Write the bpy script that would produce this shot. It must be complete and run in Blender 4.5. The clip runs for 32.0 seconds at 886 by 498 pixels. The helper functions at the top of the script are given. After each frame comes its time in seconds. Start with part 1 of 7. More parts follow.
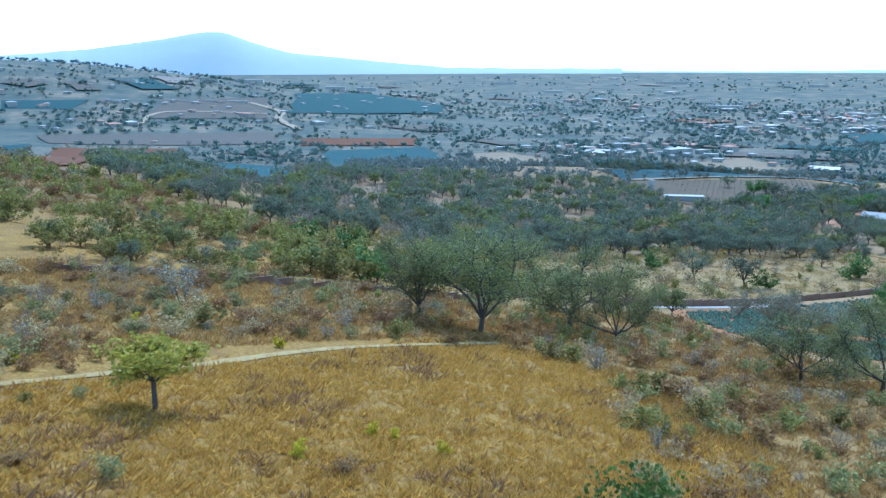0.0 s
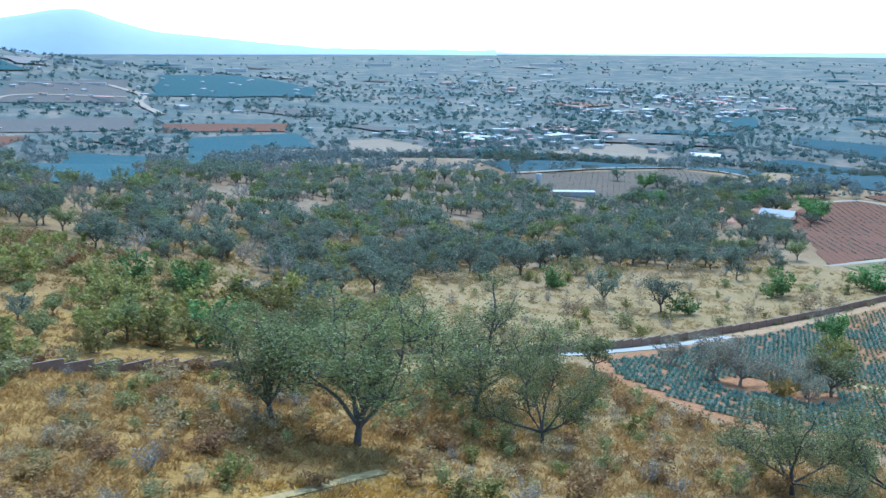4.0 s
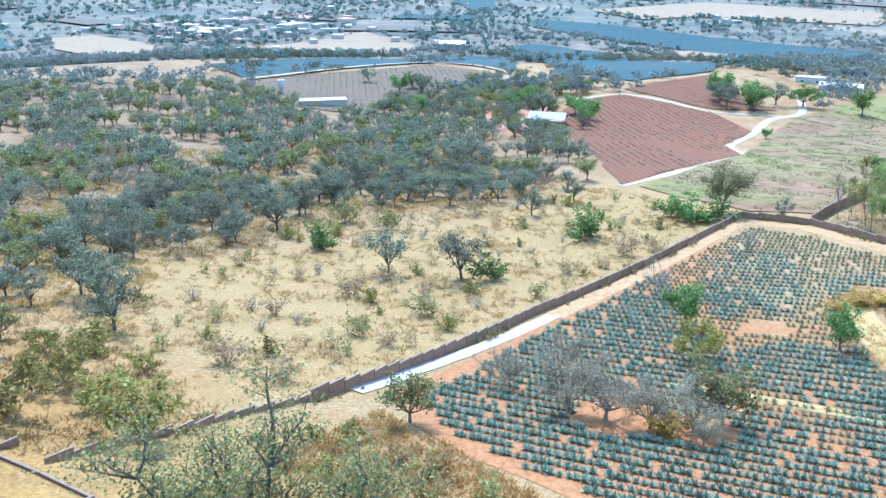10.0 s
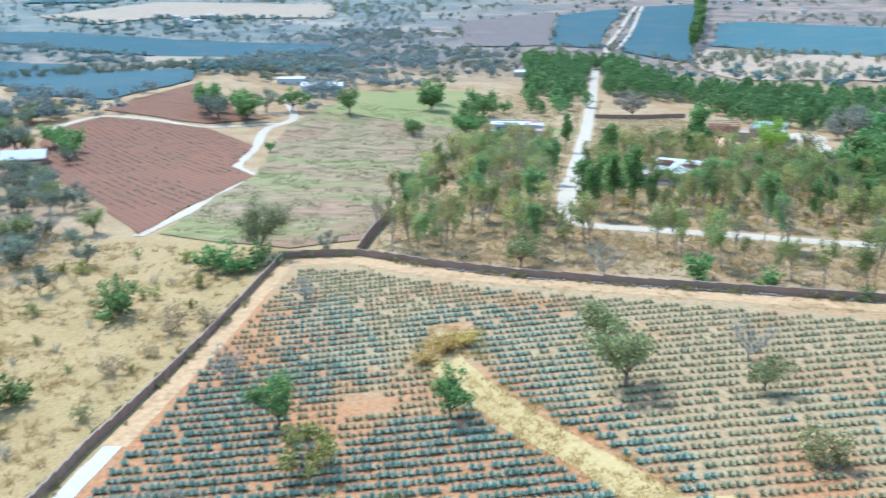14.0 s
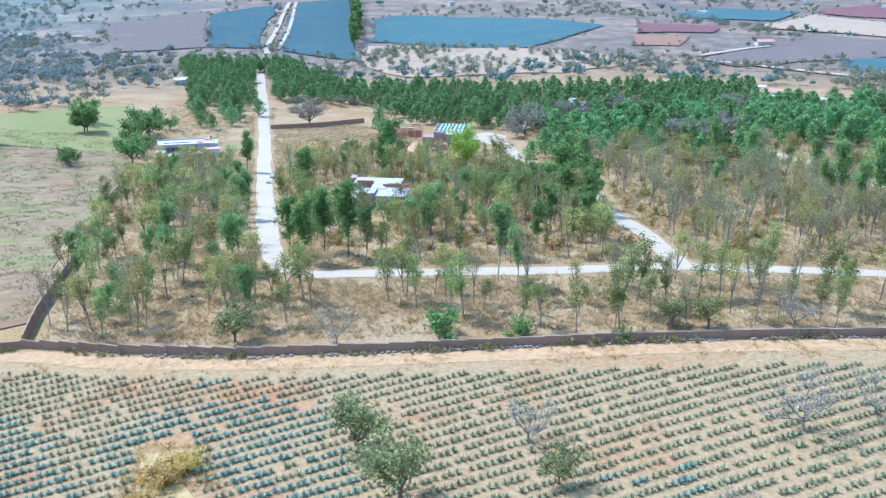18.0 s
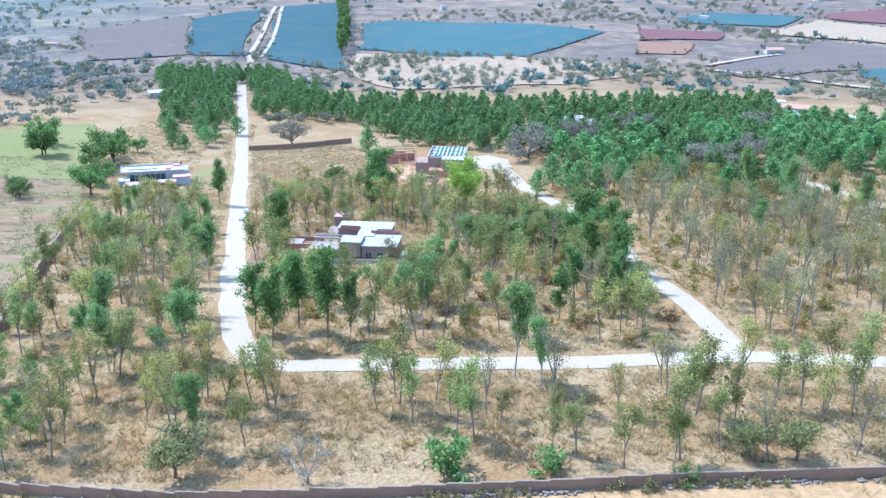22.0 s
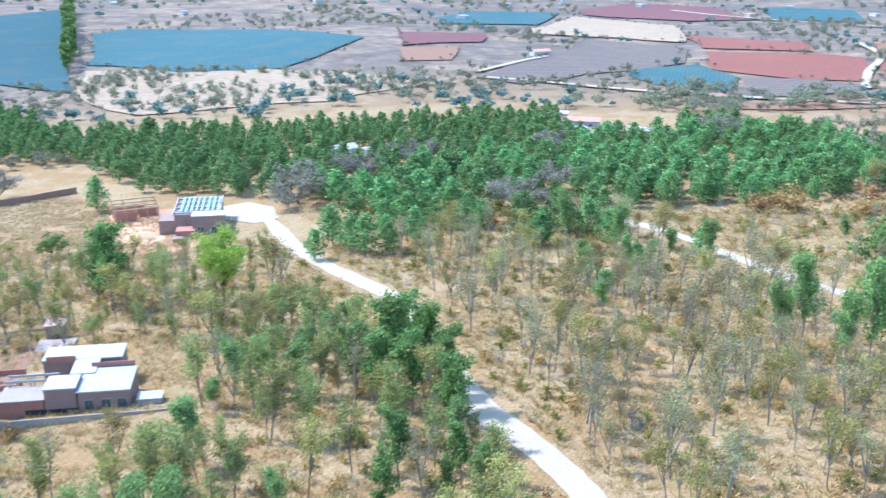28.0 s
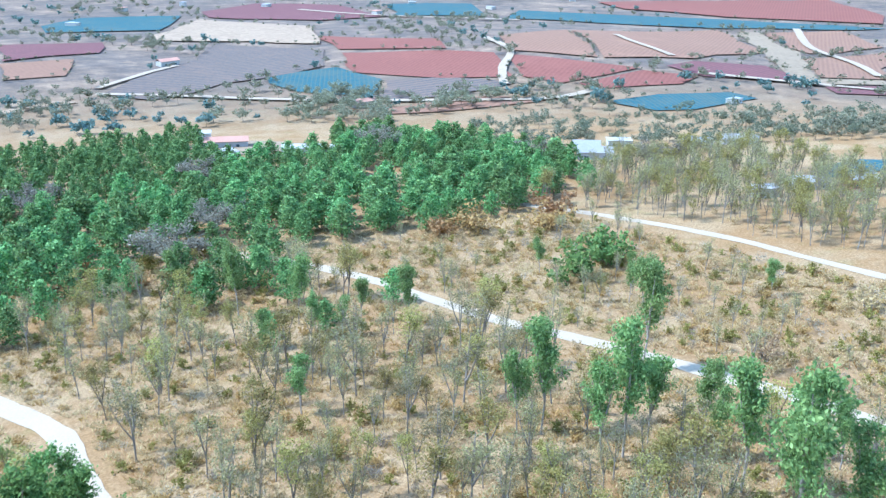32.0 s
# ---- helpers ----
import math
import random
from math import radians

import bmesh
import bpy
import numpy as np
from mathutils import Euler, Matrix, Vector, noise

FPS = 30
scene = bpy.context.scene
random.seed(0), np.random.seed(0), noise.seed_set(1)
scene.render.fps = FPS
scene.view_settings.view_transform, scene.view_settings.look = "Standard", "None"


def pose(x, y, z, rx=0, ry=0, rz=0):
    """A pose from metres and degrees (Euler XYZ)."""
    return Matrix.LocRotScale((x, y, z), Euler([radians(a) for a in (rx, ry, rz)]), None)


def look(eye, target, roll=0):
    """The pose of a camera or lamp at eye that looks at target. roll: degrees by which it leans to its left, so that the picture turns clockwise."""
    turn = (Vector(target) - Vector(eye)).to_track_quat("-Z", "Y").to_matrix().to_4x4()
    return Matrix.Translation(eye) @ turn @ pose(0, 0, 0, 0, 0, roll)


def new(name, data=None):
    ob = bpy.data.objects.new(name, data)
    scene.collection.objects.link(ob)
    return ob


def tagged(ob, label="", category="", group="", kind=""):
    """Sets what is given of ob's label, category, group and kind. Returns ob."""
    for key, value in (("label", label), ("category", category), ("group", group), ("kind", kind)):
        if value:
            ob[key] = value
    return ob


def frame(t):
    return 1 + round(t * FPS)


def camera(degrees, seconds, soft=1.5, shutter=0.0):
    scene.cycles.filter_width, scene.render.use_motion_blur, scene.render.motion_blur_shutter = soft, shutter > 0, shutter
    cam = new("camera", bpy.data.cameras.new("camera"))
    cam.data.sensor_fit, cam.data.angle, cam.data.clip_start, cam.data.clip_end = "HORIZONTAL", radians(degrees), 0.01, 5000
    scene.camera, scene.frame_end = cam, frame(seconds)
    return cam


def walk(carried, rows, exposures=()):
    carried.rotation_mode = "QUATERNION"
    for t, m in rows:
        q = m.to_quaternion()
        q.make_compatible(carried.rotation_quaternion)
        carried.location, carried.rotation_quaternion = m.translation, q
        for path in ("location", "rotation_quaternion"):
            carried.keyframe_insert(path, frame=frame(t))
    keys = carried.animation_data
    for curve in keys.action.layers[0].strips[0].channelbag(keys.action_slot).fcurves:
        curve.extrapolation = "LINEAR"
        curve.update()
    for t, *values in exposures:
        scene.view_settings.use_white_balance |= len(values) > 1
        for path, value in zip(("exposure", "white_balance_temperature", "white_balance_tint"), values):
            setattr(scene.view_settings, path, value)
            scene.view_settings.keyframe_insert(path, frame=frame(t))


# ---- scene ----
cam = camera(47.55, 32.0, soft=1.35, shutter=0.5)
PATH = [
    (0.0, pose(166.25, -111.91, 71.66, 79.623, 0.045, 71.703)),
    (0.5, pose(159.64, -109.44, 72.07, 79.604, -0.011, 71.709)),
    (1.0, pose(152.94, -106.86, 72.35, 79.589, -0.131, 71.733)),
    (1.5, pose(146.25, -104.36, 72.56, 79.586, -0.136, 71.732)),
    (2.0, pose(139.53, -101.87, 72.88, 79.582, -0.139, 71.766)),
    (2.5, pose(132.85, -99.34, 73.22, 79.581, -0.135, 71.801)),
    (3.0, pose(126.22, -96.76, 73.64, 79.593, -0.193, 69.585)),
    (3.5, pose(119.68, -94.38, 73.86, 79.629, -0.045, 66.009)),
    (5.5, pose(98.08, -84.00, 75.75, 75.522, -0.566, 62.786)),
    (6.0, pose(92.59, -81.52, 76.09, 73.681, -0.349, 62.436)),
    (6.5, pose(87.07, -79.01, 76.35, 72.473, -0.279, 62.389)),
    (7.0, pose(81.62, -76.31, 76.65, 72.153, -0.206, 62.383)),
    (7.5, pose(76.29, -73.58, 76.81, 72.131, -0.180, 62.425)),
    (8.0, pose(71.09, -70.82, 76.97, 72.116, -0.255, 60.947)),
    (8.5, pose(65.85, -68.07, 77.03, 72.125, -0.154, 57.986)),
    (9.0, pose(60.54, -65.34, 77.10, 72.096, -0.107, 54.754)),
    (9.5, pose(55.30, -62.53, 77.29, 72.073, -0.138, 51.996)),
    (10.0, pose(50.05, -59.60, 77.73, 72.012, -0.071, 49.500)),
    (10.5, pose(44.95, -56.36, 78.07, 71.998, -0.069, 49.444)),
    (11.0, pose(40.10, -52.84, 78.44, 71.989, -0.093, 49.448)),
    (11.5, pose(35.84, -49.44, 78.83, 72.044, -0.000, 49.470)),
    (12.0, pose(32.24, -46.38, 79.35, 72.007, -0.136, 46.601)),
    (12.5, pose(28.33, -43.81, 80.07, 71.978, 0.051, 38.431)),
    (13.0, pose(24.56, -41.22, 81.03, 71.858, 0.235, 31.564)),
    (13.5, pose(20.91, -38.51, 81.84, 71.724, 0.284, 25.355)),
    (14.0, pose(17.40, -35.48, 82.38, 71.641, 0.321, 19.453)),
    (14.5, pose(14.19, -32.03, 82.85, 71.548, 0.293, 13.922)),
    (15.0, pose(11.32, -28.07, 83.32, 71.457, 0.198, 8.651)),
    (15.5, pose(8.72, -23.68, 83.74, 71.373, 0.089, 4.107)),
    (17.5, pose(1.08, -4.97, 85.05, 71.245, 0.013, 0.018)),
    (18.0, pose(0.11, 0.52, 85.16, 71.161, -0.015, -0.035)),
    (18.5, pose(-0.57, 6.51, 85.15, 71.097, -0.083, -0.075)),
    (19.0, pose(-0.95, 12.93, 85.05, 71.015, -0.076, -0.112)),
    (19.5, pose(-1.19, 19.47, 84.94, 70.976, -0.079, -0.128)),
    (20.0, pose(-1.38, 25.80, 84.75, 71.055, -0.078, -0.150)),
    (20.5, pose(-1.53, 32.19, 84.72, 71.180, -0.053, -0.175)),
    (21.0, pose(-1.72, 38.59, 84.83, 71.283, -0.091, -0.200)),
    (21.5, pose(-1.89, 44.97, 85.01, 71.252, -0.085, -0.225)),
    (22.0, pose(-2.05, 51.47, 85.06, 71.200, -0.090, -0.578)),
    (22.5, pose(-2.04, 57.95, 84.99, 71.179, -0.089, -0.589)),
    (23.0, pose(-1.93, 64.50, 84.92, 71.158, -0.120, -0.557)),
    (23.5, pose(-1.90, 71.14, 84.84, 71.189, -0.119, -0.551)),
    (24.0, pose(-1.78, 77.58, 84.56, 71.189, -0.143, -0.640)),
    (24.5, pose(-1.50, 83.90, 84.42, 71.229, -0.152, -1.292)),
    (25.0, pose(-1.09, 90.20, 84.31, 71.243, -0.169, -3.747)),
    (25.5, pose(-0.78, 96.47, 84.14, 71.218, -0.231, -7.729)),
    (27.5, pose(1.40, 124.53, 84.89, 71.090, -0.075, -11.633)),
    (28.0, pose(2.53, 131.12, 85.03, 71.002, -0.090, -14.551)),
    (28.5, pose(3.74, 137.53, 85.06, 70.941, -0.056, -18.190)),
    (29.0, pose(4.95, 143.76, 85.01, 70.916, -0.021, -21.752)),
    (29.5, pose(6.16, 149.84, 84.88, 70.917, -0.098, -25.234)),
    (30.0, pose(7.50, 155.74, 84.81, 70.900, -0.235, -28.044)),
    (30.5, pose(9.24, 161.76, 84.84, 70.861, -0.289, -30.617)),
    (31.0, pose(11.30, 167.67, 84.90, 70.863, -0.332, -32.632)),
    (31.5, pose(13.61, 173.46, 85.02, 70.869, -0.404, -34.320)),
    (32.0, pose(16.07, 179.23, 85.18, 70.886, -0.392, -35.483)),
]
walk(cam, PATH, exposures=[(0, 0.98, 4720, 0.5), (3.5, 1.03, 4720, 0.5), (5.5, 1.88, 5240, 11), (6, 1.95, 5240, 11), (7, 2.08, 5170, 13), (8, 2.07, 5130, 12), (9, 1.99, 5150, 10), (11, 1.84, 5240, 7), (12, 1.80, 5290, 5.8), (13, 1.68, 5300, 5.0), (15, 1.69, 5270, 6.0), (17.5, 1.68, 5110, 9), (21, 1.79, 5140, 10.5), (26, 1.91, 5240, 10), (29, 1.96, 5270, 9.5), (32, 1.89, 5100, 6.5)])

# ---------------------------------------------------------------- light
SUN_EL, SUN_AZ = 52.0, -55.0          # degrees; azimuth clockwise from +y
world = bpy.data.worlds.new("sky")
scene.world = world
world.use_nodes = True
wn = world.node_tree
wn.nodes.clear()
sky = wn.nodes.new("ShaderNodeTexSky")
sky.sky_type = "NISHITA"
sky.sun_disc = False
sky.sun_elevation, sky.sun_rotation = radians(SUN_EL), radians(SUN_AZ)
sky.air_density, sky.dust_density, sky.ozone_density = 1.5, 0.2, 2.0
bg = wn.nodes.new("ShaderNodeBackground")
bg.inputs["Strength"].default_value = 0.15
wo = wn.nodes.new("ShaderNodeOutputWorld")
wn.links.new(sky.outputs[0], bg.inputs[0])
wn.links.new(bg.outputs[0], wo.inputs[0])
sun = new("sun", bpy.data.lights.new("sun", "SUN"))
sun.data.energy, sun.data.angle, sun.data.color = 2.4, radians(0.5), (1.0, 0.97, 0.91)
az, el = radians(SUN_AZ), radians(SUN_EL)
SUNDIR = Vector((math.sin(az) * math.cos(el), math.cos(az) * math.cos(el), math.sin(el)))
sun.matrix_world = look(SUNDIR * 500, (0, 0, 0))

# ---------------------------------------------------------------- terrain
AMP = [19.7, 25.1, 31.9, 20.0, 32.7, 39.3, 12.6, 1.7, 7.7, 12.8, 15.2, 18.4, 17.7, 15.2, 12.3, 6.1, 16.3, 9.3, 3.6, -2.9, 10.9, 6.7, 12.9, 14.7,
       18.4, -3.3, 9.3, 20.4, 22.0, 5.3, 16.1, 17.2, 8.1, 7.1, 5.7, -5.0, -0.8, 5.7, 10.1, 4.6, -3.4, 13.4, 3.9, 1.3, 10.3, 7.1, -2.9, 3.1,
       -6.7, 2.9, 1.8, -2.0, -1.0, 2.7, 1.1, 13.0, -1.4, 0.4, -0.5, -1.8, 6.5, -1.5, -0.9, 10.2, 0.0, -0.7, -5.6, -6.6, 11.1, 5.7, -1.5, 4.8]
HILLS = [(-560 + 160 * (k % 8), -240 + 160 * (k // 8), 135.0, a) for k, a in enumerate(AMP)]
HILLS += [(-2250, -150, 420.0, 70.0), (-2300, -800, 500.0, 75.0)]


def gz(x, y):
    """Height of the land at x, y."""
    x, y = np.asarray(x, float), np.asarray(y, float)
    z = np.full(np.broadcast(x, y).shape, -44.0)
    for cx, cy, s, a in HILLS:
        z = z + a * np.exp(-((x - cx) ** 2 + (y - cy) ** 2) / (2 * s * s))
    q = np.clip((np.hypot(x, y) - 1300) / 3500, 0, 1)
    return z + 80 * q * q * (3 - 2 * q)


def g1(x, y):
    return float(gz(x, y))


# ---------------------------------------------------------------- materials
def nodes_of(name):
    m = bpy.data.materials.new(name)
    m.use_nodes = True
    t = m.node_tree
    t.nodes.clear()
    out = t.nodes.new("ShaderNodeOutputMaterial")
    b = t.nodes.new("ShaderNodeBsdfPrincipled")
    t.links.new(b.outputs[0], out.inputs[0])
    return m, t, b, out


def noise_of(t, vec, scale, detail=4.0, rough=0.6):
    n = t.nodes.new("ShaderNodeTexNoise")
    n.inputs["Scale"].default_value, n.inputs["Detail"].default_value = scale, detail
    n.inputs["Roughness"].default_value = rough
    t.links.new(vec, n.inputs["Vector"])
    return n.outputs["Fac"]


def ramp_of(t, fac, stops):
    r = t.nodes.new("ShaderNodeValToRGB")
    e = r.color_ramp.elements
    while len(e) < len(stops):
        e.new(0.5)
    for k, (p, c) in enumerate(stops):
        e[k].position, e[k].color = p, (*c, 1.0)
    t.links.new(fac, r.inputs[0])
    return r.outputs[0]


def mix_of(t, fac, a, b, how="MIX"):
    m = t.nodes.new("ShaderNodeMix")
    m.data_type, m.blend_type = "RGBA", how
    for value, socket in ((fac, m.inputs[0]), (a, m.inputs[6]), (b, m.inputs[7])):
        if isinstance(value, (int, float)):
            socket.default_value = value
        elif isinstance(value, tuple):
            socket.default_value = (*value, 1.0)
        else:
            t.links.new(value, socket)
    return m.outputs[2]


def vec_of(t, world_space):
    if world_space:
        return t.nodes.new("ShaderNodeNewGeometry").outputs["Position"]
    return t.nodes.new("ShaderNodeTexCoord").outputs["Object"]


def bump_of(t, b, fac, strength, dist):
    n = t.nodes.new("ShaderNodeBump")
    n.inputs["Strength"].default_value, n.inputs["Distance"].default_value = strength, dist
    t.links.new(fac, n.inputs["Height"])
    t.links.new(n.outputs[0], b.inputs["Normal"])


def surface(name, c1, c2, fine=3.0, coarse=0.15, rough=0.9, bump=0.3, dist=0.05, metal=0.0, world_space=True, spread=0.18):
    """Two colours blended at two scales, with fine relief."""
    m, t, b, out = nodes_of(name)
    v = vec_of(t, world_space)
    f1, f2 = noise_of(t, v, fine, 6.0, 0.65), noise_of(t, v, coarse, 3.0)
    a = ramp_of(t, f1, [(0.5 - spread, c1), (0.5 + spread, c2)])
    mid = tuple((p + q) / 2 for p, q in zip(c1, c2))
    col = mix_of(t, ramp_of(t, f2, [(0.38, (0.15,) * 3), (0.62, (0.75,) * 3)]), a, ramp_of(t, f1, [(0.3, mid), (0.75, c2)]))
    t.links.new(col, b.inputs["Base Color"])
    b.inputs["Roughness"].default_value, b.inputs["Metallic"].default_value = rough, metal
    b.inputs["Specular IOR Level"].default_value = 0.25
    bump_of(t, b, f1, bump, dist)
    return m


def leaf(name, c1, c2, glow=0.35, hue=0.25, gloss=0.12):
    """Foliage: each clump of its own tone, each plant of its own tint, with light that passes through."""
    m, t, b, out = nodes_of(name)
    isl = t.nodes.new("ShaderNodeNewGeometry").outputs["Random Per Island"]
    oi = t.nodes.new("ShaderNodeObjectInfo").outputs["Random"]
    mid = tuple((p + q) / 2 for p, q in zip(c1, c2))
    col = ramp_of(t, isl, [(0.0, c1), (0.55, mid), (1.0, c2)])
    hsv = t.nodes.new("ShaderNodeHueSaturation")
    mp = t.nodes.new("ShaderNodeMapRange")
    mp.inputs["To Min"].default_value, mp.inputs["To Max"].default_value = 1.0 - hue, 1.0 + hue
    t.links.new(oi, mp.inputs["Value"])
    t.links.new(mp.outputs[0], hsv.inputs["Value"])
    mp2 = t.nodes.new("ShaderNodeMapRange")
    mp2.inputs["To Min"].default_value, mp2.inputs["To Max"].default_value = 0.5 - hue * 0.07, 0.5 + hue * 0.07
    t.links.new(oi, mp2.inputs["Value"])
    t.links.new(mp2.outputs[0], hsv.inputs["Hue"])
    t.links.new(col, hsv.inputs["Color"])
    t.links.new(hsv.outputs[0], b.inputs["Base Color"])
    b.inputs["Roughness"].default_value = 0.6
    b.inputs["Specular IOR Level"].default_value = gloss
    tr = t.nodes.new("ShaderNodeBsdfTranslucent")
    t.links.new(hsv.outputs[0], tr.inputs[0])
    ms = t.nodes.new("ShaderNodeMixShader")
    ms.inputs[0].default_value = glow
    t.links.new(b.outputs[0], ms.inputs[1])
    t.links.new(tr.outputs[0], ms.inputs[2])
    t.links.new(ms.outputs[0], out.inputs[0])
    return m


def land_material():
    """Dry grass, bare pale earth and brown scrub floor, by the zones of the land, with a haze-tinted far plain."""
    m, t, b, out = nodes_of("dry_land")
    v = vec_of(t, True)
    f1, f2, f3 = noise_of(t, v, 1.6, 8.0, 0.7), noise_of(t, v, 0.11, 5.0, 0.6), noise_of(t, v, 0.02, 4.0)
    gold = ramp_of(t, f1, [(0.3, (0.165, 0.086, 0.02)), (0.5, (0.29, 0.17, 0.042)), (0.68, (0.41, 0.262, 0.08))])
    rust = ramp_of(t, f1, [(0.3, (0.13, 0.07, 0.02)), (0.7, (0.30, 0.175, 0.055))])
    gold = mix_of(t, ramp_of(t, f2, [(0.42, (0.0,) * 3), (0.62, (0.9,) * 3)]), gold, rust)
    pale = ramp_of(t, f1, [(0.3, (0.165, 0.104, 0.04)), (0.52, (0.285, 0.192, 0.082)), (0.7, (0.36, 0.255, 0.118))])
    tuft = ramp_of(t, f1, [(0.3, (0.16, 0.105, 0.04)), (0.7, (0.32, 0.22, 0.09))])
    pale = mix_of(t, ramp_of(t, f2, [(0.45, (0.0,) * 3), (0.60, (0.85,) * 3)]), pale, tuft)
    floor = ramp_of(t, f1, [(0.3, (0.15, 0.097, 0.048)), (0.5, (0.27, 0.182, 0.095)), (0.66, (0.385, 0.28, 0.155))])
    rusty = ramp_of(t, f1, [(0.3, (0.14, 0.075, 0.03)), (0.7, (0.31, 0.19, 0.085))])
    floor = mix_of(t, ramp_of(t, noise_of(t, v, 0.045, 5.0, 0.65), [(0.42, (0.0,) * 3), (0.57, (0.85,) * 3)]), floor, rusty)
    green = ramp_of(t, f1, [(0.3, (0.09, 0.095, 0.03)), (0.7, (0.24, 0.21, 0.08))])
    floor = mix_of(t, ramp_of(t, f2, [(0.55, (0.0,) * 3), (0.72, (0.35,) * 3)]), floor, green)
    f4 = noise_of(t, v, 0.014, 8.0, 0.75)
    # colour of the far plain, with the haze of distance mixed in
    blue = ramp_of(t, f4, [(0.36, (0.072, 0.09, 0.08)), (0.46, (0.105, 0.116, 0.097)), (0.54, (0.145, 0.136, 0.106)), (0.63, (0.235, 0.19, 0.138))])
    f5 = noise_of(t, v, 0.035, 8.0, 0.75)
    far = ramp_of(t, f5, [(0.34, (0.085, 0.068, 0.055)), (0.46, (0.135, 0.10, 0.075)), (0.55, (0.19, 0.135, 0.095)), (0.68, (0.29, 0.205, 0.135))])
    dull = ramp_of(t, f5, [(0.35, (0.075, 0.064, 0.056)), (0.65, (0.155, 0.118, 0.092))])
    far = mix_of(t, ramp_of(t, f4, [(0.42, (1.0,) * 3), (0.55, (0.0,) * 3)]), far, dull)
    z = t.nodes.new("ShaderNodeAttribute")
    z.attribute_name = "zone"
    sp = t.nodes.new("ShaderNodeSeparateColor")
    t.links.new(z.outputs["Color"], sp.inputs[0])
    c = mix_of(t, sp.outputs[0], floor, gold)
    c = mix_of(t, sp.outputs[1], c, pale)
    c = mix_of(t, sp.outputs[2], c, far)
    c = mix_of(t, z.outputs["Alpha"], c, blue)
    t.links.new(c, b.inputs["Base Color"])
    b.inputs["Roughness"].default_value = 0.95
    b.inputs["Specular IOR Level"].default_value = 0.1
    bump_of(t, b, f1, 0.7, 0.25)
    return m


def field_soil():
    """Red soil that turns to pale straw-covered soil in broad patches."""
    m, t, b, out = nodes_of("field_soil")
    v = vec_of(t, True)
    f1, f2 = noise_of(t, v, 1.1, 8.0, 0.7), noise_of(t, v, 0.028, 4.0, 0.6)
    red = ramp_of(t, f1, [(0.3, (0.185, 0.076, 0.03)), (0.7, (0.375, 0.188, 0.082))])
    straw = ramp_of(t, f1, [(0.3, (0.185, 0.122, 0.058)), (0.7, (0.345, 0.25, 0.13))])
    sp = t.nodes.new("ShaderNodeVectorMath")
    sp.operation = "DOT_PRODUCT"
    sp.inputs[1].default_value = (0.5, 1.0, 0.0)
    t.links.new(v, sp.inputs[0])
    mp = t.nodes.new("ShaderNodeMapRange")
    mp.inputs["From Min"].default_value, mp.inputs["From Max"].default_value = 65, 130
    mp.inputs["To Min"].default_value, mp.inputs["To Max"].default_value = -0.16, 0.16
    t.links.new(sp.outputs["Value"], mp.inputs[0])
    ad = t.nodes.new("ShaderNodeMath")
    t.links.new(f2, ad.inputs[0])
    t.links.new(mp.outputs[0], ad.inputs[1])
    t.links.new(mix_of(t, ramp_of(t, ad.outputs[0], [(0.46, (0.0,) * 3), (0.62, (0.9,) * 3)]), red, straw), b.inputs["Base Color"])
    b.inputs["Roughness"].default_value = 0.95
    b.inputs["Specular IOR Level"].default_value = 0.1
    bump_of(t, b, f1, 0.6, 0.15)
    return m


M_LAND = land_material()
M_ROAD = surface("white_gravel", (0.25, 0.193, 0.132), (0.38, 0.308, 0.218), 2.5, 0.08, 0.95, 0.2, 0.03)
M_CONC = surface("pale_concrete", (0.27, 0.245, 0.21), (0.40, 0.37, 0.33), 1.5, 0.1, 0.9, 0.15, 0.02)
M_DIRT = surface("orange_dirt", (0.20, 0.115, 0.05), (0.41, 0.26, 0.125), 0.7, 0.12, 0.95, 0.3, 0.04)
M_SOIL = field_soil()
M_BRICK = surface("brick_wall", (0.16, 0.088, 0.056), (0.30, 0.18, 0.12), 4.0, 0.3, 0.9, 0.3, 0.03)
M_COPE = surface("concrete_coping", (0.16, 0.115, 0.085), (0.27, 0.205, 0.155), 3.0, 0.3, 0.9, 0.2, 0.02)


# ---------------------------------------------------------------- mesh helpers
def mesh_of(name, verts, faces, mat, smooth=False):
    """A mesh from corners and faces; faces may also be arrays of equal-sized faces, one after the other."""
    me = bpy.data.meshes.new(name)
    verts = np.asarray(verts, np.float32).reshape(-1, 3)
    if isinstance(faces, np.ndarray):
        faces = [faces]
    elif not (len(faces) and isinstance(faces[0], np.ndarray)):
        keep = [tuple(f) for f in faces]
        sizes = [len(f) for f in keep]
        if len(set(sizes)) == 1:
            faces = [np.array(keep)]
        else:
            faces = None
    me.vertices.add(len(verts))
    me.vertices.foreach_set("co", verts.ravel())
    if faces is None:
        loops, counts = np.array([v for f in keep for v in f], np.int32), np.array(sizes, np.int32)
    else:
        loops = np.concatenate([f.ravel() for f in faces]).astype(np.int32)
        counts = np.concatenate([np.full(len(f), f.shape[1], np.int32) for f in faces])
    me.loops.add(len(loops))
    me.loops.foreach_set("vertex_index", loops)
    me.polygons.add(len(counts))
    me.polygons.foreach_set("loop_start", np.concatenate([[0], np.cumsum(counts)[:-1]]).astype(np.int32))
    for m in (mat if isinstance(mat, (list, tuple)) else [mat]):
        me.materials.append(m)
    me.polygons.foreach_set("use_smooth", np.full(len(counts), smooth))
    me.update(calc_edges=True)
    me.validate()
    return me


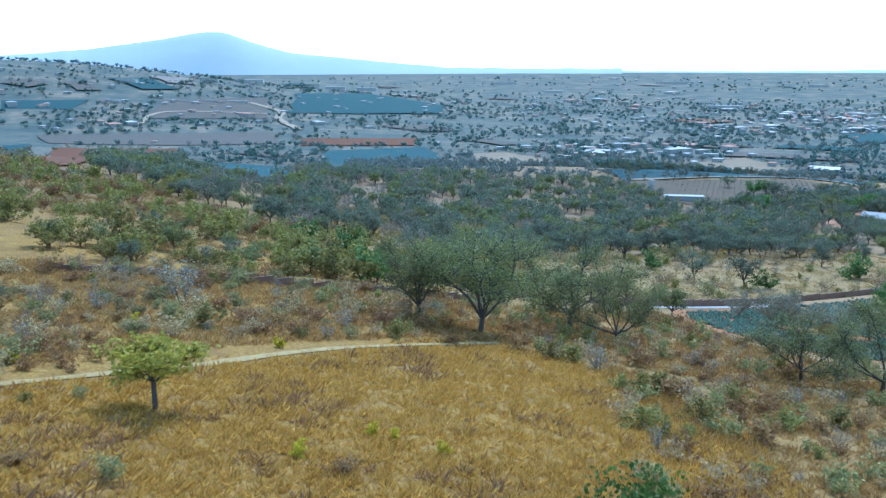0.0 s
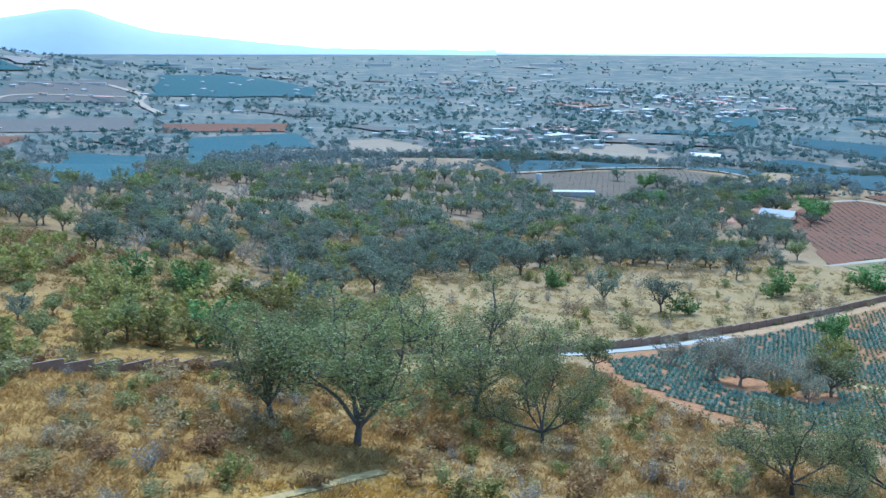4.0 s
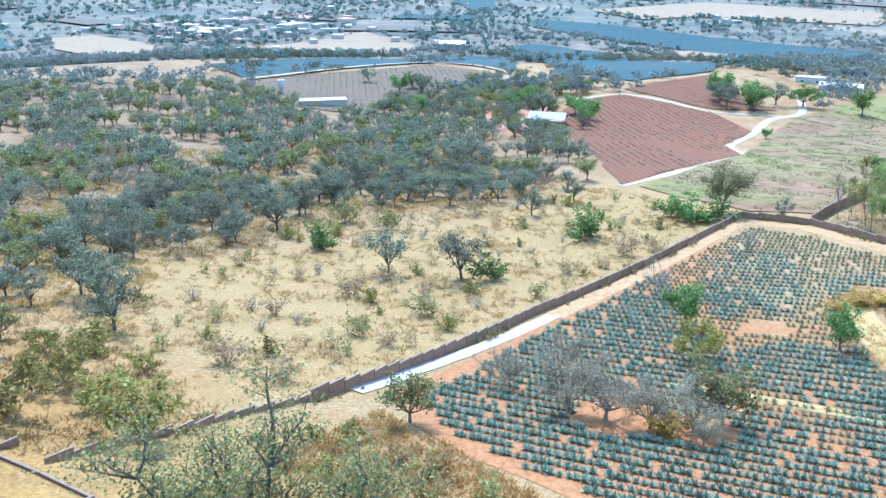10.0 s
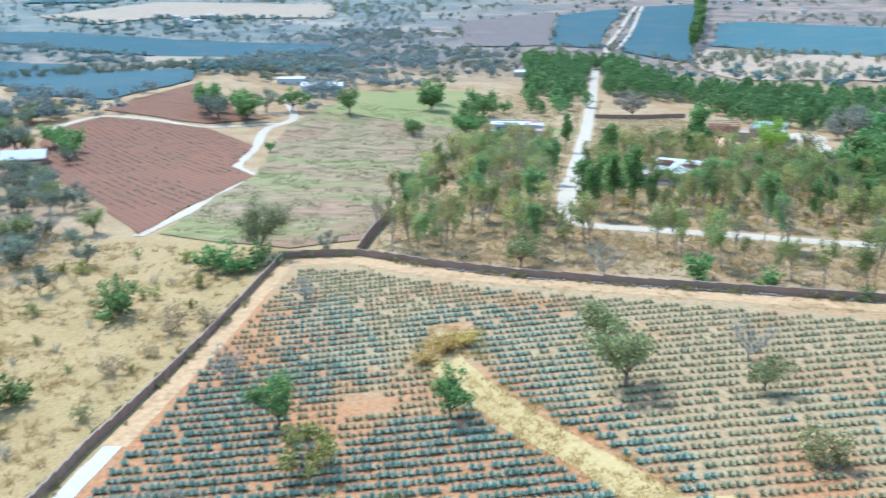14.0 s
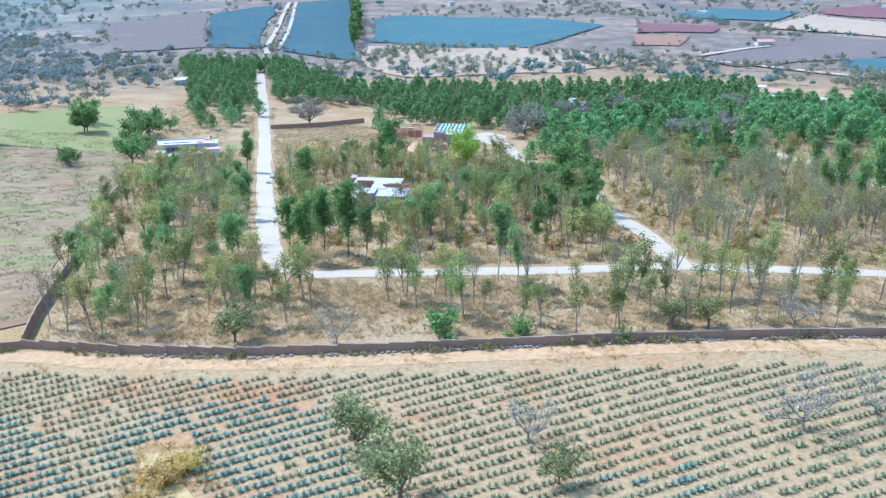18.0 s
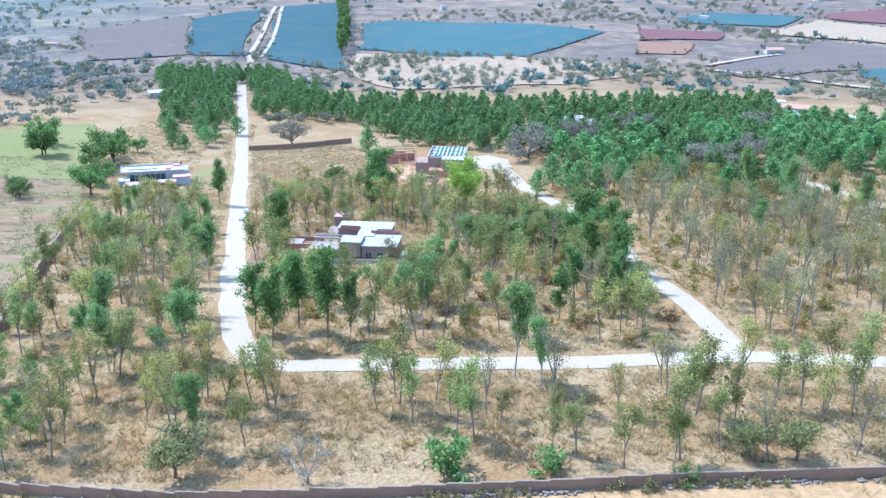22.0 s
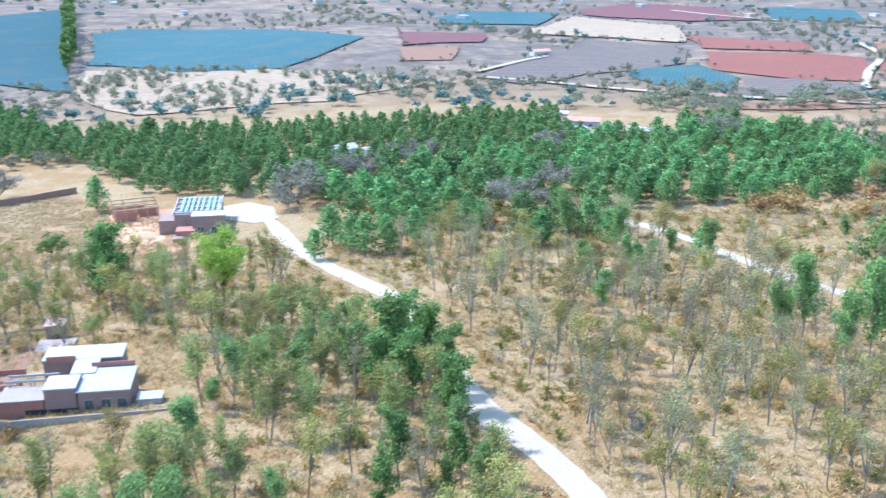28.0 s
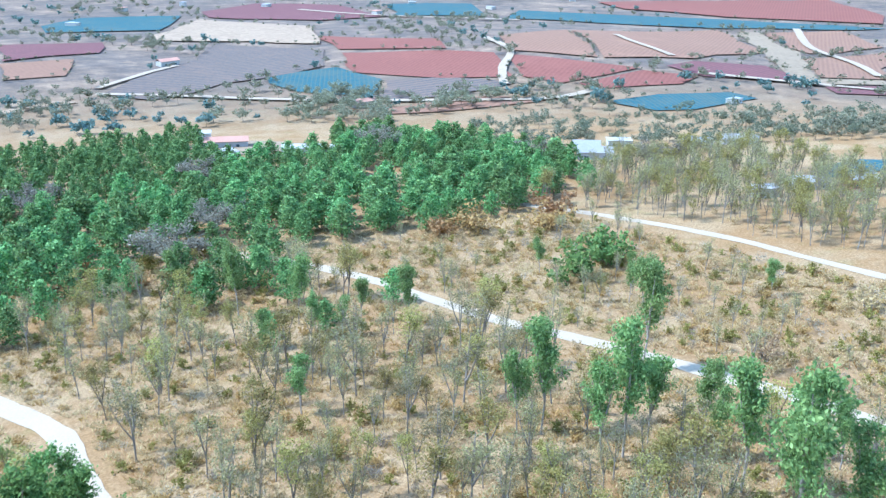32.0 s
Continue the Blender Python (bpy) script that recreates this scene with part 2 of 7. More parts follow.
def empty(name, x, y, z, turn=0.0, size=1.0):
    ob = new(name)
    ob.empty_display_size = 0.5
    ob.matrix_basis = pose(x, y, z, 0, 0, turn) @ Matrix.Diagonal((size, size, size, 1))
    return ob


def part(name, me, parent, label=""):
    ob = new(name, me)
    ob.parent = parent
    return tagged(ob, label) if label else ob


def inside(poly, x, y):
    x, y = np.asarray(x, float), np.asarray(y, float)
    hit = np.zeros(x.shape, bool)
    n = len(poly)
    for k in range(n):
        (x1, y1), (x2, y2) = poly[k], poly[(k + 1) % n]
        cross = ((y1 > y) != (y2 > y)) & (x < (x2 - x1) * (y - y1) / (y2 - y1 + 1e-9) + x1)
        hit ^= cross
    return hit


def smooth_line(pts, step):
    """A rounded line through pts, with points about step apart."""
    p = [Vector((*q, 0.0)[:2]) for q in pts]
    p = [p[0] * 2 - p[1]] + p + [p[-1] * 2 - p[-2]]
    out = []
    for k in range(1, len(p) - 2):
        n = max(2, int((p[k + 1] - p[k]).length / step))
        for j in range(n):
            u = j / n
            a, b_, c, d = p[k - 1], p[k], p[k + 1], p[k + 2]
            out.append(0.5 * ((2 * b_) + (c - a) * u + (2 * a - 5 * b_ + 4 * c - d) * u * u + (3 * b_ - a - 3 * c + d) * u ** 3))
    out.append(p[-2])
    return [(q.x, q.y) for q in out]


def strip(name, pts, width, mat, lift=0.08, label="", category="road", rag=0.25, step=4.0):
    """A road laid over the land, with ragged edges and a slight crown."""
    rng = random.Random(name)
    line = smooth_line(pts, step)
    verts, faces = [], []
    for k, (x, y) in enumerate(line):
        a, b_ = Vector(line[max(k - 1, 0)]), Vector(line[min(k + 1, len(line) - 1)])
        n = (b_ - a).normalized()
        n = Vector((-n.y, n.x))
        w = width[0] + (width[1] - width[0]) * k / (len(line) - 1) if isinstance(width, tuple) else width
        for s in (-0.5, -0.22, 0.22, 0.5):
            e = s * w + (1.3 * rag * noise.noise((k * step * 0.05, s * 9, width[0] if isinstance(width, tuple) else width)) + rng.uniform(-0.2, 0.2) if abs(s) > 0.4 else 0)
            px, py = x + n.x * e, y + n.y * e
            verts.append((px, py, g1(px, py) + lift + (0.05 if abs(s) < 0.4 else 0)))
    for k in range(len(line) - 1):
        for j in range(3):
            a = 4 * k + j
            faces.append((a, a + 4, a + 5, a + 1))
    ob = new(name, mesh_of(name, verts, faces, mat, True))
    return tagged(ob, label, category, kind="structure")


def drape(name, poly, mat, lift=0.06, step=10.0, label="", category="field"):
    """A field laid over the land."""
    from mathutils.geometry import delaunay_2d_cdt
    rng = random.Random(name)
    edge = []
    for k in range(len(poly)):
        a, b_ = Vector(poly[k]), Vector(poly[(k + 1) % len(poly)])
        n = max(1, int((b_ - a).length / step))
        edge += [a.lerp(b_, j / n) + Vector((rng.uniform(-1, 1), rng.uniform(-1, 1))) * step * 0.12 for j in range(n)]
    xs, ys = [p[0] for p in poly], [p[1] for p in poly]
    gx, gy = np.meshgrid(np.arange(min(xs), max(xs), step), np.arange(min(ys), max(ys), step))
    gx, gy = gx.ravel(), gy.ravel()
    ok = inside(poly, gx, gy)
    pts = edge + [Vector((px, py)) for px, py in zip(gx[ok], gy[ok])]
    vs, _, fs, *_ = delaunay_2d_cdt(pts, [], [list(range(len(edge)))], 1, 0.01)
    vs = np.array([(v.x, v.y) for v in vs])
    z = gz(vs[:, 0], vs[:, 1]) + lift
    ob = new(name, mesh_of(name, np.c_[vs, z], [tuple(f) for f in fs], mat, True))
    return tagged(ob, label, category, kind="structure")


# ---------------------------------------------------------------- ground
def axis(lo, hi, step, far):
    mid = list(np.arange(lo, hi + 0.1, step))
    up, down, d = [hi], [lo], step
    while up[-1] < far:
        d *= 1.17
        up.append(up[-1] + d)
    d = step
    while down[-1] > -far:
        d *= 1.17
        down.append(down[-1] - d)
    return np.array(down[:0:-1] + mid + up[1:])


GX, GY = axis(-300, 320, 5.0, 4950), axis(-230, 620, 5.0, 4950)
mx, my = np.meshgrid(GX, GY)
mx, my = mx.ravel(), my.ravel()
nx, ny = len(GX), len(GY)
ii = (np.arange(ny - 1)[:, None] * nx + np.arange(nx - 1)[None]).ravel()
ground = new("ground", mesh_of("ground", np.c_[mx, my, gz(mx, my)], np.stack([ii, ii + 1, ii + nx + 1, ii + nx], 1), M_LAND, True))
tagged(ground, "rolling dry grassland with golden grass and bare pale earth", "ground", kind="structure")


def fade(d, w):
    return np.clip(0.5 - d / w, 0, 1)


def zones(x, y):
    """How golden, how pale, how far and how hazed each place of the land is."""
    wob = np.array([noise.noise((a * 0.03, b_ * 0.03, 0)) for a, b_ in zip(x, y)]) * 14
    side = x + 66 + 0.16 * (y - 20) + wob          # negative west of the long wall
    gold = fade(y - 20 + wob, 40) * fade(-(x + 60), 60) + 0.8 * fade(y + 10 + wob, 60)
    pale = fade(side, 12) * fade(-(x + 172 + wob), 50) * fade(-(y - 5 + wob), 40) * fade(y - 215, 40)
    slope = fade(y - 20 + wob, 40) * fade(-(x + 60), 60) * (1 - fade(y + 45, 40))
    gold, pale = gold - 0.6 * slope, pale + 0.5 * slope
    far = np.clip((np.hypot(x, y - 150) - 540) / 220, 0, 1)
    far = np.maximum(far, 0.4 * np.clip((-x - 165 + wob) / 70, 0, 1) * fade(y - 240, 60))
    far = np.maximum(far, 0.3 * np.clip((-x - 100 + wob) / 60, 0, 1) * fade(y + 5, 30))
    # share of the haze-tinted colour, which grows with distance
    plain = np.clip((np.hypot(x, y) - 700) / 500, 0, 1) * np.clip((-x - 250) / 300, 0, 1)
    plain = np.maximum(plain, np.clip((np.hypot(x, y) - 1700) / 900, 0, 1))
    return np.stack([np.clip(gold, 0, 1), np.clip(pale, 0, 1), far, plain], 1)


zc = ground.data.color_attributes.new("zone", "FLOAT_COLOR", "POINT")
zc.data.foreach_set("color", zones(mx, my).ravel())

# ---------------------------------------------------------------- roads
strip("road_lane", [(-150, 830), (-119, 665), (-98, 545), (-75, 411), (-58, 318), (-48, 266), (-42, 243), (-34, 231), (-20, 229), (0, 227), (27, 225), (57, 226), (98, 222), (160, 216)], 6.2, M_ROAD, 0.10, "white gravel lane between the lots", "road", 0.6, 3.0)
strip("road_diagonal", [(57, 228), (55, 262), (51, 296), (54, 345), (56, 366), (46, 407), (36, 446), (29, 496), (16, 515), (-5, 520)], 5.6, M_ROAD, 0.12, "white gravel track running to the building site", "road", 0.7, 3.0)
strip("road_east", [(120, 500), (147, 433), (154, 403), (156, 375), (158, 350), (163, 324), (166, 303), (169, 279), (172, 250), (180, 218)], 4.6, M_ROAD, 0.10, "pale dirt track through dry scrub", "road", 0.7, 3.0)
strip("road_far_east", [(236, 450), (246, 421), (253, 371), (251, 339), (249, 300), (250, 260)], 4.0, M_ROAD, 0.10, "pale dirt track behind bare trees", "road", 0.7, 3.0)
strip("road_west", [(-164, 203), (-166, 232), (-174, 271), (-180, 298), (-198, 318), (-217, 366), (-237, 412), (-240, 447), (-262, 485), (-280, 513)], 4.5, M_ROAD, 0.12, "white gravel field track with a kink", "road")
strip("road_west_branch", [(-331, 356), (-330, 400), (-300, 406), (-266, 402), (-241, 430)], 4.0, M_ROAD, 0.14, "white gravel track round a ploughed field", "road")
strip("concrete_road", [(-69, 24), (-72.6, 40), (-76.8, 60), (-82.6, 84)], 3.4, M_CONC, 0.14, "pale concrete strip beside the brick wall", "road", 0.1)
strip("dirt_track", [(-82.6, 84), (-91.5, 127), (-98, 158), (-103.5, 183)], 4.6, M_DIRT, 0.10, "orange dirt track beside the brick wall", "road")
strip("dirt_track_north", [(-102, 184), (-87, 187.5), (-65, 181.5), (-35, 176.5), (10, 174.5), (60, 175.5), (110, 176)], 5.5, M_DIRT, 0.11, "orange dirt track along the brick wall", "road")
drape("agave_ground", [(-66, 30), (-52, 22), (-30, 22), (-13, 24), (1, 40), (40, 52), (120, 40), (150, 90), (150, 178), (80, 177.5), (20, 176), (-40, 178), (-65, 183.5), (-87, 190), (-102, 186), (-91.5, 122), (-79, 72)], M_SOIL, 0.07, 6.0, "red soil of the agave field")
# ---------------------------------------------------------------- fields
def row_field(name, soil, plant, turn, gap, share=0.62, spread=0.1, thin=(0.3, 0.45, 0.35), ridge=0.25):
    """Crop rows over soil: planted bands that waver and thin out in patches."""
    m, t, b, out = nodes_of(name)
    v = vec_of(t, True)
    mp = t.nodes.new("ShaderNodeMapping")
    mp.inputs["Rotation"].default_value = (0, 0, radians(-turn))
    t.links.new(v, mp.inputs["Vector"])
    w = t.nodes.new("ShaderNodeTexWave")
    w.bands_direction = "Y"
    w.inputs["Scale"].default_value = 0.314 / gap
    w.inputs["Distortion"].default_value, w.inputs["Detail"].default_value, w.inputs["Detail Scale"].default_value = 1.2, 3.0, 0.6
    t.links.new(mp.outputs[0], w.inputs["Vector"])
    f1, f2 = noise_of(t, v, 0.9, 6.0, 0.7), noise_of(t, v, 0.025, 4.0)
    dark = tuple(c * 0.6 for c in plant)
    g = ramp_of(t, f1, [(0.3, dark), (0.7, plant)])
    s = ramp_of(t, f1, [(0.3, tuple(c * 0.75 for c in soil)), (0.7, soil)])
    band = ramp_of(t, w.outputs["Fac"], [(1 - share - spread, (0.0,) * 3), (1 - share + spread, (1.0,) * 3)])
    patch = ramp_of(t, f2, [(thin[0], (thin[2],) * 3), (thin[1], (1.0,) * 3)])
    fine = ramp_of(t, noise_of(t, v, 0.45, 5.0, 0.75), [(0.42, (0.0,) * 3), (0.58, (1.0,) * 3)])
    cover = mix_of(t, 1.0, mix_of(t, 0.55, band, fine), patch, "MULTIPLY")
    t.links.new(mix_of(t, cover, s, g), b.inputs["Base Color"])
    b.inputs["Roughness"].default_value = 0.95
    b.inputs["Specular IOR Level"].default_value = 0.05
    bump_of(t, b, w.outputs["Fac"], ridge, 0.4)
    return m


def fallow_material():
    """A field left fallow: tan stubble in furrows, bare brown soil and patches of green weeds."""
    m, t, b, out = nodes_of("weedy_fallow_field")
    v = vec_of(t, True)
    mp = t.nodes.new("ShaderNodeMapping")
    mp.inputs["Rotation"].default_value = (0, 0, radians(-60))
    mp.inputs["Scale"].default_value = (0.3, 1.0, 1.0)
    t.links.new(v, mp.inputs["Vector"])
    f1, f2, f3 = noise_of(t, mp.outputs[0], 0.3, 8.0, 0.8), noise_of(t, mp.outputs[0], 0.045, 6.0, 0.65), noise_of(t, v, 0.017, 5.0, 0.65)
    tan = ramp_of(t, f1, [(0.3, (0.11, 0.075, 0.042)), (0.5, (0.20, 0.14, 0.08)), (0.7, (0.30, 0.215, 0.125))])
    soil = ramp_of(t, f1, [(0.3, (0.13, 0.075, 0.045)), (0.7, (0.27, 0.16, 0.095))])
    weeds = ramp_of(t, f1, [(0.3, (0.075, 0.10, 0.025)), (0.7, (0.20, 0.215, 0.065))])
    c = mix_of(t, ramp_of(t, f3, [(0.47, (0.0,) * 3), (0.58, (0.85,) * 3)]), tan, soil)
    c = mix_of(t, ramp_of(t, f2, [(0.50, (0.0,) * 3), (0.64, (0.6,) * 3)]), c, weeds)
    t.links.new(c, b.inputs["Base Color"])
    b.inputs["Roughness"].default_value = 0.95
    b.inputs["Specular IOR Level"].default_value = 0.05
    bump_of(t, b, f1, 0.6, 0.3)
    return m


# agave's own blue-green, pushed bluer in part to stand for distance haze
M_AGAVE_FAR = row_field("blue_agave_rows", (0.085, 0.10, 0.088), (0.02, 0.08, 0.10), 20, 3.0, 0.86, 0.2, (0.36, 0.5, 0.6))
M_AGAVE_TEAL = row_field("teal_agave_rows", (0.10, 0.12, 0.10), (0.023, 0.098, 0.12), 60, 3.0, 0.86, 0.2, (0.36, 0.5, 0.6))
M_AGAVE_THIN = row_field("young_agave_rows", (0.185, 0.13, 0.10), (0.10, 0.095, 0.09), -8, 7.0, 0.5)
M_PLOUGH = row_field("ploughed_red_field", (0.21, 0.088, 0.046), (0.14, 0.08, 0.053), -35, 2.6, 0.5, 0.4)
M_PLOUGH_GREY = row_field("ploughed_grey_field", (0.19, 0.13, 0.085), (0.115, 0.10, 0.075), 10, 2.6, 0.5, 0.4)
M_RED = row_field("bare_red_field", (0.235, 0.095, 0.07), (0.18, 0.072, 0.056), 35, 3.6, 0.5, 0.45, ridge=0.05)
M_ROSE = row_field("bare_rose_field", (0.275, 0.155, 0.10), (0.205, 0.118, 0.08), 35, 3.6, 0.5, 0.45, ridge=0.05)
M_PASTURE = surface("pale_pasture", (0.17, 0.115, 0.07), (0.31, 0.22, 0.14), 0.2, 0.03, 0.95, 0.2, 0.1)
M_TAN = surface("dry_tan_field", (0.155, 0.108, 0.064), (0.26, 0.19, 0.118), 0.25, 0.03, 0.95, 0.2, 0.1)
M_GREENF = fallow_material()
M_LUSH = row_field("green_yellow_field", (0.24, 0.20, 0.085), (0.155, 0.19, 0.055), 60, 3.0, 0.6, 0.45, (0.38, 0.55, 0.4))
M_MAROON = row_field("maroon_field", (0.19, 0.085, 0.08), (0.13, 0.065, 0.066), 20, 3.6, 0.5, 0.45, ridge=0.05)

# soil and crop colours shifted towards blue-grey to imitate distance haze
M_HAZE_BLUE = row_field("hazed_blue_field", (0.07, 0.105, 0.10), (0.035, 0.095, 0.10), 30, 6.0, 0.6, 0.3)
M_HAZE_GREY = row_field("hazed_grey_field", (0.18, 0.145, 0.115), (0.12, 0.115, 0.10), 30, 6.0, 0.5, 0.3)
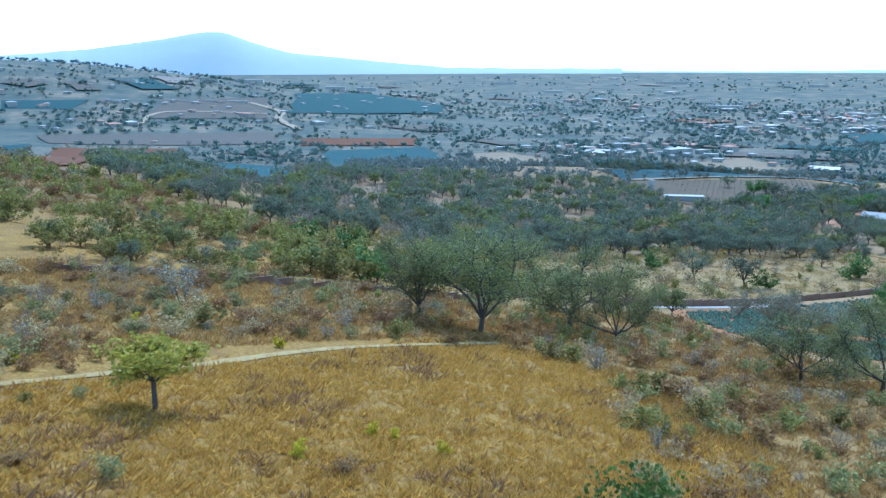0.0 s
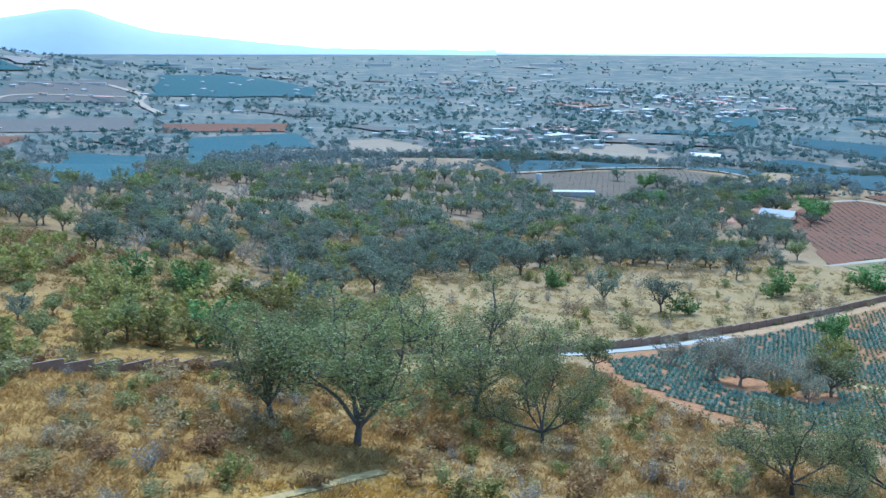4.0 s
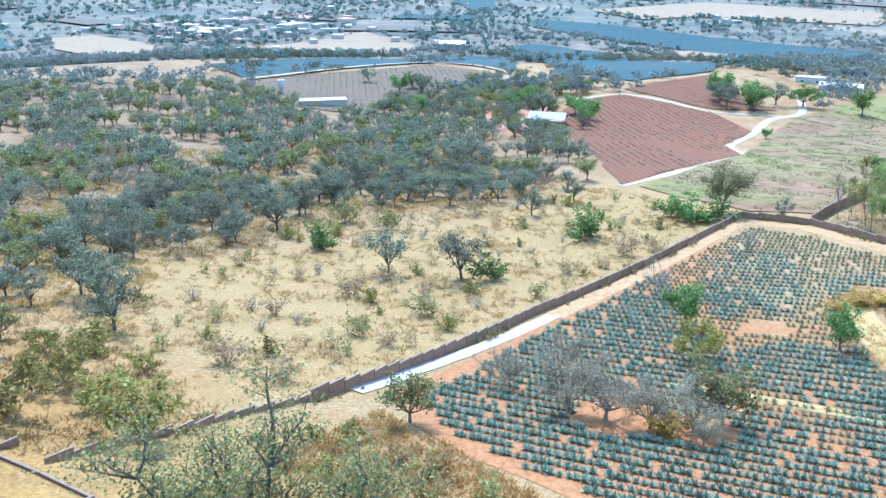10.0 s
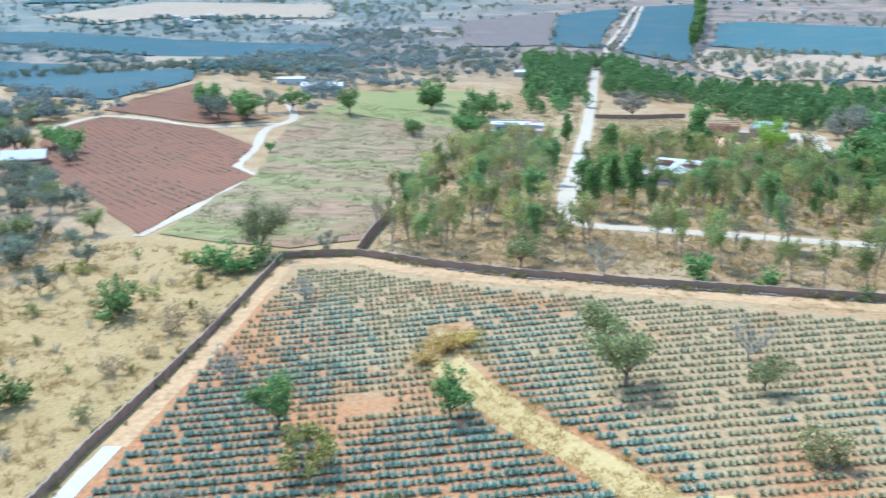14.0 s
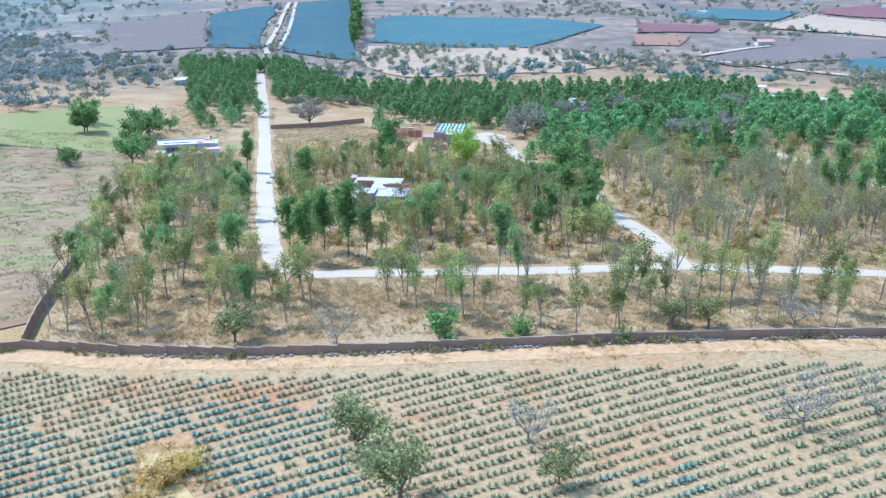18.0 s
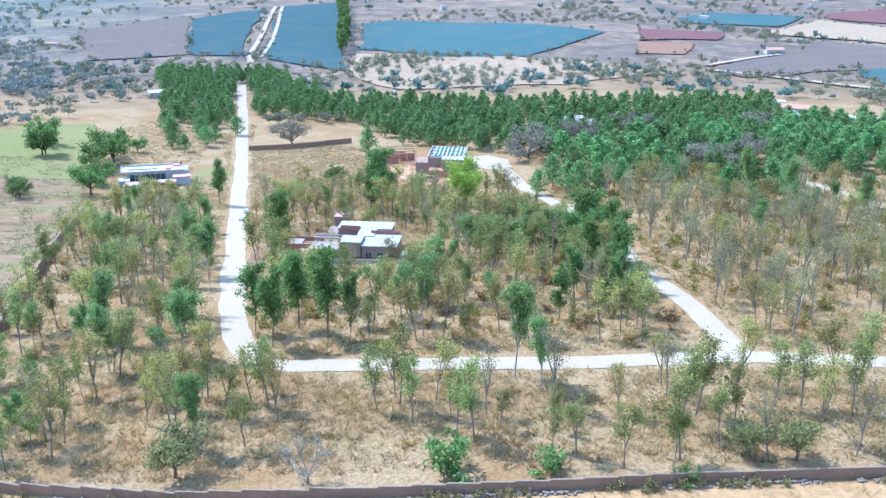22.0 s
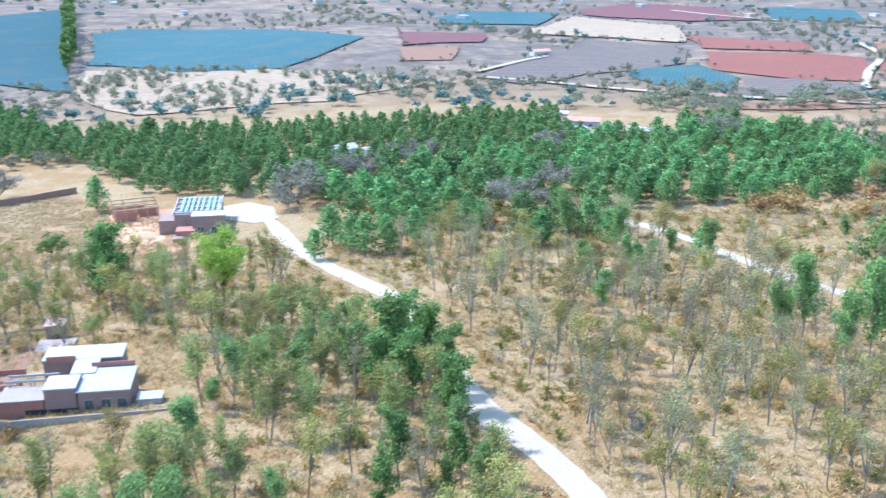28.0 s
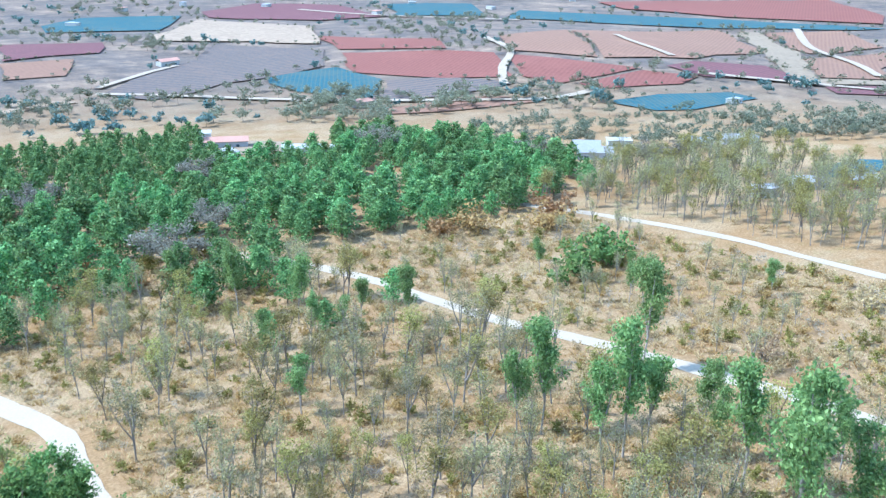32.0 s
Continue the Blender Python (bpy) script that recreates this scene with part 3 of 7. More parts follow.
FIELDS = [
    ("ploughed_field", M_PLOUGH, 0.29, 11, "reddish ploughed field with faint crop rows", [(-165, 203), (-177, 296), (-200, 317), (-219, 369), (-266, 400), (-328, 401), (-328, 354), (-279, 295), (-202, 237)]),
    ("ploughed_strip", M_PLOUGH, 0.45, 16, "reddish ploughed strip behind a white track", [(-340, 415), (-350, 521), (-325, 504), (-267, 439), (-249, 443), (-268, 409)]),
    ("weedy_field", M_GREENF, 0.27, 10, "fallow field with green weeds and brown rows", [(-158, 206), (-179, 299), (-233, 425), (-240, 480), (-156, 478), (-143, 444), (-108, 270), (-90, 208), (-110, 195)]),
    ("green_field", M_LUSH, 0.28, 12, "yellow-green field with lone trees", [(-240, 480), (-250, 560), (-226, 600), (-197, 620), (-181, 585), (-156, 478)]),
    ("grey_field", M_PLOUGH_GREY, 0.45, 16, "grey-brown field edged with pale track", [(-467, 230), (-490, 394), (-420, 396), (-392, 324), (-362, 238), (-408, 214)]),
    ("agave_field_west", M_AGAVE_FAR, 0.62, 22, "blue-green agave field", [(-538, 245), (-567, 334), (-699, 581), (-635, 609), (-428, 415), (-511, 419), (-480, 266), (-472, 233)]),
    ("agave_field_northwest", M_AGAVE_FAR, 0.77, 26, "blue-green agave field", [(-720, 684), (-724, 730), (-621, 746), (-549, 696), (-472, 711), (-359, 539), (-359, 442), (-415, 440), (-630, 622)]),
    ("agave_strip", M_AGAVE_FAR, 1.05, 36, "long blue agave strip", [(-897, 912), (-779, 934), (-680, 928), (-436, 930), (-408, 874), (-480, 815), (-546, 820), (-685, 822), (-834, 837)]),
    ("tan_clearing", M_TAN, 0.88, 30, "bare tan clearing between agave fields", [(-592, 800), (-573, 849), (-446, 789), (-436, 704), (-559, 766)]),
    ("tan_field_west", M_TAN, 1.03, 35, "bare tan field", [(-1067, 335), (-1073, 390), (-928, 398), (-840, 339), (-898, 307), (-967, 301)]),
    ("tan_field_village", M_TAN, 0.94, 32, "pale bare ground by the village", [(-870, 448), (-860, 502), (-913, 645), (-766, 612), (-723, 555), (-717, 427), (-806, 416)]),
    ("pale_band", M_TAN, 1.39, 47, "pale bare fields on the plain", [(-948, 1073), (-918, 1310), (-645, 1346), (-562, 1180), (-671, 1140), (-793, 1107), (-807, 1018)]),
    ("agave_field_far_west", M_AGAVE_TEAL, 0.92, 31, "large blue agave field on the plain", [(-1159, 160), (-1178, 308), (-990, 274), (-1010, 205), (-448, 21), (-519, 27)]),
    ("agave_field_edge", M_AGAVE_TEAL, 0.59, 21, "blue agave field beside the woods", [(-366, -78), (-1043, 6), (-959, 94), (-408, -13), (-338, -37), (-331, -70)]),
    ("agave_field_side", M_AGAVE_TEAL, 0.3, 12, "blue agave strip beyond the scrub", [(-245, -151), (-275, -122), (-235, -122), (-215, -148)]),
    ("red_field_side", M_PLOUGH, 0.8, 27, "reddish bare field with a line of trees", [(-278, -150), (-1257, -184), (-1214, -20), (-1064, -76), (-295, -125), (-252, -151)]),
    ("grey_strip_west", M_HAZE_GREY, 1.42, 47, "hazy grey fallow strip", [(-1389, -208), (-1418, 136), (-1262, 116), (-1258, -35), (-1296, -190)]),
    ("agave_field_left", M_HAZE_BLUE, 1.13, 38, "hazy blue agave field edge", [(-1284, -247), (-1298, -212), (-1206, -217), (-313, -157)]),
    ("agave_field_ridge", M_HAZE_BLUE, 1.84, 60, "hazy blue agave field below the ridge", [(-1716, -282), (-1735, -143), (-1652, -164), (-1646, -277)]),
    ("brown_field_ridge", M_HAZE_GREY, 1.83, 60, "hazy brown field by long sheds", [(-1768, -16), (-1890, 198), (-1599, 153), (-1564, -59)]),
    ("agave_field_town", M_HAZE_BLUE, 2.16, 60, "hazy dark blue field before the town", [(-2034, 279), (-2405, 537), (-1977, 602), (-1790, 540), (-1679, 203)]),
    ("red_strip_west", M_PLOUGH, 1.35, 45, "thin red bare strip on the plain", [(-1330, 157), (-1313, 340), (-1207, 297), (-1234, 145)]),
    ("agave_field_plain", M_HAZE_BLUE, 1.54, 51, "hazy blue field by the town", [(-1201, 1033), (-1194, 1116), (-1044, 983), (-1060, 937)]),
    ("row_field_north", M_AGAVE_THIN, 1.13, 38, "purple-grey field with pale rows", [(-395, 1195), (-299, 1319), (-242, 1046), (-322, 990)]),
    ("agave_field_lane", M_AGAVE_FAR, 1.17, 39, "blue agave field beside a double track", [(-292, 1303), (-224, 1409), (-199, 1155), (-186, 1035), (-241, 1046)]),
    ("agave_field_north", M_AGAVE_FAR, 1.15, 39, "blue agave field beyond the pine wood", [(-206, 1430), (-125, 1507), (-94, 1114), (-75, 890), (-161, 1012)]),
    ("agave_field_broad", M_AGAVE_TEAL, 1.0, 34, "broad blue agave field beyond the pine wood", [(-84, 1245), (-46, 1277), (103, 1162), (161, 1033), (110, 926), (74, 892), (5, 923), (-73, 1039)]),
    ("dry_pasture", M_PASTURE, 0.77, 26, "pale dry pasture dotted with shrubs", [(-75, 1000), (99, 874), (189, 812), (90, 766), (-28, 774), (-67, 855)]),
    ("maroon_field_north", M_MAROON, 1.0, 34, "dark maroon ploughed field", [(208, 1084), (293, 1079), (269, 1009), (185, 980)]),
    ("rose_field_north", M_ROSE, 0.88, 30, "pale rose bare field", [(182, 967), (236, 973), (211, 908), (166, 901)]),
    ("agave_field_upper", M_AGAVE_TEAL, 1.29, 43, "blue agave field among trees", [(297, 1293), (360, 1357), (457, 1315), (381, 1185), (283, 1211)]),
    ("maroon_field_far", M_MAROON, 1.39, 47, "maroon ploughed field", [(490, 1346), (590, 1401), (675, 1332), (646, 1171), (555, 1166), (471, 1283)]),
    ("tan_field_mid", M_PASTURE, 1.12, 38, "pale dry field with shrubs", [(341, 1106), (458, 1269), (514, 1109), (440, 956), (407, 1028), (341, 1077)]),
    ("grey_row_field", M_AGAVE_THIN, 0.87, 30, "grey field with pale crop rows", [(319, 939), (375, 1029), (423, 925), (386, 850), (297, 830), (234, 791), (209, 829), (256, 893)]),
    ("red_field_upper", M_RED, 0.98, 33, "bare red field on the plain", [(471, 1013), (497, 923), (518, 885), (483, 835), (436, 915)]),
    ("red_field_east", M_RED, 0.84, 29, "bare red field on the plain", [(425, 896), (477, 825), (497, 785), (449, 702), (418, 741), (384, 809)]),
    ("agave_field_small", M_AGAVE_TEAL, 0.79, 27, "small bright blue agave field", [(329, 835), (388, 840), (387, 765), (347, 722), (318, 769), (322, 810)]),
    ("grey_rows_east", M_AGAVE_THIN, 0.74, 26, "grey-blue young agave rows", [(388, 761), (415, 738), (444, 691), (381, 689), (350, 697), (349, 720)]),
    ("orange_field_east", M_ROSE, 0.67, 23, "orange-tan bare field", [(327, 679), (375, 682), (404, 667), (415, 634), (351, 647), (319, 661)]),
    ("red_field_second", M_RED, 0.79, 27, "bare red field crossed by a pale track", [(501, 770), (541, 672), (462, 666), (455, 701)]),
    ("red_field_third", M_RED, 0.76, 26, "small bare red field", [(470, 659), (532, 668), (552, 630), (520, 622), (466, 639)]),
    ("maroon_field_east", M_MAROON, 0.82, 28, "dark red ploughed strip", [(598, 679), (644, 651), (627, 613), (596, 598), (558, 634), (562, 671)]),
    ("rose_field_east", M_ROSE, 0.95, 32, "pale red fallow field", [(562, 861), (683, 908), (541, 721), (512, 787)]),
    ("brown_field_east", M_ROSE, 1.01, 34, "broad brown-red fallow field", [(692, 910), (881, 887), (739, 721), (615, 688), (544, 718)]),
    ("tan_ground_east", M_TAN, 0.96, 33, "pale tan bare ground with tracks", [(888, 866), (899, 850), (765, 703), (632, 596), (687, 577), (668, 565), (605, 584), (634, 623), (753, 740)]),
    ("rose_field_corner", M_ROSE, 1.17, 40, "pale rose field with lone trees", [(901, 849), (993, 815), (904, 713), (782, 712)]),
    ("rose_field_low", M_ROSE, 0.94, 32, "pale rose field with lone trees", [(737, 680), (879, 695), (700, 585), (639, 599)]),
    ("agave_strip_east", M_AGAVE_TEAL, 1.33, 45, "long blue agave strip on the plain", [(826, 1158), (970, 953), (1056, 805), (1008, 817), (897, 897), (747, 1072)]),
    ("red_field_horizon", M_RED, 1.5, 50, "long bare red field", [(986, 1186), (1272, 1028), (1169, 876), (1090, 826), (993, 973), (958, 1105)]),
    ("maroon_field_low", M_MAROON, 0.78, 27, "dark red ploughed strip", [(606, 567), (659, 560), (616, 534), (589, 550)]),
    ("agave_field_pond", M_AGAVE_TEAL, 0.68, 24, "blue agave plot beside an excavation", [(449, 609), (486, 608), (524, 586), (523, 564), (466, 558), (447, 571), (444, 599)]),
    ("agave_field_corner", M_AGAVE_TEAL, 0.45, 16, "blue agave plot behind bare trees", [(356, 404), (379, 398), (381, 391), (361, 378), (338, 388)]),
    ("agave_field_ne", M_AGAVE_TEAL, 1.41, 47, "blue agave field on the plain", [(739, 1310), (827, 1257), (746, 1116), (654, 1165)]),
]
for name, mat, lift, step, label, poly in FIELDS:
    drape(name, poly, mat, lift, step, label)

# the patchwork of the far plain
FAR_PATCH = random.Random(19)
# tan dulled in the base colour, as haze would dull it
M_HAZE_TAN = surface("hazed_tan_field", (0.17, 0.14, 0.115), (0.24, 0.20, 0.165), 0.12, 0.01, 0.95, 0.1, 0.1)
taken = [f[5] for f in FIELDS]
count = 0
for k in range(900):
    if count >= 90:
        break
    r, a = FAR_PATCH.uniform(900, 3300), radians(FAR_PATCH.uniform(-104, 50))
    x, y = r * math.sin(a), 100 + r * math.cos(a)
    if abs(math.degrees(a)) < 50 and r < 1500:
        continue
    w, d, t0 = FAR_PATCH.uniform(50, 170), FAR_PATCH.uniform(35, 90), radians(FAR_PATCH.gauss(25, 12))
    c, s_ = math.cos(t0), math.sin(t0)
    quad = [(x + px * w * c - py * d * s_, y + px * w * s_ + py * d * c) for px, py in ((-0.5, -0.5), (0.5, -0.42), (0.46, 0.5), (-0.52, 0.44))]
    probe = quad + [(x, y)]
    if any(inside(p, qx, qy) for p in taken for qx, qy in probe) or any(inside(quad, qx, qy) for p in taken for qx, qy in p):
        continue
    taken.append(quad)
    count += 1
    m_ = FAR_PATCH.choice((M_HAZE_BLUE, M_HAZE_BLUE, M_HAZE_GREY, M_HAZE_GREY, M_HAZE_TAN, M_ROSE if y > 600 else M_HAZE_GREY))
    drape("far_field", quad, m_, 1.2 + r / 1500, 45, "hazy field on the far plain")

M_STRAWG = surface("straw_litter", (0.22, 0.145, 0.05), (0.39, 0.28, 0.115), 0.8, 0.1, 0.95, 0.3, 0.05)
M_FARTRACK = surface("pale_far_track", (0.24, 0.18, 0.12), (0.35, 0.275, 0.195), 0.5, 0.03, 0.95, 0.1, 0.05)
FAR_TRACKS = [
    ("double_track", [(-213, 1440), (-190, 1180), (-180, 1030)], 5, 1.3), ("double_track_side", [(-204, 1440), (-176, 1180), (-166, 1020)], 4, 1.4),
    ("lane_far", [(-150, 830), (-160, 900), (-172, 1000), (-180, 1035)], 6, 1.0), ("track_red_fields", [(430, 690), (465, 735), (512, 785), (545, 860)], 6, 1.5),
    ("track_dry_east", [(208, 830), (250, 800), (300, 745), (345, 700), (420, 640), (470, 640)], 7, 1.3),
    ("track_hut", [(215, 850), (270, 900), (297, 920)], 5, 1.5), ("track_town", [(-1450, 180), (-1599, 170), (-1700, 190), (-1800, 150)], 14, 2.5),
    ("track_ridge", [(-1493, -68), (-1639, -17), (-1662, 160)], 9, 2.5), ("track_excavation", [(560, 640), (620, 560), (660, 520), (740, 480)], 8, 1.5),
    ("grey_field_edge", [(-470, 232), (-505, 402), (-419, 399), (-387, 315)], 4, 0.9), ("track_brown", [(600, 700), (640, 780), (690, 850)], 6, 1.8),
    ("track_tan", [(700, 590), (760, 650), (830, 740), (960, 850)], 8, 2.0), ("road_plain", [(741, 1049), (690, 1100), (640, 1180), (600, 1300)], 9, 2.0),
    ("agave_gap_track", [(-45, 144), (-42, 131), (-31, 118.5), (-20, 107.5), (-9, 99), (2, 89.5), (16, 77), (40, 62)], 7, 0.12),
    ("agave_cross_track", [(-42, 69), (-29, 75), (-11, 81), (4, 86), (16, 90)], 3, 0.13),
]
for name, pts, wide, lift in FAR_TRACKS:
    strip(name, pts, wide, M_FARTRACK if lift > 0.5 else M_STRAWG, lift, "pale dirt track between fields", "track", 0.4, 12.0 if lift > 0.5 else 4.0)

strip("knoll_path", [(60, -128), (46, -105), (42, -100), (33, -90), (25, -79), (18, -66), (9, -50)], 1.7, M_STRAWG, 0.12, "worn pale footpath on the grassy hill", "path")

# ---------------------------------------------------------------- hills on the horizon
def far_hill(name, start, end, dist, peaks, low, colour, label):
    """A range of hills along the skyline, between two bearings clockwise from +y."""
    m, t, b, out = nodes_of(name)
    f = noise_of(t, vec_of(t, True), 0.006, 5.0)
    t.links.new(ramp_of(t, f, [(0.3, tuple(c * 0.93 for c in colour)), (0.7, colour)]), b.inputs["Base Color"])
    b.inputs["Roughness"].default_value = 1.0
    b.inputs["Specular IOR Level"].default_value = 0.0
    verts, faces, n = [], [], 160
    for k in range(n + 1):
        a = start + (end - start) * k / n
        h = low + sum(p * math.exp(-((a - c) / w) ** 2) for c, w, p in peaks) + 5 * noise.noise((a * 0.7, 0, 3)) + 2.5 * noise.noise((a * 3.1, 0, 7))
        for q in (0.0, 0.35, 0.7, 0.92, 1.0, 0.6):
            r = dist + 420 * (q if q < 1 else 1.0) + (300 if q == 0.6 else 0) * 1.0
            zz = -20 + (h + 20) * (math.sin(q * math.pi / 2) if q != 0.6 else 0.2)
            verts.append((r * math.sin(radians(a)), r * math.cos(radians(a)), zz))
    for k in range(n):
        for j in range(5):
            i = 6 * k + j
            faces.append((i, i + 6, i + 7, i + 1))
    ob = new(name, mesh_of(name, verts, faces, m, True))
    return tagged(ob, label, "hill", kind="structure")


# the pale blue of both ranges is haze put into their colour
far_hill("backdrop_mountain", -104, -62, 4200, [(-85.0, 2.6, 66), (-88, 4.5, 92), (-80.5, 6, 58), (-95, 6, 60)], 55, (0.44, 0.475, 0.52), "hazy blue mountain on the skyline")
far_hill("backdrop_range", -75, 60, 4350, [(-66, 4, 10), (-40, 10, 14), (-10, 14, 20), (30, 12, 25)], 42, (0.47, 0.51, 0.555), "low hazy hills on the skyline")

# ---------------------------------------------------------------- brick walls
def wall_run(name, pts, label, height=1.9, bay=4.0, level=0.35, zcap=None):
    """A brick wall in level bays that step with the slope, with piers and coping; each bay is a part."""
    root = new(name)
    tagged(root, label, "wall", kind="structure")
    rng = random.Random(name)
    line = []
    for (x1, y1), (x2, y2) in zip(pts, pts[1:]):
        n = max(1, round(math.hypot(x2 - x1, y2 - y1) / bay))
        line += [(x1 + (x2 - x1) * j / n, y1 + (y2 - y1) * j / n) for j in range(n)]
    line.append(pts[-1])
    cache = {}
    for k, ((x1, y1), (x2, y2)) in enumerate(zip(line, line[1:])):
        lo, hi = sorted((g1(x1, y1), g1(x2, y2)))
        ln, turn = math.hypot(x2 - x1, y2 - y1), math.degrees(math.atan2(y2 - y1, x2 - x1))
        tall = round((hi - lo + height + rng.uniform(-0.06, 0.06)) * 6) / 6
        key = (round(ln, 1), tall)
        if key not in cache:
            L, T = ln / 2, 0.11
            bm = bmesh.new()
            for (cx, w, d, z0, z1) in ((0, 2 * L, T, -0.8, tall), (-L, 0.4, 0.2, -0.8, tall + 0.06)):
                r = bmesh.ops.create_cube(bm, size=1.0)
                bmesh.ops.transform(bm, matrix=Matrix.LocRotScale((cx, 0, (z0 + z1) / 2), None, (w, 2 * d, z1 - z0)), verts=r["verts"])
            me = bpy.data.meshes.new("wall_panel")
            bm.to_mesh(me)
            bm.free()
            me.materials.append(M_BRICK)
            bm = bmesh.new()
            r = bmesh.ops.create_cube(bm, size=1.0)
            bmesh.ops.transform(bm, matrix=Matrix.LocRotScale((0, 0, tall + 0.07), None, (2 * L + 0.1, 0.34, 0.12)), verts=r["verts"])
            bmesh.ops.bevel(bm, geom=bm.edges[:], offset=0.03, segments=1, affect="EDGES")
            mc = bpy.data.meshes.new("coping")
            bm.to_mesh(mc)
            bm.free()
            mc.materials.append(M_COPE)
            cache[key] = (me, mc)
        me, mc = cache[key]
        p = part("wall_panel", me, root)
        p.matrix_basis = pose((x1 + x2) / 2, (y1 + y2) / 2, lo - 0.02, 0, 0, turn)
        part("coping", mc, p)
    return root


wall_run("wall_low", [(-63, -26), (-65, -12), (-68, 2), (-69, 15.8)], "low stepped brick wall with pale copings in dry grass", 0.6, 3.6)
wall_run("wall_west", [(-69, 16), (-72, 30), (-76, 46), (-80, 60), (-86, 82), (-91, 108), (-95.5, 132), (-101, 160), (-106.8, 187.5)], "long red-brown brick wall stepping down the slope", 1.7, 3.6)
wall_run("wall_hill", [(-31, -125), (-33, -107), (-35, -90), (-38, -73), (-42, -60), (-46, -46), (-47, -34), (-48, -26)], "stepped brick wall on the scrubby hillside", 1.0)
wall_run("wall_foundation", [(-49, -25), (-60, -28), (-69, -31), (-70, -27)], "low pale wall footing zigzagging through dry grass", 0.3, 6.0)
wall_run("wall_north", [(-106.6, 188), (-97, 190.5), (-87.5, 192.5), (-65, 186), (-40, 180.5), (-15, 179), (15, 178.5), (50, 179.5), (90, 180.5), (130, 181)], "weathered brick wall between agave field and wooded lots", 1.6, 5.0)
wall_run("wall_lot", [(-87.4, 193), (-91, 210), (-97, 250), (-108, 300), (-122, 358), (-133, 415)], "brick wall along the fallow field", 2.7, 6.0)
wall_run("wall_pines", [(-96, 557), (-72, 563), (-45, 575)], "dark brick wall below the pine wood", 2.5, 8.0)

# ---------------------------------------------------------------- plants: materials
M_BARK = surface("grey_bark", (0.05, 0.04, 0.032), (0.125, 0.105, 0.088), 9.0, 1.0, 0.95, 0.5, 0.03, world_space=False)
M_BARK_PALE = surface("pale_bark", (0.20, 0.16, 0.125), (0.38, 0.33, 0.27), 7.0, 0.8, 0.9, 0.3, 0.02, world_space=False)
M_BARK_BROWN = surface("brown_bark", (0.10, 0.065, 0.045), (0.20, 0.14, 0.10), 8.0, 0.8, 0.95, 0.5, 0.03, world_space=False)
M_BARK_GUM = surface("gum_bark", (0.09, 0.07, 0.055), (0.24, 0.195, 0.155), 7.0, 0.8, 0.9, 0.3, 0.02, world_space=False)
M_TWIG = surface("grey_twigs", (0.135, 0.115, 0.09), (0.27, 0.23, 0.185), 6.0, 0.8, 0.95, 0.2, 0.02, world_space=False)
L_MESQ = leaf("mesquite_leaves", (0.105, 0.115, 0.04), (0.29, 0.29, 0.11), 0.3, 0.2)
L_GREY = leaf("grey_green_leaves", (0.085, 0.10, 0.065), (0.24, 0.255, 0.165), 0.3, 0.25)
L_OLIVE = leaf("olive_leaves", (0.14, 0.13, 0.03), (0.35, 0.30, 0.088), 0.35, 0.2)
L_SAGE = leaf("sage_leaves", (0.17, 0.152, 0.055), (0.36, 0.315, 0.13), 0.3, 0.2)
L_DEEP = leaf("deep_green_leaves", (0.045, 0.075, 0.014), (0.14, 0.19, 0.045), 0.3, 0.15)
L_DARK = leaf("dark_green_leaves", (0.065, 0.115, 0.03), (0.205, 0.29, 0.085), 0.3, 0.2)
L_PINE = leaf("pine_needles", (0.07, 0.145, 0.048), (0.255, 0.385, 0.13), 0.3, 0.28)
L_EUC = leaf("eucalyptus_leaves", (0.12, 0.14, 0.04), (0.32, 0.335, 0.11), 0.4, 0.3)
L_EUCB = leaf("dry_eucalyptus_leaves", (0.17, 0.15, 0.045), (0.40, 0.345, 0.11), 0.4, 0.3)
L_LIME = leaf("lime_green_leaves", (0.19, 0.27, 0.035), (0.37, 0.46, 0.085), 0.45, 0.05)
L_YELL = leaf("yellow_green_leaves", (0.25, 0.22, 0.03), (0.46, 0.39, 0.075), 0.4, 0.05)
L_DRY = leaf("dry_brown_leaves", (0.28, 0.195, 0.09), (0.52, 0.39, 0.205), 0.35, 0.25)
L_RUST = leaf("rusty_leaves", (0.22, 0.125, 0.05), (0.42, 0.26, 0.105), 0.3, 0.2)
L_MAUVE = leaf("mauve_twigs", (0.145, 0.128, 0.092), (0.28, 0.25, 0.188), 0.25, 0.12)
L_PURP = leaf("grey_purple_twigs", (0.2, 0.175, 0.13), (0.4, 0.35, 0.265), 0.25, 0.12)
L_STRAW = leaf("straw_grass", (0.28, 0.18, 0.06), (0.52, 0.375, 0.16), 0.5, 0.15, 0.1)
L_GOLD = leaf("golden_grass", (0.335, 0.168, 0.024), (0.62, 0.378, 0.085), 0.5, 0.15, 0.1)
L_WEED = leaf("dull_green_weeds", (0.085, 0.095, 0.035), (0.22, 0.225, 0.085), 0.3, 0.15)
L_BLOOM = leaf("yellow_blossom", (0.45, 0.36, 0.02), (0.62, 0.52, 0.04), 0.3, 0.05)
L_PALETWIG = leaf("tan_twigs", (0.185, 0.16, 0.105), (0.38, 0.335, 0.22), 0.3, 0.15)
L_TAWNY = leaf("tawny_grass", (0.275, 0.157, 0.04), (0.545, 0.355, 0.11), 0.5, 0.15, 0.1)
L_BROWNG = leaf("brown_grass", (0.19, 0.115, 0.035), (0.42, 0.28, 0.10), 0.4, 0.15, 0.1)
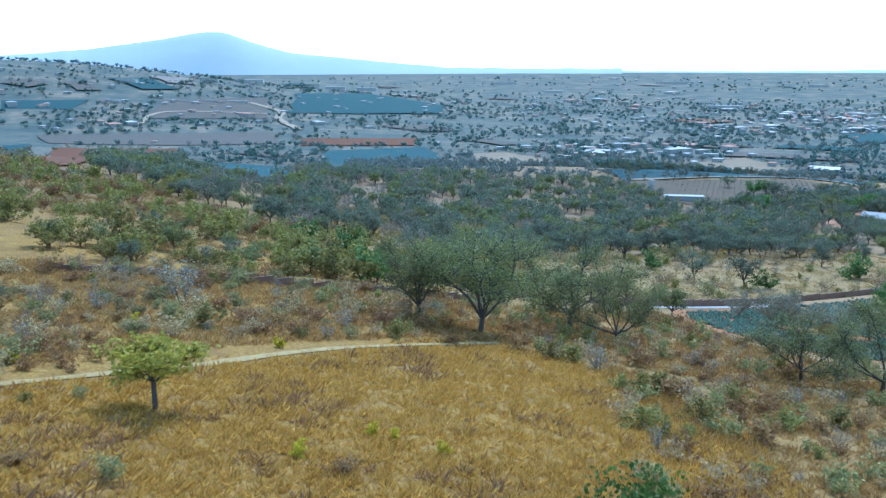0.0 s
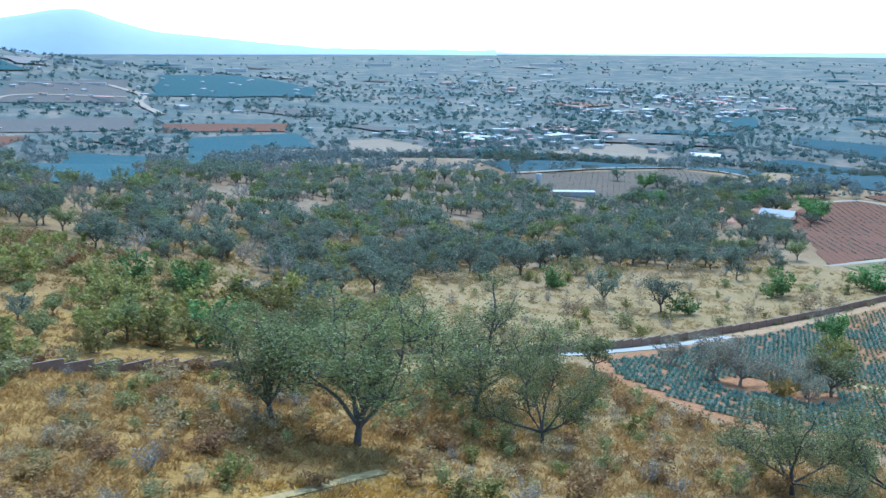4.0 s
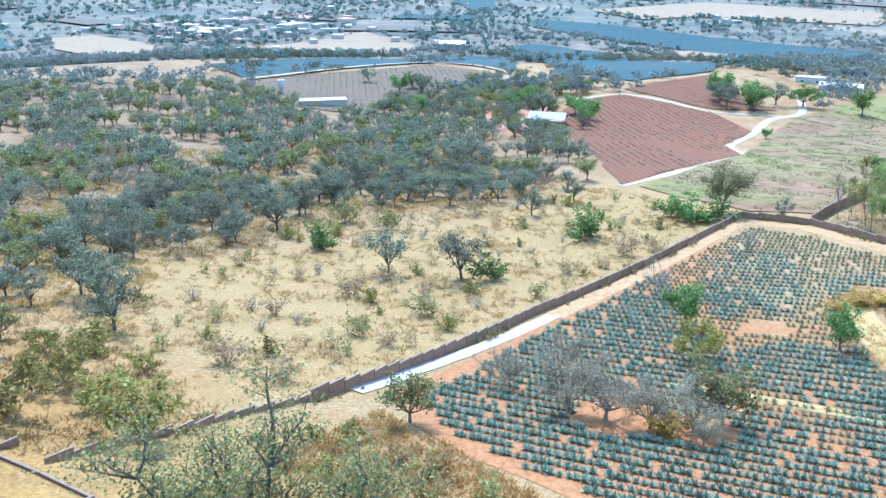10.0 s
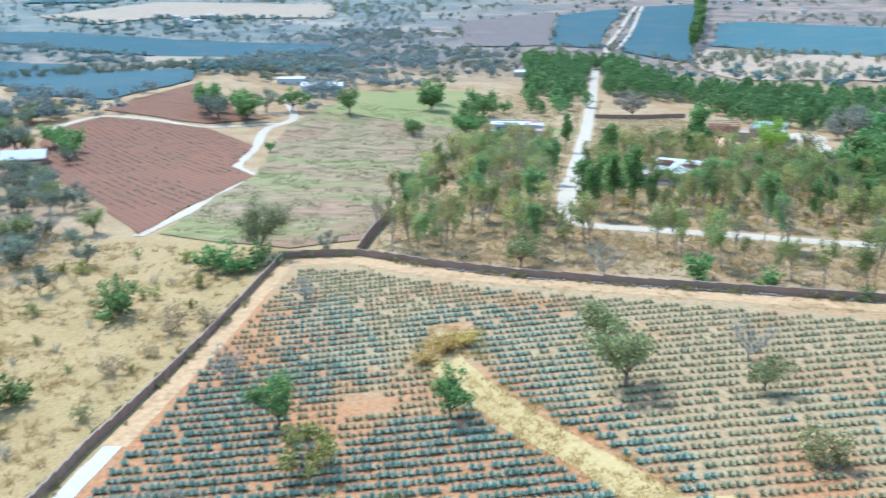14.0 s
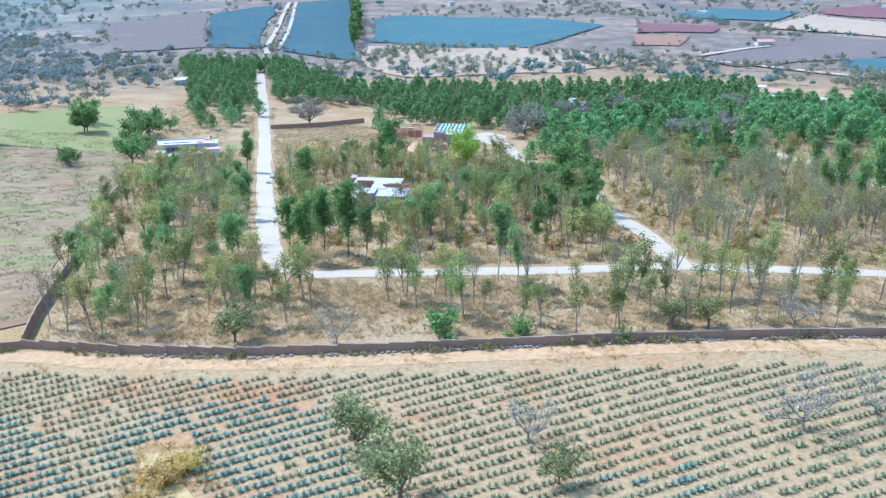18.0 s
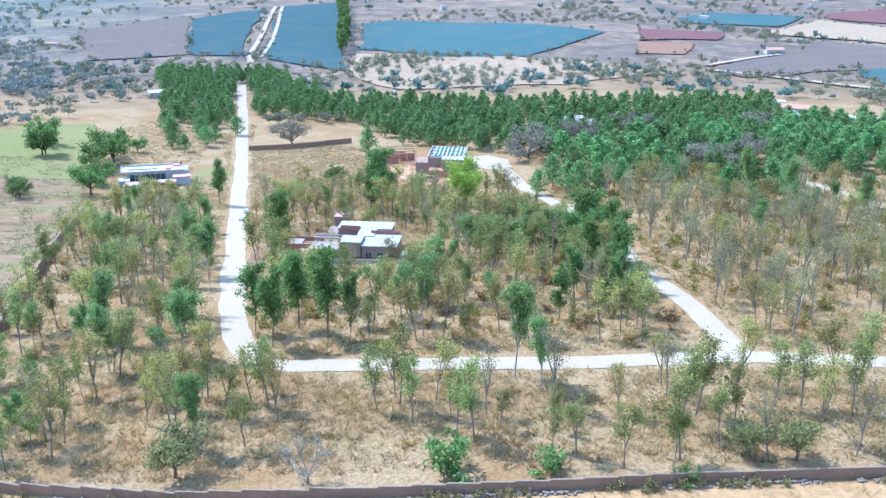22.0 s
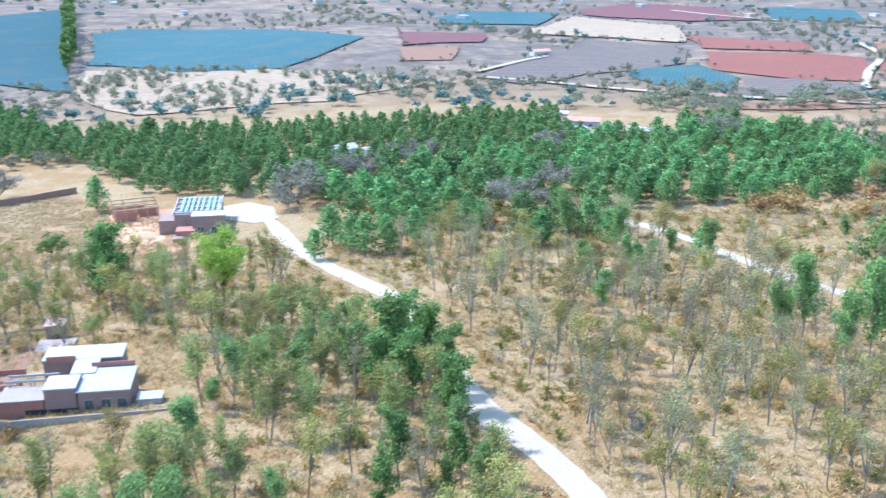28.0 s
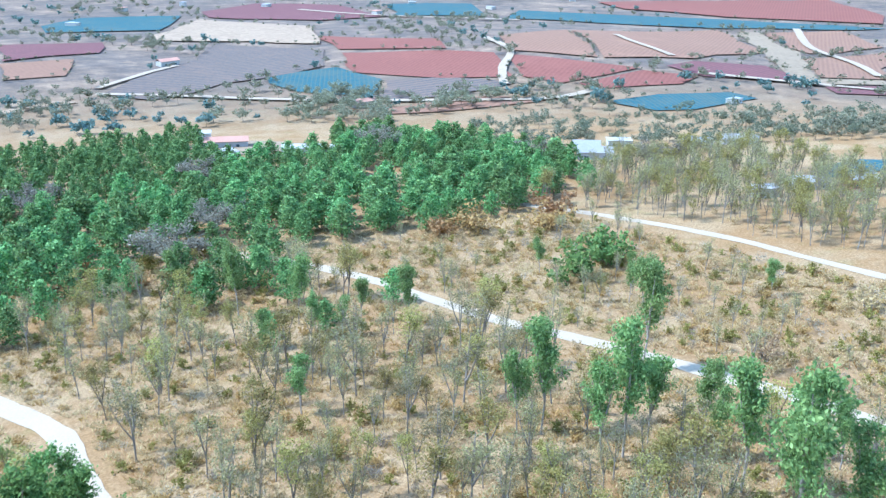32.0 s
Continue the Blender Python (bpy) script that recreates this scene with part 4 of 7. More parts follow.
L_AGAVE = leaf("agave_leaves", (0.10, 0.15, 0.105), (0.26, 0.345, 0.245), 0.1, 0.2, 0.2)
L_DRYGUM = leaf("olive_brown_leaves", (0.14, 0.13, 0.06), (0.33, 0.295, 0.14), 0.4, 0.2)
L_MID = leaf("mid_green_leaves", (0.10, 0.16, 0.05), (0.28, 0.38, 0.13), 0.4, 0.15)
# leaf green turned bluish and flat to imitate haze over far trees
L_HAZED = leaf("hazed_foliage", (0.085, 0.135, 0.12), (0.18, 0.245, 0.205), 0.3, 0.1)
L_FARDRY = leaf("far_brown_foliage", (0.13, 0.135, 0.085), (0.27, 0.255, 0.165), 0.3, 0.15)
L_GRASS = leaf("yellow_straw_grass", (0.38, 0.255, 0.065), (0.58, 0.425, 0.14), 0.5, 0.15, 0.1)
M_EARTH_RED = surface("red_earth", (0.26, 0.12, 0.065), (0.42, 0.23, 0.135), 0.8, 0.05, 0.95, 0.3, 0.06)
# grey leaves lightened to sink into the haze of the plain
L_HAZED_GREY = leaf("hazed_grey_foliage", (0.13, 0.155, 0.14), (0.25, 0.27, 0.235), 0.3, 0.1)
L_AGAVE_DRY = leaf("dusty_agave_leaves", (0.15, 0.165, 0.085), (0.35, 0.36, 0.2), 0.1, 0.15, 0.15)


# ---------------------------------------------------------------- plants: shapes
def tubes(paths, sides=5):
    verts, faces = [], []
    for pts, radii in paths:
        n = len(pts)
        s = sides if radii[0] > 0.05 else 3
        for k, (p, r) in enumerate(zip(pts, radii)):
            d = (pts[min(k + 1, n - 1)] - pts[max(k - 1, 0)]).normalized()
            a = d.orthogonal().normalized()
            c = d.cross(a)
            for j in range(s):
                t = 2 * math.pi * j / s
                verts.append(p + (a * math.cos(t) + c * math.sin(t)) * r)
        o = len(verts) - n * s
        for k in range(n - 1):
            for j in range(s):
                faces.append((o + k * s + j, o + k * s + (j + 1) % s, o + (k + 1) * s + (j + 1) % s, o + (k + 1) * s + j))
    return np.array([tuple(v) for v in verts]), faces


def grow(rng, start, way, length, r0, r1, n=4, wander=0.25, lift=0.1):
    pts, d = [start.copy()], way.normalized()
    for k in range(n):
        d = (d + Vector((rng.uniform(-1, 1), rng.uniform(-1, 1), rng.uniform(-1, 1))) * wander + Vector((0, 0, lift))).normalized()
        pts.append(pts[-1] + d * length / n)
    return pts, [r0 + (r1 - r0) * k / n for k in range(n + 1)]


def outward(rng, azim, tilt):
    return Vector((math.cos(azim) * math.sin(tilt), math.sin(azim) * math.sin(tilt), math.cos(tilt)))


def spray(nr, tips, count, radius, size, flat=0.6, slim=1.5):
    """Leaf sprays: small four-cornered blades round the tips of the twigs."""
    tips = np.array([tuple(t) for t in tips])
    c = tips[nr.integers(0, len(tips), count)] + nr.normal(0, 1, (count, 3)) * radius * np.array([1, 1, flat])
    a = nr.normal(0, 1, (count, 3))
    a /= np.linalg.norm(a, axis=1)[:, None]
    b = np.cross(a, nr.normal(0, 1, (count, 3)))
    b /= np.linalg.norm(b, axis=1)[:, None] + 1e-9
    s = size * nr.uniform(0.6, 1.4, (count, 1))
    a, b = a * s * slim * 0.5, b * s * 0.5
    v = np.stack([c - a, c + b, c + a, c - b], 1).reshape(-1, 3)
    f = np.arange(4 * count).reshape(-1, 4)
    return v, f


def spreading(seed, h, trunk=0.2, mains=5, tilt=(30, 65), reach=0.62, leaves=2200, size=0.32, clump=0.45, twigs=3, levels=3, r0=0.035, lift=0.06):
    """A broad tree with a short trunk that parts into long crooked limbs."""
    rng, nr = random.Random(seed), np.random.default_rng(seed)
    paths, tips = [], []
    base = grow(rng, Vector((0, 0, -0.3)), Vector((rng.uniform(-0.15, 0.15), rng.uniform(-0.15, 0.15), 1)), h * trunk + 0.3, h * r0, h * r0 * 0.75, 3, 0.08)
    paths.append(base)
    top = base[0][-1]
    for i in range(mains):
        az_ = 2 * math.pi * (i + rng.uniform(-0.3, 0.3)) / mains
        m = grow(rng, top, outward(rng, az_, radians(rng.uniform(*tilt))), h * reach * rng.uniform(0.8, 1.1), h * r0 * 0.55, h * 0.006, 6, 0.22, lift)
        paths.append(m)
        for j in range(twigs + 2):
            k = rng.randint(2, 6)
            s = grow(rng, m[0][k], outward(rng, az_ + rng.uniform(-1.3, 1.3), radians(rng.uniform(15, 85))), h * rng.uniform(0.16, 0.3), h * 0.008, h * 0.003, 3, 0.3, lift)
            paths.append(s)
            tips += s[0][2:]
            if levels > 2:
                for q in range(twigs):
                    u = grow(rng, s[0][rng.randint(1, 3)], outward(rng, rng.uniform(0, 6.3), radians(rng.uniform(10, 90))), h * rng.uniform(0.07, 0.14), h * 0.0035, h * 0.0015, 1, 0.3, lift)
                    paths.append(u)
                    tips += u[0][1:]
        tips.append(m[0][-1])
    tv, tf = tubes(paths)
    if not leaves:
        return (tv, tf), None
    return (tv, tf), spray(nr, tips, leaves, h * clump * 0.1, size)


def gum(seed, h, leaves=1700, size=0.2, lean=0.11, first=0.4, forks=2, wide=0.27):
    """A tall thin gum tree: upright stems, steep side branches, hanging tufts."""
    rng, nr = random.Random(seed), np.random.default_rng(seed)
    paths, tips = [], []
    for f in range(forks):
        s0 = Vector((0, 0, -0.3)) if f == 0 else paths[0][0][2]
        stem = grow(rng, s0, Vector((rng.uniform(-lean, lean) * (1 + 2 * f), rng.uniform(-lean, lean) * (1 + 2 * f), 1)), (h + 0.3) * (1.0 if f == 0 else rng.uniform(0.5, 0.7)), h * 0.0125, h * 0.0028, 6, 0.07, 0.06)
        paths.append(stem)
        for j in range(13 if f == 0 else 7):
            u = rng.uniform(first, 0.98)
            k = min(int(u * 6), 5)
            p = stem[0][k].lerp(stem[0][k + 1], u * 6 - k)
            b = grow(rng, p, outward(rng, rng.uniform(0, 6.3), radians(rng.uniform(25, 65))), h * rng.uniform(0.4, 1.1) * wide * (1.25 - u * 0.6), h * 0.004, h * 0.0012, 2, 0.25, 0.05)
            paths.append(b)
            tips += b[0][1:]
        tips.append(stem[0][-1])
    tv, tf = tubes(paths, 4)
    return (tv, tf), spray(nr, tips, leaves, h * 0.036, size, 0.9, 1.8)


def pine(seed, h, leaves=1500, size=0.5, wide=0.4, first=0.16):
    """A young pine: straight trunk, whorls of boughs, dense tufts of needles."""
    rng, nr = random.Random(seed), np.random.default_rng(seed)
    trunk = grow(rng, Vector((0, 0, -0.3)), Vector((0, 0, 1)), h * 0.97, h * 0.016, h * 0.003, 6, 0.03)
    paths, tips = [trunk], []
    for k in range(9):
        u = first + (0.97 - first) * k / 8
        i = min(int(u * 6), 5)
        p = trunk[0][i].lerp(trunk[0][i + 1], u * 6 - i)
        r = h * wide * (1.04 - u) ** 0.6 * (0.8 if k == 0 else 1.0)
        for j in range(6 if k < 7 else 4):
            b = grow(rng, p, outward(rng, 2 * math.pi * (j + rng.random()) / 6, radians(rng.uniform(62, 85))), r * rng.uniform(0.75, 1.15), h * 0.004, h * 0.001, 3, 0.12, 0.12)
            if k % 2 == 0:
                paths.append(b)
            tips += b[0][1:] + [b[0][-1]]
    tips.append(trunk[0][-1])
    tv, tf = tubes(paths, 5)
    return (tv, tf), spray(nr, tips, leaves, h * 0.035, size, 0.9, 1.3)


def shrub(seed, h, stems=8, leaves=420, size=0.22, wide=0.8, bare=False):
    rng, nr = random.Random(seed), np.random.default_rng(seed)
    paths, tips = [], []
    for j in range(stems):
        a = 2 * math.pi * (j + rng.random()) / stems
        s = grow(rng, Vector((rng.uniform(-0.1, 0.1) * h, rng.uniform(-0.1, 0.1) * h, -0.15)), outward(rng, a, radians(rng.uniform(8, 55) * wide)), h * rng.uniform(0.75, 1.1), h * 0.016, h * 0.004, 4, 0.25, 0.05)
        paths.append(s)
        for q in range(5 if bare else 3):
            u = grow(rng, s[0][rng.randint(1, 4)], outward(rng, rng.uniform(0, 6.3), radians(rng.uniform(10, 80))), h * rng.uniform(0.2, 0.45), h * 0.006, h * 0.0025, 2, 0.3, 0.1)
            paths.append(u)
            tips += u[0][1:]
        tips += s[0][2:]
    tv, tf = tubes(paths, 4)
    return (tv, tf), spray(nr, tips, leaves, h * 0.09, size)


KINDS = {}


def kind(name, category, label, height, made, bark, leafm):
    """Keep the meshes of one kind of plant, in a few shapes."""
    shapes = []
    for (tv, tf), crown in made:
        shapes.append((mesh_of("trunk", tv, tf, bark, True), mesh_of("crown", crown[0], crown[1], leafm) if crown else None, crown))
    KINDS[name] = (category, label, height, shapes, leafm, [m[0] for m in made], bark)


kind("mesquite_tree", "tree", "broad mesquite tree with crooked dark limbs and sparse olive leaves", 17.0, [spreading(s, 17.0, 0.15, 6, (12, 68), 0.80, 20000, 0.18, 0.6, 7, 3, 0.026, 0.03) for s in (1, 2, 3)], M_BARK, L_MESQ)
kind("grey_tree", "tree", "grey-green dry woodland tree with crooked branches", 10.0, [spreading(s, 10.0, 0.2, 6, (6, 62), 0.66, 1900, 0.3, 0.6, 3) for s in (11, 12, 13, 14)], M_BARK, L_GREY)
kind("leafy_tree", "tree", "green woodland tree with a rounded crown", 9.0, [spreading(s, 9.0, 0.18, 6, (6, 60), 0.62, 2000, 0.3, 0.65, 3) for s in (21, 22)], M_BARK_BROWN, L_MESQ)
kind("olive_tree", "tree", "olive-yellow scrub tree with a spreading crown", 8.0, [spreading(s, 8.0, 0.12, 6, (25, 72), 0.64, 1400, 0.34, 0.62, 2) for s in (31, 32, 33)], M_BARK_BROWN, L_OLIVE)
kind("bare_tree", "tree", "leafless grey tree with a crown of fine twigs", 10.0, [spreading(s, 10.0, 0.16, 6, (20, 68), 0.66, 620, 0.24, 0.4, 4, 3, 0.024) for s in (41, 42)], M_TWIG, L_PURP)
kind("purple_tree", "tree", "leafless purple-grey tree with a wide domed crown", 11.0, [spreading(s, 11.0, 0.15, 7, (25, 75), 0.66, 4600, 0.26, 0.55, 3) for s in (43, 44)], M_BARK, L_MAUVE)
kind("dome_tree", "tree", "grey-tan tree with a dense dome of fine twigs", 10.0, [spreading(s, 10.0, 0.16, 7, (12, 72), 0.62, 3600, 0.2, 0.55, 3) for s in (45, 46)], M_TWIG, L_PALETWIG)
kind("gum_tree", "tree", "tall thin eucalyptus with sparse green tufts", 13.0, [gum(s, 13.0) for s in (51, 52, 53, 54)], M_BARK_GUM, L_EUC)
kind("dry_gum_tree", "tree", "tall thin eucalyptus with sparse brownish leaves", 12.0, [gum(s, 12.0, 1250, 0.19, 0.11, 0.45, 3, 0.28) for s in (55, 56, 57)], M_BARK_GUM, L_EUCB)
kind("bare_gum_tree", "tree", "thin grey tree almost without leaves", 12.0, [gum(s, 12.0, 850, 0.16, 0.09, 0.35, 3, 0.28) for s in (58, 59, 60)], M_TWIG, L_DRYGUM)
kind("dense_gum_tree", "tree", "tall eucalyptus with a dense dark green crown", 17.0, [gum(s, 17.0, 4600, 0.31, 0.06, 0.2, 3, 0.24) for s in (61, 62, 63)], M_BARK_BROWN, L_DARK)
kind("leafy_gum_tree", "tree", "leafy green eucalyptus with a bare lower trunk", 17.0, [gum(s, 17.0, 4000, 0.28, 0.08, 0.36, 3, 0.22) for s in (64, 65, 66)], M_BARK_PALE, L_MID)
kind("pine_tree", "tree", "green pine with a dense rounded cone of needles", 13.0, [pine(s, 13.0) for s in (71, 72, 73, 74)], M_BARK_BROWN, L_PINE)
kind("broad_tree", "tree", "dark green broad-crowned tree in open ground", 13.0, [spreading(s, 13.0, 0.2, 6, (15, 65), 0.6, 2600, 0.5, 0.75, 2) for s in (81, 82)], M_BARK, L_DARK)
kind("lime_tree", "tree", "bright lime-green leafy tree", 13.0, [spreading(91, 13.0, 0.2, 7, (4, 42), 0.66, 7000, 0.34, 0.75, 3)], M_BARK_BROWN, L_LIME)
kind("yellow_tree", "tree", "flat-topped yellow-green tree on the grassy hill", 7.0, [spreading(92, 7.0, 0.38, 7, (30, 62), 0.5, 2600, 0.26, 0.55, 3)], M_BARK, L_YELL)
kind("green_bush", "shrub", "dense green bush in dry grass", 4.0, [shrub(s, 4.0, 9, 900, 0.34, 1.3) for s in (101, 102)], M_BARK_BROWN, L_DARK)
kind("grey_bush", "shrub", "grey-green thorny shrub in dry grass", 3.0, [shrub(s, 3.0, 9, 520, 0.22, 1.2) for s in (103, 104, 105)], M_TWIG, L_SAGE)
kind("dark_bush", "shrub", "dense dark green leafy bush on the hill", 4.0, [shrub(114, 4.0, 14, 3400, 0.2, 1.1)], M_BARK_BROWN, L_DEEP)
kind("dry_bush", "shrub", "dry brown twiggy shrub in pale grass", 3.0, [shrub(s, 3.0, 9, 420, 0.2, 1.15, True) for s in (106, 107)], M_TWIG, L_DRY)
kind("bare_bush", "shrub", "grey leafless shrub with fine twigs", 3.5, [shrub(s, 3.5, 11, 300, 0.16, 1.2, True) for s in (108, 109)], M_TWIG, L_PURP)
kind("rust_bush", "shrub", "rusty brown shrub in dry grass", 3.5, [shrub(s, 3.5, 9, 700, 0.28, 1.2) for s in (110, 111)], M_BARK_BROWN, L_RUST)
kind("flowering_bush", "shrub", "small bush covered in yellow blossom", 1.6, [shrub(116, 1.6, 8, 420, 0.2, 1.1)], M_BARK_BROWN, L_BLOOM)
kind("straw_bush", "shrub", "straw-yellow dry bush", 3.5, [shrub(115, 3.5, 10, 1100, 0.26, 1.3)], M_TWIG, L_GRASS)
kind("olive_bush", "shrub", "olive-yellow leafy bush in dry grass", 3.5, [shrub(s, 3.5, 9, 650, 0.28, 1.2) for s in (112, 113)], M_BARK_BROWN, L_OLIVE)
PLANTED = []
rnd = random.Random(7)


def plant(name, x, y, h, wide=1.0, label="", group=""):
    """One plant as a thing of its own, with its trunk and its crown."""
    category, words, tall, shapes = KINDS[name][:4]
    trunk, crown, _ = shapes[rnd.randrange(len(shapes))]
    ob = new(name)
    s = h / tall
    ob.matrix_basis = pose(x, y, g1(x, y) - 0.05, 0, 0, rnd.uniform(0, 360)) @ Matrix.Diagonal((s * wide, s * wide, s, 1))
    tagged(ob, label or words, category, group)
    part("trunk", trunk, ob)
    if crown:
        part("crown", crown, ob)
    PLANTED.append((x, y))
    return ob


def mass(name, kind_name, places, label, category, keep=1.0, mat=None, woody=False):
    """A far wood as one piece: many plants of one kind joined."""
    _, _, tall, shapes, leafm, stems, bark = KINDS[kind_name]
    nr = np.random.default_rng(len(name) + len(places))
    vs, quads, tris, woods, o = [], [], [], [], 0
    ground_at = gz([p[0] for p in places], [p[1] for p in places]) if places else []
    for (x, y, h), z0 in zip(places, ground_at):
        pickn = nr.integers(len(shapes))
        v, f = shapes[pickn][2]
        n = int(len(f) * keep)
        pick = nr.permutation(len(f))[:n]
        q = v.reshape(-1, 4, 3)[pick]
        mid = q.mean(1, keepdims=True)
        q = (mid + (q - mid) * (1 / keep) ** 0.5)
        a, s = nr.uniform(0, 6.28), h / tall
        q = q.reshape(-1, 3) * s
        ca, sa = math.cos(a), math.sin(a)
        vs.append(np.c_[q[:, 0] * ca - q[:, 1] * sa + x, q[:, 0] * sa + q[:, 1] * ca + y, q[:, 2] + z0])
        quads.append(np.arange(4 * n).reshape(-1, 4) + o)
        o += 4 * n
        if woody:
            tv, tf = stems[pickn]
            tw = tv * s
            vs.append(np.c_[tw[:, 0] * ca - tw[:, 1] * sa + x, tw[:, 0] * sa + tw[:, 1] * ca + y, tw[:, 2] + z0])
            woods.append(np.array(tf) + o)
            o += len(tv)
        else:
            r = s * tall * 0.014
            vs.append(np.array([(x - r, y, z0 - 0.3), (x + r, y - r, z0 - 0.3), (x, y + r, z0 - 0.3), (x, y, z0 + h * 0.6)]))
            tris.append(np.array([(0, 1, 3), (1, 2, 3), (2, 0, 3)]) + o)
            o += 4
    groups = [np.concatenate(g) for g in (quads, woods or tris)]
    ob = new(name, mesh_of(name, np.concatenate(vs), groups, [mat or leafm, bark]))
    ob.data.polygons.foreach_set("material_index", [0] * len(groups[0]) + [1] * len(groups[1]))
    return tagged(ob, label, category, kind="stuff")


LEFT = {}
COUNT = {}


def sow(name, x, y, h, wide=1.0, group="", most=200):
    """Plant as a thing of its own; past a number of a kind, keep the place for a joined piece."""
    COUNT[name] = COUNT.get(name, 0) + 1
    if COUNT[name] <= most:
        plant(name, x, y, h, wide, group=group)
    else:
        LEFT.setdefault(name, []).append((x, y, h))
        PLANTED.append((x, y))


def near_line(pts, x, y, d):
    best = 1e9
    for (x1, y1), (x2, y2) in zip(pts, pts[1:]):
        t = max(0, min(1, ((x - x1) * (x2 - x1) + (y - y1) * (y2 - y1)) / ((x2 - x1) ** 2 + (y2 - y1) ** 2)))
        best = min(best, math.hypot(x - x1 - t * (x2 - x1), y - y1 - t * (y2 - y1)))
    return best < d


ROADS = [[(-150, 830), (-119, 665), (-75, 411), (-58, 318), (-44, 245), (-34, 231), (0, 227), (57, 226), (160, 216)],
         [(57, 228), (51, 296), (56, 366), (36, 446), (29, 496), (16, 515)], [(147, 433), (156, 375), (163, 324), (172, 250)], [(246, 421), (253, 371), (249, 300)],
         [(-164, 203), (-180, 298), (-217, 366), (-240, 447), (-280, 513)], [(-331, 356), (-330, 400), (-266, 402), (-241, 430)]]
HOUSES = [(-123, 478, 24), (-20, 336, 26), (-18, 312, 15), (-18, 300, 14), (-26, 288, 9), (-2, 298, 9), (4, 494, 22), (4, 478, 12), (-38, 345, 20), (2, 515, 22), (-16, 520, 20), (-188, 750, 18), (-290, 302, 22), (-392, 235, 18), (82, 588, 14), (215, 600, 34), (340, 480, 20), (310, 385, 10), (10, 400, 8)]


def clear(x, y, d=6.0, gap=4.0):
    if any(math.hypot(x - a, y - b) < r for a, b, r in HOUSES) or any(near_line(r, x, y, d) for r in ROADS):
        return False
    return all((x - a) ** 2 + (y - b) ** 2 > gap * gap for a, b in PLANTED)


def scatter(poly, spacing, seed, clump=0.0, gap=4.0, road=6.0, scale=0.02):
    """Places in a stretch of land, uneven, with clearings where clump is high."""
    rng = random.Random(seed)
    xs, ys = [p[0] for p in poly], [p[1] for p in poly]
    out, y = [], min(ys)
    while y < max(ys):
        x = min(xs) + rng.uniform(0, spacing)
        while x < max(xs):
            px, py = x + rng.uniform(-0.48, 0.48) * spacing, y + rng.uniform(-0.48, 0.48) * spacing
            if noise.noise((px * scale, py * scale, seed)) > clump - 1.0 and inside(poly, px, py) and clear(px, py, road, gap):
                out.append((px, py))
            x += spacing
        y += spacing
    return out


# ---------------------------------------------------------------- plants that stand out
for x, y, h in ((-2, -49, 17.5), (-14, -57, 14), (-21, -22, 17.5), (20, 5, 12), (27, 17, 13)):
    plant("mesquite_tree", x, y, h, 1.32)
plant("mesquite_tree", -2, -21, 14.5, 0.85, "slim mesquite tree with a thin grey-green crown")
plant("yellow_tree", 65, -109, 7.4, 1.3)
plant("dark_bush", 104, -77, 7.0, 0.9, "dark green leafy tree top on the hill")
plant("olive_tree", 120, -128, 6.0, 1.2)
for x, y, h in ((-82, -26, 10), (-96, -34, 8.5), (-82, -68, 9), (-60, -73, 7.5), (-75, -61, 6), (-70, -44, 6.5), (-79, -12, 6.4), (-117, -46, 10), (-113, -69, 8), (-88, -16, 6), (-66, -13, 9)):
    plant("olive_tree", x, y, h, 1.2)
for x, y, h in ((-122, -59, 6), (-60, -54, 6.6), (-111, -48, 6.5), (-125, 143, 7.5), (-112, 94, 5.2), (-162, 79, 6), (0, 184, 5.2), (209, 368, 8.0), (195, 365, 9.5), (35, 180, 2.6), (16, 184, 3.7), (-123, 176, 4.5)):
    plant("green_bush", x, y, h, 1.1)
for x, y, h in ((-117, 89, 11), (-132, 79, 10), (-186, 81, 10), (-117, 5, 11), (-143, 9, 10), (-96, 192, 5.6), (-194, 65, 9.4), (-212, 57, 9.6), (-181, 34, 8.4), (-182, 25, 9.6), (-137, -3, 6.5), (-134, 10, 11), (-138, -12, 8), (-193, 85, 11), (-177, 158, 7.3), (-155, 151, 7.7), (-159, 174, 6.3), (-199, 166, 7.8)):
    plant("grey_tree", x, y, h, 1.05)
plant("green_bush", -115, 174, 6.5, 1.2)
plant("green_bush", -111, 179, 5.5, 1.2)
plant("mesquite_tree", -115, 191, 13, 1.3, "broad olive-green tree at the corner of the brick wall")
for x, y, h in ((-185, 104, 7), (-170, 108, 6), (-99, 63, 4.8), (-95, 43, 3.9), (-95, 92, 3.2), (28, 103, 4.6), (25, 104, 5.2)):
    plant("grey_bush", x, y, h, 1.1)
for x, y, h in ((-91, 13, 5.5), (-79, 17, 4.5), (-120, 59, 5), (-91, 35, 3.7), (-115, 37, 3.5), (-169, 49, 4.2), (-167, 42, 4.1), (-173, 68, 4.5), (-169, 140, 5.5), (-104, 111, 4.1), (-105, 134, 5), (-99, 139, 4.5), (-156, 52, 3.4), (-139, 58, 2.7), (-111, 73, 3.2), (-127, 74, 4), (-87, 44, 3.2), (131, 349, 6), (116, 346, 5.4), (115, 330, 3.8), (224, 298, 6), (180, 294, 6)):
    plant("dry_bush", x, y, h, 1.15)
for x, y, h in ((-5, -102, 7), (25, -39, 4.3), (10, -123, 3.5), (10, -115, 3.5)):
    plant("bare_bush", x, y, h, 1.1)
